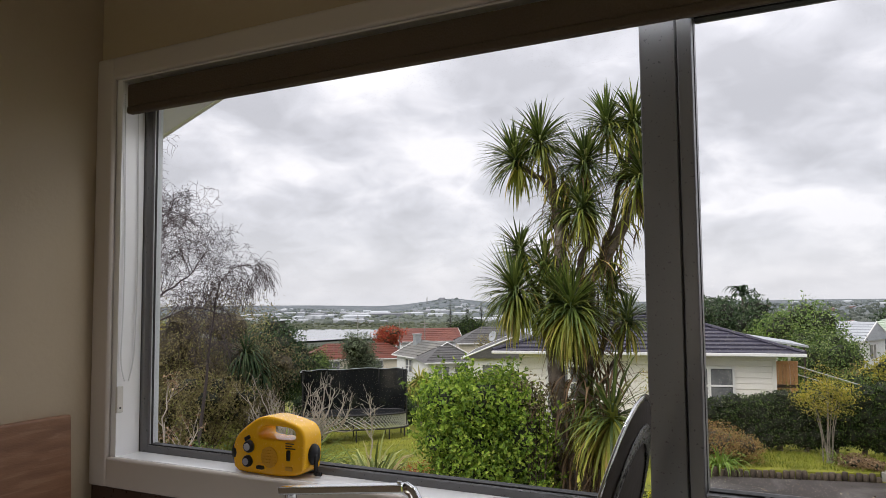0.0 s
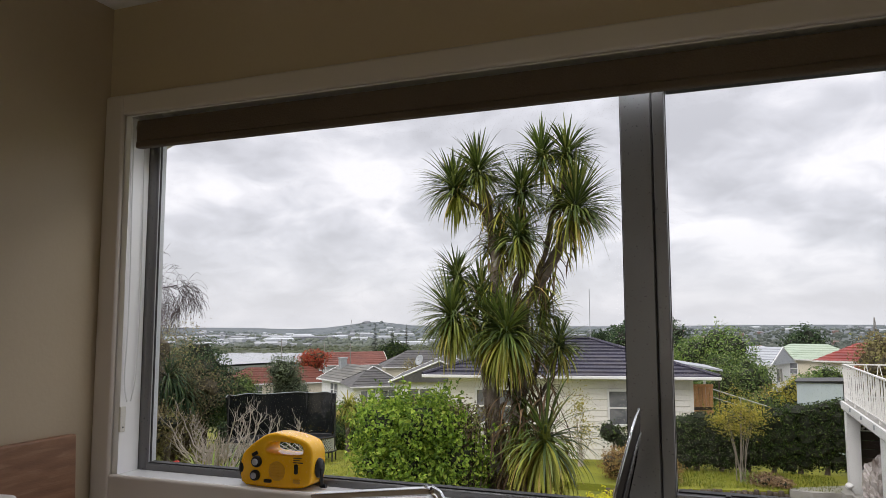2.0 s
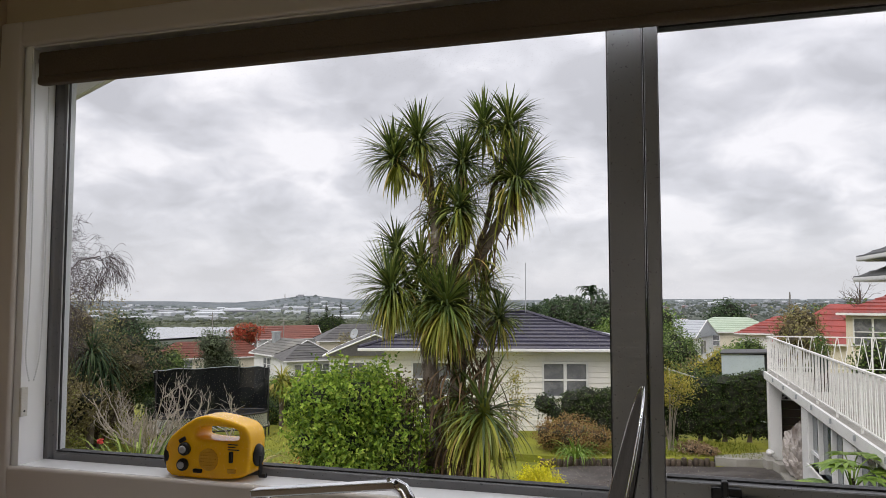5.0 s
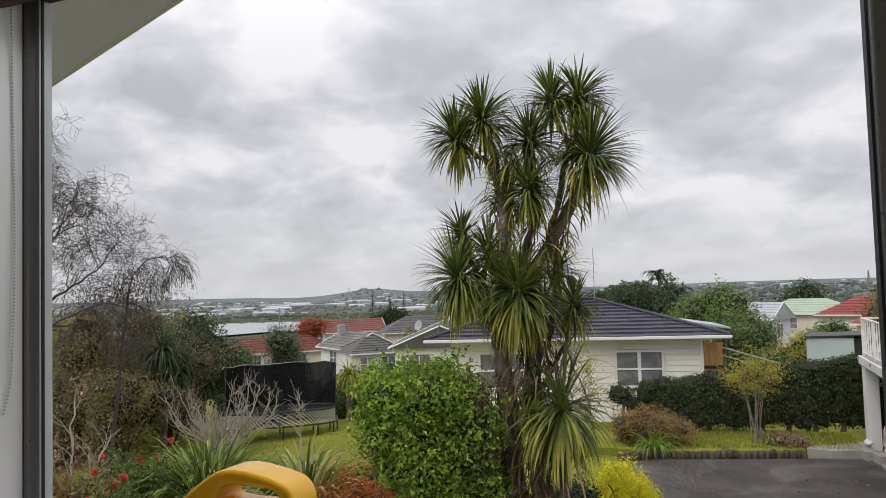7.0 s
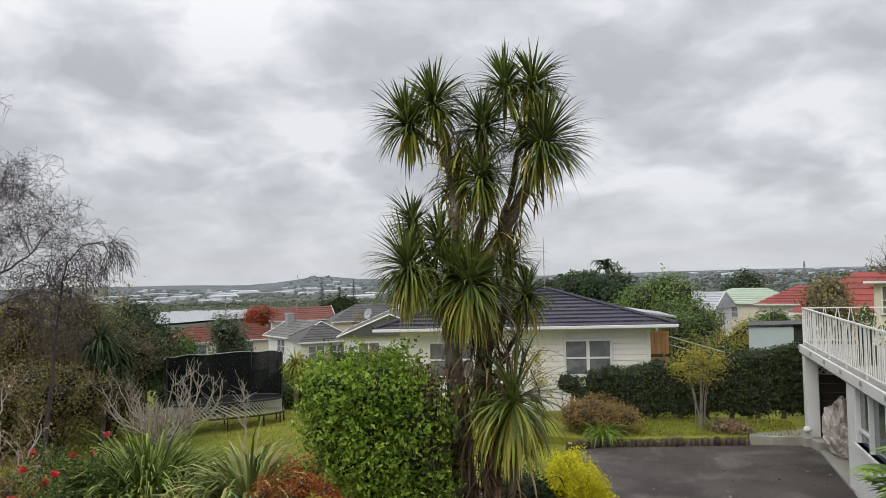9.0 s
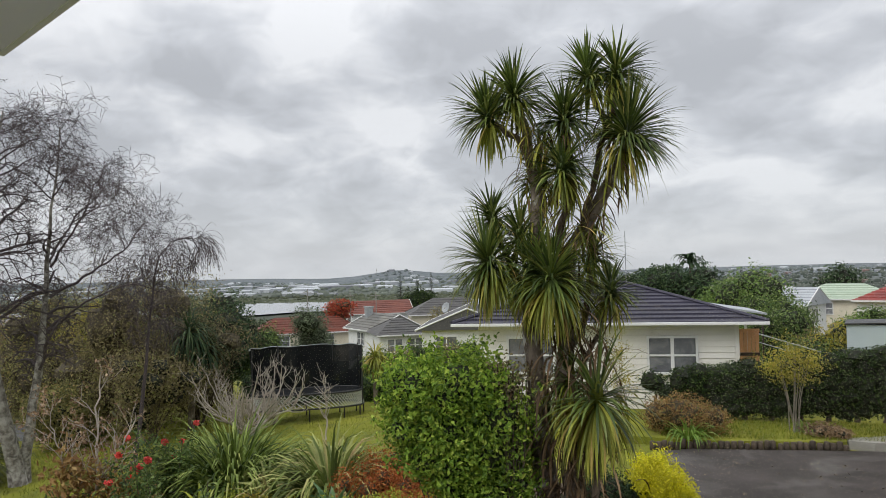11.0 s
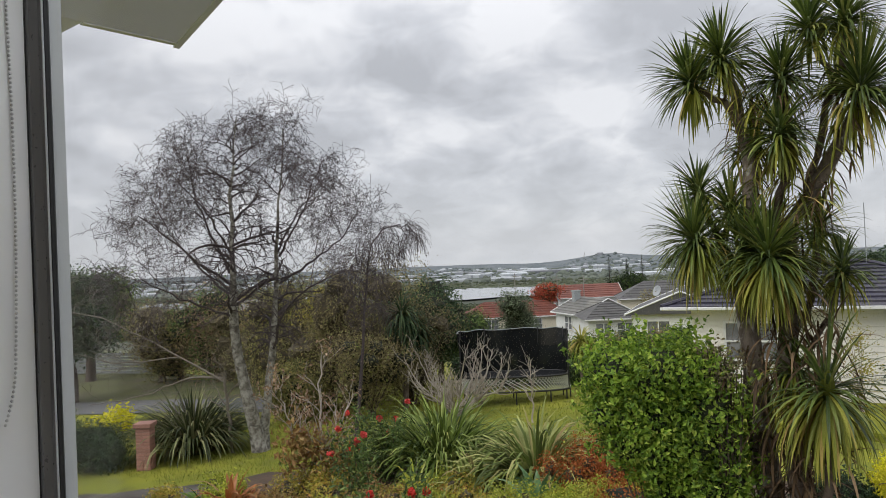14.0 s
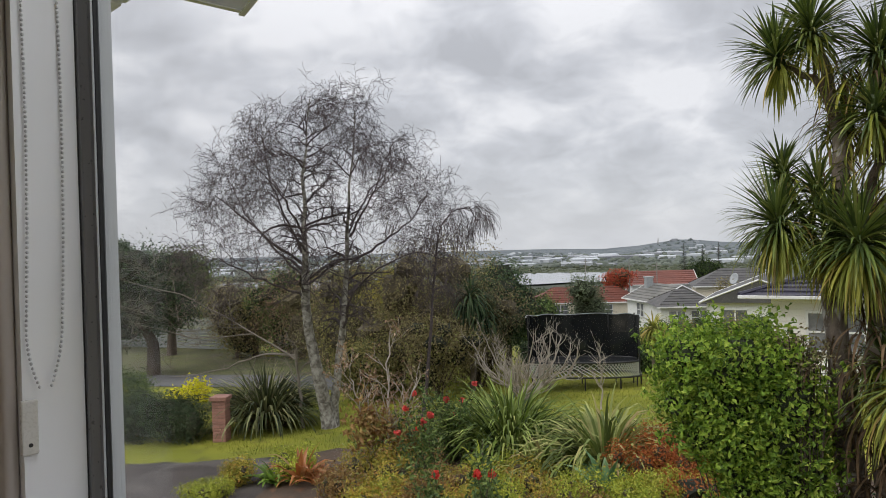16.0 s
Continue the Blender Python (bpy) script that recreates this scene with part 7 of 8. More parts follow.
roof_pts = [(-6.1, -0.5, EZ + 0.05), (2.42, -0.5, EZ + 0.05), (2.42, 7.5, EZ + 0.05), (-6.1, 7.5, EZ + 0.05), (-2.65, 3.5, EZ + 1.03), (-1.03, 3.5, EZ + 1.03)]
part("roof", Geo().add(roof_pts, [(2, 3, 4, 5)]).add([roof_pts[1], roof_pts[2], roof_pts[5]], [(0, 1, 2)]).add([roof_pts[3], roof_pts[0], roof_pts[4]], [(0, 1, 2)]).add([roof_pts[0], roof_pts[1], roof_pts[5], roof_pts[4]], [(0, 1, 2, 3)]), roof_gap, nb)
for q in ((1, 5), (0, 4), (4, 5)):
    part("ridge_cap", Geo().tube([np.array(roof_pts[q[0]]) + (0, 0, 0.05), np.array(roof_pts[q[1]]) + (0, 0, 0.05)], 0.06, 6), roof_slate, nb)
for k in range(7):
    a = k / 7
    yy0, yy1 = -0.5 + 4 * a, 7.5 - 4 * a
    x_, z_ = 2.42 - 3.45 * a, EZ + 0.06 + 0.98 * a
    a2 = (k + 1) / 7
    part("tile_course", Geo().add([(x_, yy0, z_ + 0.035), (x_, yy1, z_ + 0.035), (2.42 - 3.45 * a2, 7.5 - 4 * a2, EZ + 0.06 + 0.98 * a2), (2.42 - 3.45 * a2, -0.5 + 4 * a2, EZ + 0.06 + 0.98 * a2)], [(0, 1, 2, 3)]), roof_slate, nb)
part("aerial", Geo().tube([(-1.0, 3.4, EZ + 1.0), (-1.0, 3.4, EZ + 2.75)], 0.014, 5), galv, nb)
fence = thing("timber_screen", (*(np.array((-1.1, 20.4)) + 2.12 * np.array((0.978, 0.208)) + 1.2 * np.array((-0.208, 0.978))), -2.5), 12, "orange-brown timber screen beside the house", "screen")
for k in range(8):
    part("plank", Geo().box((-0.42 + 0.105 * k, 0, 0.0), (-0.325 + 0.105 * k, 0.025, 2.08)), fence_wood, fence)
for z in (0.62, 1.34, 2.02):
    part("rail", Geo().box((-0.43, -0.04, z), (0.42, -0.002, z + 0.09)), dark_wood if z < 2 else fence_wood, fence)
cp = thing("lean_to_roof", (*(np.array((-1.1, 20.4)) + 2.1 * np.array((0.978, 0.208)) + 4.6 * np.array((-0.208, 0.978))), -2.5), 12, "white lean-to roof behind the house", "roof")
part("sheet", Geo().add([(-0.4, 0, 2.62), (1.45, 0, 2.33), (1.45, 3, 2.33), (-0.4, 3, 2.62), (-0.4, 0, 2.56), (1.45, 0, 2.27), (1.45, 3, 2.27), (-0.4, 3, 2.56)], [(0, 1, 2, 3), (7, 6, 5, 4), (0, 4, 5, 1), (1, 5, 6, 2), (2, 6, 7, 3), (3, 7, 4, 0)]), roof_white, cp)
part("post", Geo().box((1.3, 0.1, 0), (1.35, 0.15, 2.28)), dark_wood, cp)
part("post", Geo().box((1.3, 2.8, 0), (1.38, 2.88, 2.28)), white_paint, cp)
rp_ = thing("stair_rail", (*(np.array((-1.1, 20.4)) + 3.0 * np.array((0.978, 0.208)) + 2.0 * np.array((-0.208, 0.978))), -2.5), 12, "dull steel sloping handrail beside the screen", "handrail")
part("rail", Geo().tube([(-0.5, 0, 1.95), (1.4, 0, 1.35)], 0.02, 6), galv, rp_)
part("rail", Geo().tube([(-0.5, 0, 1.7), (1.4, 0, 1.1)], 0.014, 6), galv, rp_)
for x in (-0.45, 0.5, 1.35):
    part("post", Geo().tube([(x, 0, 0), (x, 0, 1.93 - 0.316 * (x + 0.45))], 0.016, 6), galv, rp_)


# ---- houses down the slope ----
def small_house(loc, rz, w, d, wall_h, rise, wall_mat, roof_mat, label, hipped=False, wins=(), chimney=None, over=0.35, courses=7, side_wins=(), gutter=None):
    """A house with front wall along x at y = 0, ridge along x, gables or hips at the ends."""
    h = thing("house", (loc[0], loc[1], float(ground_z(loc[0], loc[1])) - 0.3), rz, label, "house", "houses down the slope")
    ez = loc[2] - h.matrix_world.translation.z
    wl_ = Geo().box((-w / 2, 0, 0), (w / 2, d, ez))
    if not hipped:
        wl_.add([(-w / 2, 0, ez), (-w / 2, d, ez), (-w / 2, d / 2, ez + rise), (w / 2, 0, ez), (w / 2, d, ez), (w / 2, d / 2, ez + rise)], [(0, 1, 2), (4, 3, 5)])
    part("wall", wl_, wall_mat, h)
    o, hip = over, (min(w, d) / 2 if hipped else 0.0)
    zl = ez - o * rise / (d / 2)
    rf = part("roof", Geo().add([(-w / 2 - o, -o, zl), (w / 2 + o, -o, zl), (w / 2 + o - hip, d / 2, ez + rise), (-w / 2 - o + hip, d / 2, ez + rise), (-w / 2 - o, d + o, zl), (w / 2 + o, d + o, zl)], [(0, 1, 2, 3), (5, 4, 3, 2)])
              .add([(-w / 2 - o, -o, zl), (-w / 2 - o + hip, d / 2, ez + rise), (-w / 2 - o, d + o, zl), (w / 2 + o, -o, zl), (w / 2 + o - hip, d / 2, ez + rise), (w / 2 + o, d + o, zl)], [(0, 1, 2), (3, 5, 4)] if hipped else [(0, 2, 1), (3, 4, 5)]), roof_mat, h)
    for k in range(courses):
        a, c = k / courses, (k + 1) / courses
        for sgn, yb in ((1, -o), (-1, d + o)):
            ya, yc = yb + sgn * (d / 2 + o) * a, yb + sgn * (d / 2 + o) * c
            za, zc = zl + (ez + rise - zl) * a + 0.07, zl + (ez + rise - zl) * c + 0.02
            part("tile_course", Geo().add([(-w / 2 - o + hip * a, ya, za), (w / 2 + o - hip * a, ya, za), (w / 2 + o - hip * c, yc, zc), (-w / 2 - o + hip * c, yc, zc), (-w / 2 - o + hip * a, ya, za - 0.07), (w / 2 + o - hip * a, ya, za - 0.07)], [(0, 1, 2, 3), (4, 5, 1, 0)]), roof_mat, rf)
    part("gutter", Geo().box((-w / 2 - o, -o - 0.08, zl - 0.06), (w / 2 + o, -o, zl + 0.05)), gutter or white_paint, h)
    if not hipped:
        for s in (-1, 1):
            x = s * (w / 2 + o)
            for yb in (-o, d + o):
                part("bargeboard", Geo().tube([(x, yb, zl + 0.02), (x, d / 2, ez + rise + 0.02)], 0.055, 4), white_paint, h)
    for x, z, ww, hh in wins:
        house_window(h, x, ez + z, ww, hh, -0.01)
    for s, y, z, ww, hh in side_wins:
        sw = part("side_window", Geo().box((s * w / 2 - 0.02, y - ww / 2, ez + z - hh / 2), (s * w / 2 + 0.02, y + ww / 2, ez + z + hh / 2)), house_glass, h)
        part("frame", Geo().box((s * w / 2 - 0.03, y - ww / 2 - 0.08, ez + z + hh / 2), (s * w / 2 + 0.05, y + ww / 2 + 0.08, ez + z + hh / 2 + 0.09)).box((s * w / 2 - 0.03, y - ww / 2 - 0.08, ez + z - hh / 2 - 0.09), (s * w / 2 + 0.05, y + ww / 2 + 0.08, ez + z - hh / 2)).box((s * w / 2 - 0.03, y - 0.04, ez + z - hh / 2), (s * w / 2 + 0.04, y + 0.04, ez + z + hh / 2)), white_paint, sw)
    if chimney:
        part("chimney", Geo().box((chimney[0] - 0.3, chimney[1] - 0.3, ez), (chimney[0] + 0.3, chimney[1] + 0.3, ez + rise + chimney[2])).box((chimney[0] - 0.36, chimney[1] - 0.36, ez + rise + chimney[2]), (chimney[0] + 0.36, chimney[1] + 0.36, ez + rise + chimney[2] + 0.12)), galv, h, "pale grey chimney")
    return h


small_house((-31.6, 56.8, -3.6), -36, 5.6, 4.6, 3, 1.15, white_paint, roof_grey, "white gabled cottage with grey roof and pale chimney", wins=((0.0, -1.0, 1.4, 1.1),), chimney=(-1.9, 1.7, 0.5), side_wins=((1, 2.3, -0.9, 1.3, 1.1),))
small_house((-25.4, 53.0, -3.65), 39, 4.0, 5.0, 3, 1.05, white_paint, roof_dark_grey, "small cottage with dark grey hipped roof", hipped=True, wins=((-0.8, -1.0, 1.2, 1.0), (0.9, -1.0, 1.2, 1.0)))
small_house((-20.15, 46.23, -2.30), -72, 8.0, 6.0, 3, 1.22, white_paint, roof_dark_grey, "white gabled house with low dark grey roof", wins=(), side_wins=((1, 1.6, -1.1, 1.3, 1.0),))
small_house((-29.04, 72.52, -3.25), 30, 9.0, 6.0, 3, 1.5, cream_paint, roof_dark_grey, "house with dark tiled roof", hipped=True)
small_house((-45.9, 70.0, -5.3), 39, 12.5, 6.0, 3, 1.5, cream_paint, roof_orange, "long house with rusty orange tiled roof", hipped=True, wins=((-3, -1, 1.6, 1.1), (2, -1, 1.6, 1.1)))
small_house((-46.8, 89.7, -4.36), 39, 8.5, 6.0, 3, 1.55, white_paint, roof_brown, "white house with red-brown gable roof", side_wins=((-1, 3.0, -1.0, 1.6, 1.2),))
small_house((1.55, 64.6, -1.95), -20, 6.5, 6.0, 3, 1.25, white_paint, roof_white, "white house with pale iron roof", wins=((-1.6, -1.1, 1.4, 1.1), (0.6, -1.1, 1.4, 1.1), (2.4, -1.1, 1.2, 1.1)), side_wins=((1, 3.0, -1.1, 1.4, 1.1),))
small_house((8.6, 76.58, -2.05), -12, 8.6, 6.0, 3, 1.25, cream_paint, roof_green, "cream house with pale green roof", hipped=True, wins=((-1.5, -1.0, 1.4, 1.0),))
small_house((10.75, 58.38, -1.30), -14, 6.0, 5.5, 3, 1.15, white_paint, roof_red, "house with red tiled roof", hipped=True)
small_house((12.96, 49.00, -1.36), -16, 8.5, 7.0, 3, 2.25, cream_paint, roof_red, "cream house with large red tiled roof", hipped=True, wins=((-2.0, -1.0, 1.6, 1.1),))
small_house((12.45, 35.67, 0.76), -20, 5.0, 5.5, 3, 1.0, cream_paint, roof_red, "cream house with red roof and wide windows", hipped=True, wins=((-1.4, -0.95, 1.5, 1.2), (1.0, -0.95, 1.5, 1.2)))
sh = thing("garden_shed", (4.65, 25.6, float(ground_z(4.65, 25.6))), -8, "pale blue-grey iron garden shed", "shed")
part("wall", Geo().box((-0.95, 0, 0), (0.42, 1.6, 2.42)), shed_blue, sh)
# solid black block added for the shade inside the open end
part("open_end_shade", Geo().box((0.42, 0.12, 0), (1.0, 1.6, 2.42)), gasket, sh, "black block standing in for shade in the shed's open end")
part("roof", Geo().add([(-1.0, -0.08, 2.42), (1.05, -0.08, 2.5), (1.05, 1.7, 2.5), (-1.0, 1.7, 2.42), (-1.0, -0.08, 2.46), (1.05, -0.08, 2.54), (1.05, 1.7, 2.54), (-1.0, 1.7, 2.46)], [(3, 2, 1, 0), (4, 5, 6, 7), (0, 1, 5, 4), (1, 2, 6, 5), (2, 3, 7, 6), (3, 0, 4, 7)]), tramp_frame, sh)
part("door", Geo().box((-0.25, -0.03, 0.05), (0.38, 0, 2.3)), shed_blue, sh)
um = thing("garden_umbrella", (4.83, 38.46, -0.15), 0, "dark garden umbrella with pale edge", "umbrella")
um.location.z = float(ground_z(um.location.x, um.location.y))
part("pole", Geo().tube([(0, 0, 0), (0, 0, 2.9)], 0.025, 6), galv, um)
part("canopy", Geo().lathe([(0.62, 2.55), (0.6, 2.6), (0.3, 2.78), (0.02, 2.9)], 10), tramp_frame, um)
bfence = thing("board_fence", (3.55, 25.2, float(ground_z(3.55, 25.2))), -6, "dark board fence beside the shed", "fence")
for k in range(9):
    part("board", Geo().box((-0.75 + 0.145 * k, 0, 0.02), (-0.62 + 0.145 * k, 0.02, 1.55)), dark_wood, bfence)
part("rail", Geo().box((-0.76, 0.02, 1.2), (0.56, 0.06, 1.28)), dark_wood, bfence)
dish = thing("satellite_dish", (-20.94, 51.52, -0.52), 0, "pale satellite dish on a pole", "satellite dish")
dish.location.z = float(ground_z(dish.location.x, dish.location.y))
dz = 1.48 + (-0.75 - 1.48) * 1.35 - dish.location.z
part("pole", Geo().tube([(0, 0, 0), (0, 0, dz)], 0.04, 6), galv, dish)
part("bowl", Geo().lathe([(0.02, 0.0), (0.3, 0.05), (0.42, 0.12), (0.4, 0.13), (0.28, 0.07), (0.02, 0.02)], 18, pose(0, -0.06, dz, 70, 0, -25)), galv, dish, smooth=True)
wall_r = thing("road_wall", (-41.0, 19.6, float(ground_z(-41.0, 19.6))), 24, "pale grey slatted wall beside the street", "wall")
for k in range(6):
    part("slat", Geo().box((-5.0, 0, 0.05 + 0.2 * k), (4.0, 0.06, 0.22 + 0.2 * k)), galv, wall_r)
for x in (-5, -2, 1, 3.9):
    part("post", Geo().box((x, 0.06, -0.1), (x + 0.1, 0.16, 1.3)), galv, wall_r)

# ---- trees of the middle distance ----
RNG = np.random.default_rng(27)
def crown(cx, cz, w, h, n=6, d=None):
    """Lobes that fill a crown of that width and height round (cx, cz)."""
    out = []
    for k in range(n):
        a = RNG.uniform(0, 6.28)
        q = RNG.uniform(0.1, 0.55)
        out.append(((cx + q * w * 0.62 * math.cos(a), q * w * 0.6 * math.sin(a), cz + RNG.uniform(-0.32, 0.34) * h), (w * RNG.uniform(0.24, 0.36), w * RNG.uniform(0.24, 0.36), h * RNG.uniform(0.2, 0.34))))
    out.append(((cx, 0, cz), (w * 0.36, w * 0.36, h * 0.40)))
    return out


def tree(name, x, y, top, w, h, n, size, mat, label, lobes=7, r=0.14, core=0.55, aspect=0.5, shell=(0.7, 1.1), bark=None):
    z = float(ground_z(x, y))
    H = top - z
    inside = inner_brown if mat in (leaf_olive, leaf_orange, leaf_scarlet) else inner_dark if mat in (leaf_dark, leaf_hedge) else inner_green
    return leafy_plant(name, (x, y, z), crown(0, H - h * 0.52, w, h, lobes), int(n * 2.3), size * 0.9, mat, label, "tree", trunk=(max(H - h * 0.75, 0.4), r), core=core * 1.15, aspect=aspect, bark=bark, shell=(shell[0] * 0.85, shell[1] * 1.04), rough=0.2, core_mat=inside)


tree("dark_tree", -17.6, 21.9, 0.95, 3.2, 3.6, 6500, 0.13, leaf_dark, "dense dark green tree behind the trampoline", 9)
tree("dark_tree", -17.0, 22.6, -0.55, 2.4, 2.4, 4200, 0.12, leaf_mid, "green tree behind the trampoline", 7)
tree("grey_green_tree", -15.7, 24.7, 0.10, 2.3, 2.8, 3800, 0.11, leaf_greygreen, "small grey-green tree behind the net", 6)
tree("fence_shrub", -13.62, 25.96, -1.62, 2.0, 2.4, 2200, 0.12, leaf_mid, "green shrub along the back fence", 7, 0.08)
tree("fence_shrub", -13.38, 27.60, -1.71, 2.0, 2.4, 2200, 0.12, leaf_olive, "olive-brown shrub along the back fence", 7, 0.08)
tree("fence_shrub", -12.63, 28.34, -1.65, 2.0, 2.4, 2200, 0.12, leaf_mid, "green shrub along the back fence", 7, 0.08)
tree("fence_shrub", -11.38, 28.18, -1.62, 2.0, 2.4, 2200, 0.12, leaf_olive, "olive-brown shrub along the back fence", 7, 0.08)
tree("fence_shrub", -10.66, 28.89, -1.61, 2.0, 2.4, 2200, 0.12, leaf_bright, "light green shrub along the back fence", 7, 0.08)
tree("laurel_shrub", -11.35, 22.3, -1.35, 1.9, 2.2, 3200, 0.11, leaf_mid, "green shrub beyond the trampoline", 7)
leafy_plant("olive_thicket", on_ground(-17.4, 16.9), crown(0, 2.35, 4.6, 4.7, 12), 21000, 0.10, leaf_olive, "tall olive-brown thicket behind the birches", "bush", 14, 0.04, 0.38, 0.35, shell=(0.6, 1.12), core_mat=inner_brown)
leafy_plant("olive_thicket", on_ground(-24.3, 19.6), crown(0, 2.2, 4.8, 4.8, 11), 16800, 0.10, leaf_umber, "tall olive-brown thicket behind the birches", "bush", 12, 0.04, 0.38, 0.35, shell=(0.6, 1.12), core_mat=inner_brown)
leafy_plant("olive_thicket", on_ground(-14.9, 17.2), crown(0, 1.75, 3.0, 3.5, 9), 12600, 0.10, leaf_umber, "olive-brown thicket beside the trampoline", "bush", 12, 0.04, 0.38, 0.4, shell=(0.6, 1.12), core_mat=inner_brown)
leafy_plant("olive_thicket", on_ground(-17.2, 14.6), crown(0, 1.0, 2.6, 2.0, 8), 9100, 0.10, leaf_moss, "low olive-brown thicket behind the flax", "bush", 12, 0.04, 0.38, 0.4, shell=(0.6, 1.12), core_mat=inner_brown)
leafy_plant("brown_underbush", on_ground(-14.6, 15.0), crown(0, 1.35, 2.8, 2.4, 8), 8500, 0.09, leaf_olive, "olive-brown bush under the thicket", "bush", 8, 0.03, 0.38, 0.5)
leafy_plant("brown_underbush", on_ground(-16.4, 13.6), crown(0, 1.0, 1.9, 1.7, 6), 5040, 0.10, leaf_moss, "olive-green bush under the thicket", "bush", 8, 0.03, 0.38, 0.5)
leafy_plant("rusty_thicket", on_ground(-30.0, 20.6), crown(0, 2.4, 5.8, 4.6, 12), 11000, 0.11, leaf_rust, "bare-branched thicket with rusty leaves", "bush", 34, 0.04, 0.0, 0.4, shell=(0.4, 1.12), core_mat=inner_brown)
leafy_plant("rusty_thicket", on_ground(-21.6, 17.6), crown(0, 2.1, 4.2, 4.2, 10), 12600, 0.11, leaf_moss, "thicket with yellow-brown leaves", "bush", 16, 0.05, 0.38, 0.4, shell=(0.5, 1.12), core_mat=inner_brown)
leafy_plant("dark_underbush", on_ground(-18.3, 15.6), crown(0, 0.9, 2.0, 1.8, 6), 5000, 0.10, leaf_dark, "dark green bush beside the birch", "bush", 8, 0.03, 0.38, 0.5)
leafy_plant("yellow_green_bush", on_ground(-19.0, 17.5), crown(0, 3.3, 2.6, 1.6, 6), 2600, 0.13, leaf_autumn, "yellow-green bush top among brown branches", "bush", 10, 0.04, 0.35, 0.4, shell=(0.4, 1.12))
tree("wattle_tree", -39.0, 17.9, 1.75, 4.6, 4.6, 5200, 0.2, leaf_mid, "dark grey-green tree beside the street", 9, 0.3)
tree("wattle_tree", -44.5, 16.0, 1.5, 5.0, 4.4, 4600, 0.2, leaf_mid, "dark grey-green tree beside the street", 9, 0.3)
tree("dark_street_tree", -32.2, 13.9, 1.7, 5.8, 4.0, 9000, 0.15, leaf_dark, "broad dark tree with a bare trunk beside the street", 11, 0.34)
tree("dark_street_tree", -34.2, 20.4, -0.6, 4.6, 3.6, 7000, 0.14, leaf_moss, "olive-brown tree beside the street", 10, 0.2)
leafy_plant("rusty_thicket", on_ground(-27.0, 19.8), crown(0, 1.9, 3.8, 3.4, 10), 9000, 0.10, leaf_umber, "brown thicket along the street side of the lawn", "bush", 16, 0.04, 0.5, 0.4, shell=(0.5, 1.12), core_mat=inner_brown)
tree("street_bush", -34.5, 19.5, -0.2, 4.0, 3.6, 3600, 0.18, leaf_olive, "brown-green bush beside the street", 8, 0.2)
tree("street_bush", -31.0, 20.5, 0.4, 4.0, 4.0, 3800, 0.17, leaf_mid, "green bush beside the street", 8, 0.2)
tree("pine_tree", -75.0, 29.0, 3.4, 2.6, 3.4, 1500, 0.3, leaf_dark, "distant dark pine beyond the street", 6, 0.2)
tree("wild_tree", -30.0, 27.0, 0.2, 5.0, 4.0, 4200, 0.18, leaf_mid, "green tree beyond the thicket", 8, 0.2)
tree("wild_tree", -24.0, 26.5, 0.5, 4.5, 4.2, 4200, 0.17, leaf_dark, "dark tree beyond the thicket", 8, 0.2)
cab2 = thing("small_cabbage_tree", on_ground(-14.6, 16.5), 0, "cabbage tree with drooping leaf head behind the thicket", "tree")
part("trunk", Geo().tube(along([(0, 0, -0.1), (0.1, 0, 1.4), (0, 0, 2.9)], 8), 0.1, 8), bark_cab, cab2, smooth=True)
for c, rr, n in (((0, 0, 2.95), 1.05, 240), ((0.3, 0.3, 2.4), 0.95, 170)):
    th = 2.7 * np.sqrt(RNG.uniform(0, 1, n))
    ph = RNG.uniform(0, 6.28, n)
    dd_ = np.stack([np.sin(th) * np.cos(ph), np.sin(th) * np.sin(ph), np.cos(th)], 1)
    part("leaf_head", Geo().blades(np.array(c) + dd_ * 0.05, dd_, rr * RNG.uniform(0.7, 1.15, n), 0.05, 0.45 + 0.35 * th, 5), leaf_dark, cab2)
cab3 = thing("small_cabbage_tree", on_ground(-10.7, 20.9), 0, "young cabbage tree with hanging leaves by the trampoline", "tree")
part("trunk", Geo().tube(along([(0, 0, -0.1), (0, 0, 1.5)], 5), 0.08, 8), bark_cab, cab3, smooth=True)
for c, rr, n in (((0, 0, 1.55), 0.75, 120), ((0.25, 0.1, 1.35), 0.7, 90)):
    th = 2.5 * np.sqrt(RNG.uniform(0, 1, n))
    ph = RNG.uniform(0, 6.28, n)
    dd_ = np.stack([np.sin(th) * np.cos(ph), np.sin(th) * np.sin(ph), np.cos(th)], 1)
    part("leaf_head", Geo().blades(np.array(c) + dd_ * 0.05, dd_, rr * RNG.uniform(0.7, 1.15, n), 0.05, 0.45 + 0.25 * th, 5), leaf_cab_old, cab3)
tree("scarlet_tree", -45.6, 76.0, -2.0, 4.8, 2.8, 1700, 0.26, leaf_scarlet, "tree with scarlet autumn leaves among the roofs", 6, 0.12, 0.5)
tree("round_dark_tree", -46.7, 100.2, -1.2, 6.6, 6.2, 5600, 0.36, leaf_hedge, "round dark evergreen tree among the roofs", 8, 0.3, 0.55)
tree("bare_hedge_tree", -21.68, 52.21, -1.5, 2.4, 2.0, 700, 0.16, leaf_olive, "thin grey-brown tree by the cottages", 5, 0.08, 0)
tree("background_tree", -9.36, 96.14, 1.2, 8.0, 5.5, 3600, 0.45, leaf_dark, "broad dark tree on the slope", 9, 0.3, 0.55)
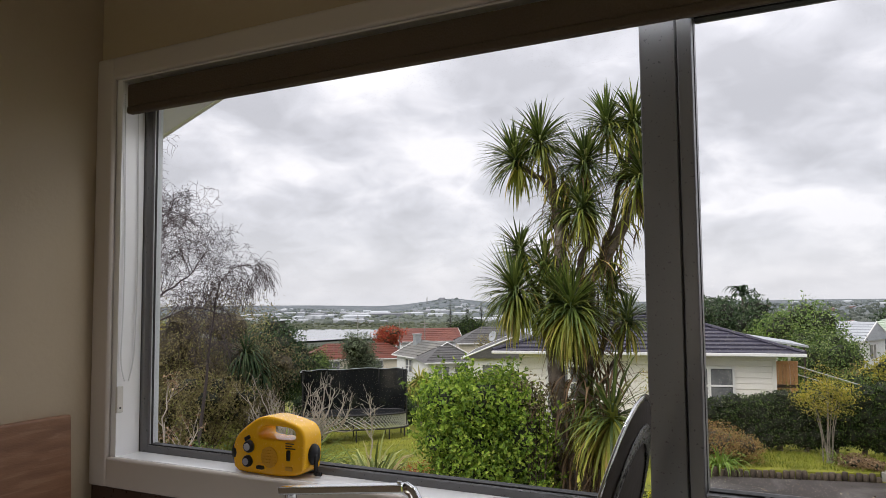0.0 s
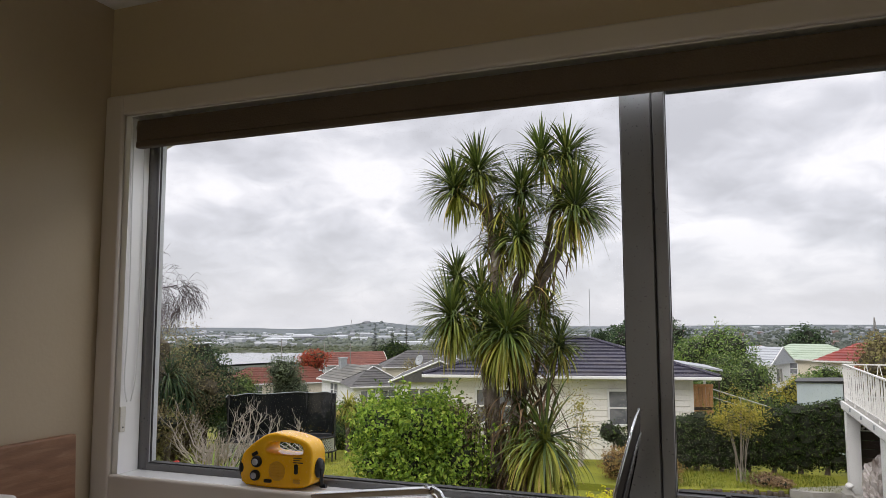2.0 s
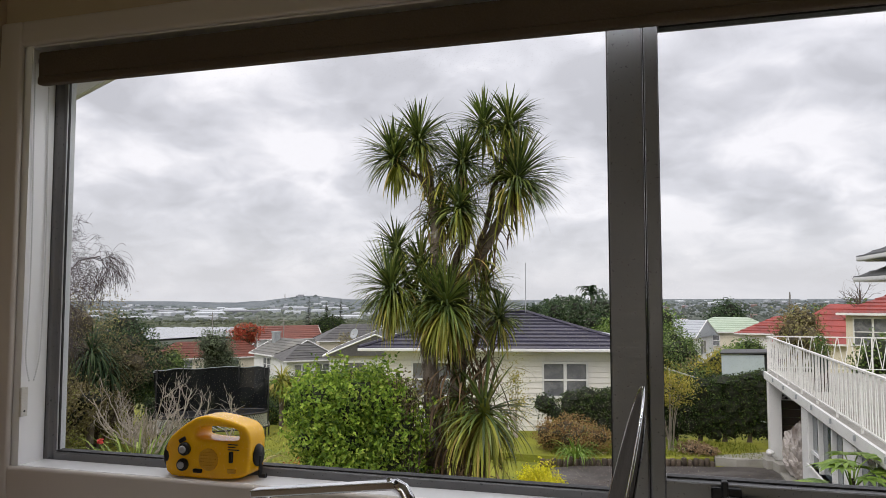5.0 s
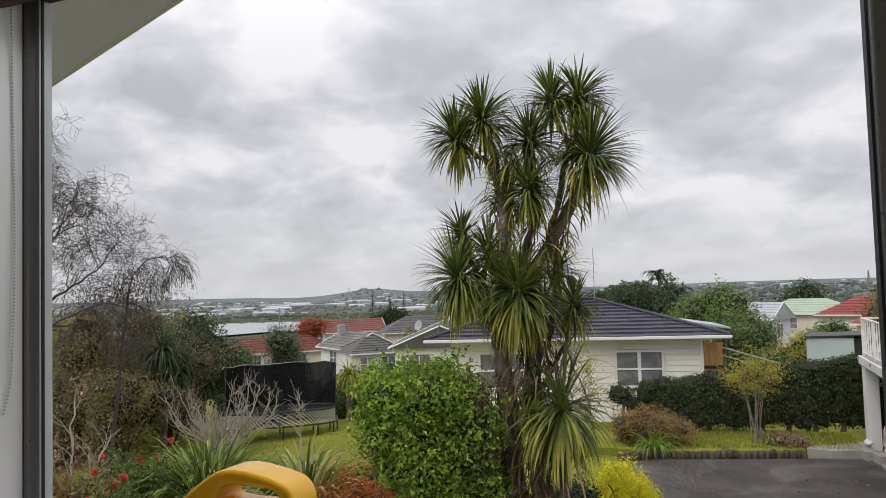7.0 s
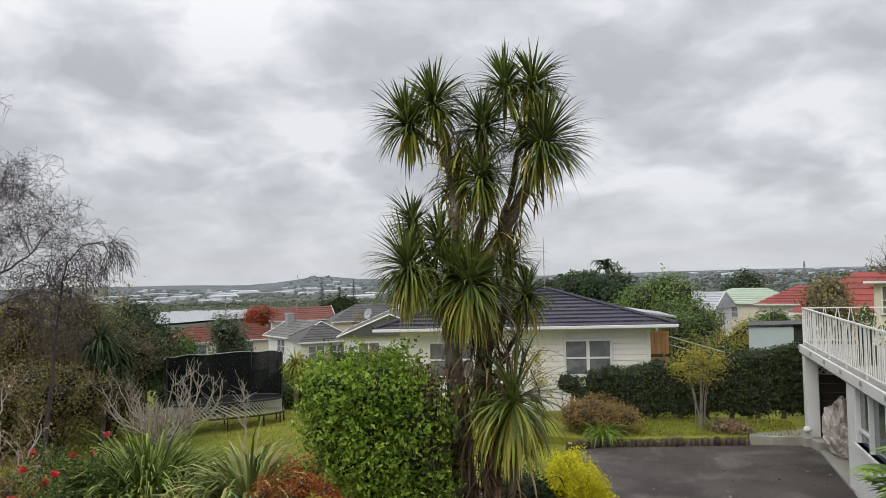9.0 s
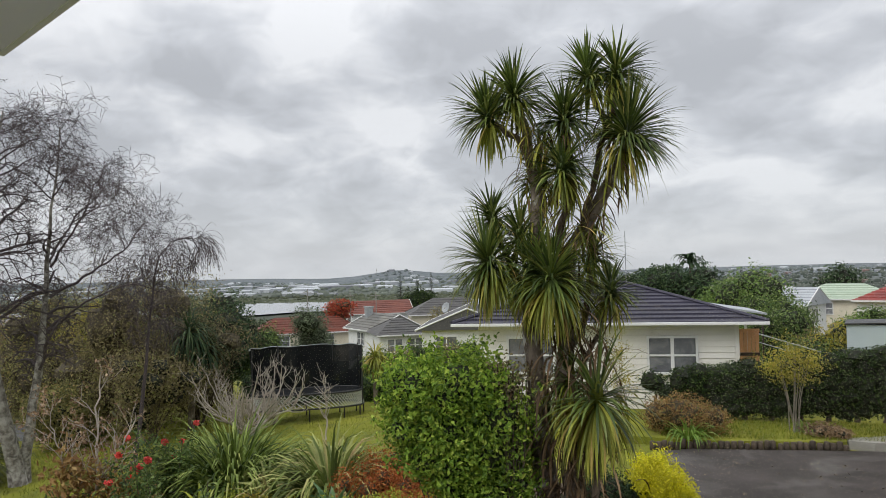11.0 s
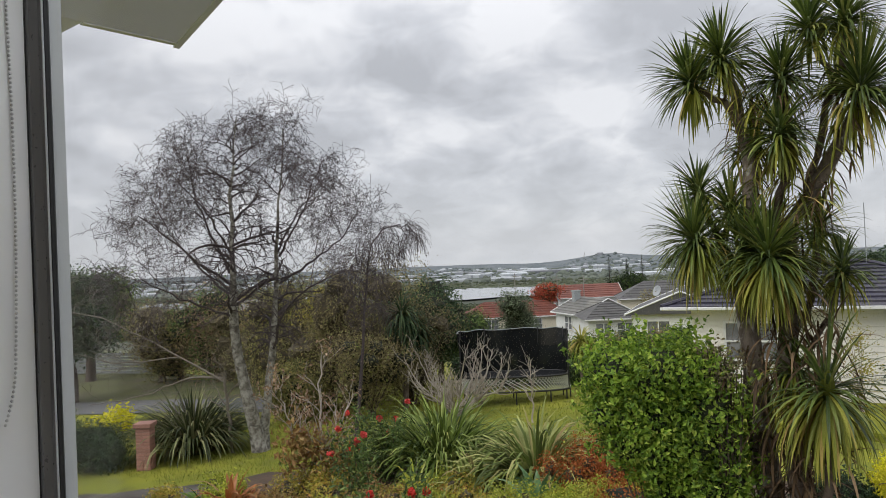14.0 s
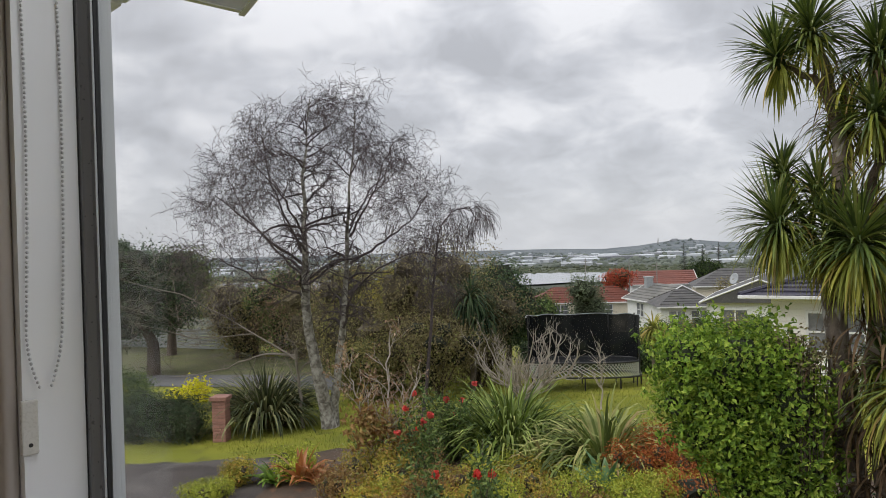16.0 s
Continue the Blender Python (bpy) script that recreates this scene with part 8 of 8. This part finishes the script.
tree("background_tree", -15.24, 100.94, 0.3, 3.6, 4.5, 1600, 0.4, leaf_dark, "dark tree on the slope", 7, 0.3, 0.55)
tree("bright_tree", 0.55, 55.94, 0.55, 5.4, 5.0, 5200, 0.24, leaf_bright, "bright green tree behind the neighbour's roof", 9, 0.25, 0.55)
tree("background_tree", -3.97, 71.41, 1.05, 5.0, 5.0, 3400, 0.34, leaf_dark, "dark tree round the palm on the slope", 9, 0.3, 0.55)
tree("background_tree", -6.62, 71.41, 0.95, 4.6, 4.6, 3000, 0.34, leaf_dark, "dark tree round the palm on the slope", 9, 0.3, 0.55)
tree("bright_tree", -2.88, 69.74, -1.0, 5.0, 4.0, 3000, 0.3, leaf_bright, "bright green tree on the slope", 8, 0.25, 0.55)
tree("mid_tree", 1.86, 38.57, 0.3, 2.6, 3.6, 3200, 0.16, leaf_mid, "green tree beside the white house", 7, 0.16, 0.55)
tree("mid_tree", 0.87, 33.07, -0.6, 2.0, 2.4, 2400, 0.14, leaf_bright, "light green tree beside the screen", 7, 0.14, 0.55)
tree("dark_pine", 9.60, 88.34, 0.75, 5.4, 5.5, 2600, 0.4, leaf_dark, "dark broad pine beyond the white roof", 9, 0.3, 0.55)
tree("dark_pine", 18.36, 72.14, 0.6, 5.0, 4.0, 2200, 0.4, leaf_mid, "tree beyond the red roof", 8, 0.3, 0.55)
tree("olive_tree", 7.3, 30.5, 1.05, 2.3, 3.0, 2600, 0.14, leaf_olive, "olive-brown tree in front of the red roof", 7, 0.12, 0.55)
tree("garden_tree", 1.8, 30.4, -0.35, 2.0, 2.6, 2600, 0.13, leaf_mid, "green tree behind the hedge", 7, 0.1)
tree("garden_tree", 2.9, 28.9, -0.8, 1.8, 2.2, 2400, 0.12, leaf_olive, "olive-brown shrub behind the hedge", 6, 0.08)
tree("garden_tree", 4.3, 30.6, -0.6, 2.0, 2.4, 2400, 0.13, leaf_bright, "light green tree behind the hedge", 7, 0.1)
tree("citrus_tree", 3.6, 27.4, -0.7, 1.7, 1.9, 1900, 0.11, leaf_autumn, "citrus tree with yellow fruit and leaves", 6, 0.08, 0.55)
tree("garden_tree", 2.6, 36.5, -0.2, 2.6, 3.4, 3400, 0.14, leaf_mid, "dark green garden tree before the white house", 8, 0.12)
tree("garden_shrub", 5.6, 33.0, -0.35, 2.2, 2.2, 1900, 0.14, leaf_mid, "green shrub beside the shed", 6, 0.1, 0.55)
tree("garden_shrub", 2.4, 24.5, -1.0, 1.6, 1.5, 1700, 0.11, leaf_mid, "green shrub behind the hedge", 6, 0.08, 0.55)
tree("garden_shrub", 9.0, 26.5, 0.3, 2.4, 2.4, 1700, 0.14, leaf_mid, "green shrub behind the deck", 6, 0.1, 0.55)
for x, y in ((-5.01, 78.77),):
    t_ = thing("palm_tree", on_ground(x, y), 0, "dark ragged palm standing above the trees", "tree")
    hh = 1.7 - float(ground_z(x, y))
    part("trunk", Geo().tube([(0, 0, -0.1), (0.1, 0, hh)], 0.16, 6), bark_brown, t_)
    n = 46
    ph = RNG.uniform(0, 6.28, n)
    base = np.stack([0.1 + 0 * ph, 0 * ph, hh - 0.5 * RNG.uniform(0, 1, n) ** 2], 1)
    part("crown", Geo().blades(base, np.stack([np.cos(ph), np.sin(ph), RNG.uniform(-0.3, 1.9, n)], 1), RNG.uniform(1.2, 2.7, n), 0.36, 1.0, 6), leaf_dark, t_)
bare_tree("bare_tree", on_ground(10.86, 37.36), [([(0, 0, -0.1), (0, 0, 3.0), (0.1, 0, 5.9)], 0.14, 0.03)], [dict(n=24, length=1.6, spread=0.6, lift=0.3, droop=0.0, seg=5, t0=0.5, thick=0.5, wild=0.15), dict(n=140, length=0.7, spread=0.6, lift=0.2, droop=0.0, seg=4, t0=0.2, thick=0.6, wild=0.2)],
          "bare winter tree beyond the deck", bark_brown, bark_brown)


def power_pole(x, y, top, label="grey timber power pole with cross-arm"):
    t = thing("power_pole", on_ground(x, y), 0, label, "pole", "power poles")
    h = top - float(ground_z(x, y))
    part("shaft", Geo().tube([(0, 0, -0.2), (0, 0, h)], 0.05, 6), far_pole, t)
    part("cross_arm", Geo().box((-0.6, -0.04, h - 0.46), (0.6, 0.04, h - 0.40)), far_pole, t)
    return t


power_pole(-49.20, 74.80, -0.55)
power_pole(-43.8, 75.8, -1.0)
power_pole(-40.8, 76.8, -1.1)

# ---- valley floor: trees, sheds, water, far suburbs, masts ----
RNG = np.random.default_rng(28)
wm, nd, ln, b = material("grey_estuary_water")
b.inputs["Base Color"].default_value, b.inputs["Roughness"].default_value = (0.20, 0.22, 0.235, 1), 0.12
bp = nd.new("ShaderNodeBump")
bp.inputs["Strength"].default_value = 0.05
ln.new(noise_fac(nd, ln, 0.3, 3.0, (1, 4, 1)), bp.inputs["Height"])
ln.new(bp.outputs[0], b.inputs["Normal"])


def polar(r, th):
    return np.stack([r * np.sin(np.radians(th)), r * np.cos(np.radians(th))], -1)


th_ = np.linspace(-62, -20, 40)
w0, w1 = polar(565 + 12 * np.sin(th_ * 0.7), th_), polar(752 + 14 * np.sin(th_ * 0.5 + 1), th_)
v = np.concatenate([np.c_[w0, np.full(40, -29.6)], np.c_[w1, np.full(40, -29.6)]])
part("water", Geo().add(v, [(i, i + 1, 40 + i + 1, 40 + i) for i in range(39)]), wm, kind="structure", label="pale grey estuary water reflecting the sky")

def scatter_clumps(name, n, r0, r1, t0, t1, size, mat, label, lift=0.0, leaves=60, flat=0.7):
    th, r = RNG.uniform(t0, t1, n), np.exp(RNG.uniform(np.log(r0), np.log(r1), n))
    xy = polar(r, th)
    z = ground_z(xy[:, 0], xy[:, 1])
    s = size * RNG.uniform(0.5, 1.3, n)
    c = np.c_[xy, z + s * flat * 0.5 + lift]
    i = np.repeat(np.arange(n), leaves)
    d = RNG.normal(size=(n * leaves, 3))
    d /= np.linalg.norm(d, axis=1, keepdims=True)
    p = c[i] + d * s[i][:, None] * np.array([0.62, 0.62, 0.5 * flat]) * RNG.uniform(0.6, 1.05, (n * leaves, 1))
    part(name, Geo().leaves(p, d + (0, 0, 0.35), s[i] * 0.30, 0.75, tilt=0.5), mat, kind="stuff", label=label)


# greyed leaf tones: haze over the valley is put into the colour
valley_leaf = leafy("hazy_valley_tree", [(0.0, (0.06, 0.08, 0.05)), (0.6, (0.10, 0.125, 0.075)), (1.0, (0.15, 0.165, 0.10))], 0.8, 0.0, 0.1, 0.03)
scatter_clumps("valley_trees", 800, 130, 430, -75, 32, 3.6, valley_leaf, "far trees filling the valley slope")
scatter_clumps("valley_trees", 240, 140, 400, -75, 32, 3.6, leaf_mid, "dark far trees filling the valley slope")
def scatter_crowns(name, n, r0, r1, t0, t1, size, mat, label, flat=0.5):
    """Small uneven domes, one for each far tree crown."""
    th, rr = RNG.uniform(t0, t1, n), np.exp(RNG.uniform(np.log(r0), np.log(r1), n))
    xy = polar(rr, th)
    base = np.c_[xy, ground_z(xy[:, 0], xy[:, 1]) - 0.3]
    s = size * RNG.uniform(0.5, 1.3, n)
    a = np.linspace(0, 2 * np.pi, 8)[:-1]
    ring = np.stack([np.cos(a), np.sin(a), 0 * a], 1)
    v = np.concatenate([ring * (0.5, 0.5, 0), ring * (0.52, 0.52, 0) + (0, 0, 0.45 * flat), ring * (0.3, 0.3, 0) + (0, 0, 0.85 * flat), [(0, 0, flat)]])
    v = base[:, None] + s[:, None, None] * v[None] * RNG.uniform(0.75, 1.25, (n, 22, 1))
    f = [(q * 7 + i, q * 7 + (i + 1) % 7, q * 7 + 7 + (i + 1) % 7, q * 7 + 7 + i) for q in range(2) for i in range(7)] + [(14 + i, 14 + (i + 1) % 7, 21, 21) for i in range(7)]
    g = Geo()
    off = np.arange(n)[:, None, None] * 22
    g.add(v.reshape(-1, 3), (np.array(f[:14])[None] + off).reshape(-1, 4))
    g.f.append((np.array([q[:3] for q in f[14:]])[None] + off).reshape(-1, 3))
    part(name, g, mat, kind="stuff", label=label, smooth=True)


def scatter_boxes(name, n, r0, r1, t0, t1, w, d, h, mats, label):
    th, r = RNG.uniform(t0, t1, n), np.exp(RNG.uniform(np.log(r0), np.log(r1), n))
    xy = polar(r, th)
    z = ground_z(xy[:, 0], xy[:, 1])
    gs = [Geo() for _ in mats]
    for k in range(n):
        ww, dd, hh = (q * RNG.uniform(0.5, 1.4) for q in (w, d, h))
        m = pose(xy[k, 0], xy[k, 1], z[k], 0, 0, -th[k] + RNG.uniform(-40, 40))
        g_ = gs[k % len(mats)]
        bx = np.array([(-ww / 2, 0, -1), (ww / 2, 0, -1), (ww / 2, dd, -1), (-ww / 2, dd, -1), (-ww / 2, 0, hh), (ww / 2, 0, hh), (ww / 2, dd, hh), (-ww / 2, dd, hh), (-ww / 2, dd / 2, hh * 1.35), (ww / 2, dd / 2, hh * 1.35)])
        bx = bx @ np.array(m.to_3x3()).T + np.array(m.translation)
        n0 = g_.n
        g_.add(bx, [(0, 1, 5, 4), (1, 2, 6, 5), (2, 3, 7, 6), (3, 0, 4, 7), (4, 5, 9, 8), (8, 9, 6, 7)])
        g_.f.append(np.array([(n0 + 5, n0 + 6, n0 + 9), (n0 + 7, n0 + 4, n0 + 8)]))
    for g_, mt in zip(gs, mats):
        part(name, g_, mt, kind="stuff", label=label)


# far_leaf and far_leaf2 are paled: haze is put into their colours
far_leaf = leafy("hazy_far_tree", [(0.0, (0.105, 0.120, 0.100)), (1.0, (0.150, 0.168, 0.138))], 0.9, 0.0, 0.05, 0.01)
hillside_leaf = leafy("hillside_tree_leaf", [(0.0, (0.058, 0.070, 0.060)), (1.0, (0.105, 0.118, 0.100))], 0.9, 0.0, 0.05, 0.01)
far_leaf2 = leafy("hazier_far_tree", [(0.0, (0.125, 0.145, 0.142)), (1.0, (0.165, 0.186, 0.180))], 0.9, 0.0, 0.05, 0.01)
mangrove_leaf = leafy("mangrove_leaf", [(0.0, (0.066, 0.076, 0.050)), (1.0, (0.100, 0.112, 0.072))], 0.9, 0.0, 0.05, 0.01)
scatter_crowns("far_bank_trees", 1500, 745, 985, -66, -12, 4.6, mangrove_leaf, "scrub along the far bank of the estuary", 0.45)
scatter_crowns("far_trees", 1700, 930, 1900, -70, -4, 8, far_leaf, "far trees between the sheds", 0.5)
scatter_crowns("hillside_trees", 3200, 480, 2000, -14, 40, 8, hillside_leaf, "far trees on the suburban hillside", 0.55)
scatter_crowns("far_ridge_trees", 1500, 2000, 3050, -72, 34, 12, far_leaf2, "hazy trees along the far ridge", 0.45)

shed_a = surf("pale_far_roof", (0.43, 0.45, 0.47), (0.34, 0.36, 0.38), 0.01, 0.7, 0, island=0.25)
shed_b = surf("grey_far_roof", (0.24, 0.25, 0.265), (0.19, 0.20, 0.215), 0.01, 0.7, 0, island=0.3)
shed_c = surf("ruddy_far_roof", (0.24, 0.155, 0.135), (0.19, 0.125, 0.11), 0.01, 0.7, 0, island=0.3)
scatter_boxes("industrial_sheds", 120, 980, 1800, -68, -5, 38, 20, 3.6, (shed_a, shed_a, shed_b), "pale industrial sheds across the valley")
scatter_boxes("hillside_houses", 230, 480, 2000, -13, 40, 10, 8, 3.0, (shed_b, shed_c, shed_b, shed_a, shed_c), "tiny houses dotted over the far hillside")
scatter_boxes("ridge_houses", 150, 1900, 2950, -70, 34, 18, 12, 5, (shed_a, shed_b), "tiny buildings along the far ridge")
scatter_boxes("valley_houses", 40, 290, 470, -60, 30, 9, 7, 2.6, (shed_b, shed_c, roof_grey), "roofs among the valley trees")
for x, y, z in ((-273, 550, -2.0), (-252, 567, -0.9), (-262, 560, -4.0), (-225, 580, -2.5)):
    t_ = thing("norfolk_pine", on_ground(x, y), 0, "tall dark Norfolk pine across the valley", "tree", "far pines")
    hh = z - float(ground_z(x, y))
    part("trunk", Geo().tube([(0, 0, 0), (0, 0, hh)], [0.5, 0.1], 5), bark_brown, t_)
    n = 220
    k = RNG.uniform(0.15, 1, n)
    ph = RNG.uniform(0, 6.28, n)
    part("crown", Geo().blades(np.stack([0 * k, 0 * k, hh * k], 1), np.stack([np.cos(ph), np.sin(ph), 0.1 + 0 * ph], 1), (4.6 * (1.03 - k)) + 0.5, 0.9, 0.15, 3), far_leaf, t_)


def mast(x, y, z0, z1, w, label):
    t = thing("radio_mast", (x, y, z0), 0, label, "mast", "far masts")
    for s in ((-1, -1), (1, -1), (0, 1)):
        part("leg", Geo().tube([(s[0] * w, s[1] * w, 0), (s[0] * w * 0.12, s[1] * w * 0.12, z1 - z0)], 0.7, 4), far_pole, t)
    return t


mast(-1613.2, 3000.0, float(ground_z(-1613.2, 3000.0)) - 4, 8.0, 4.0, "thin lattice radio mast on the far hill")
mast(250.0, 1500.0, float(ground_z(250.0, 1500.0)) - 2, 7.0, 3.0, "thin power pylon on the far hillside")
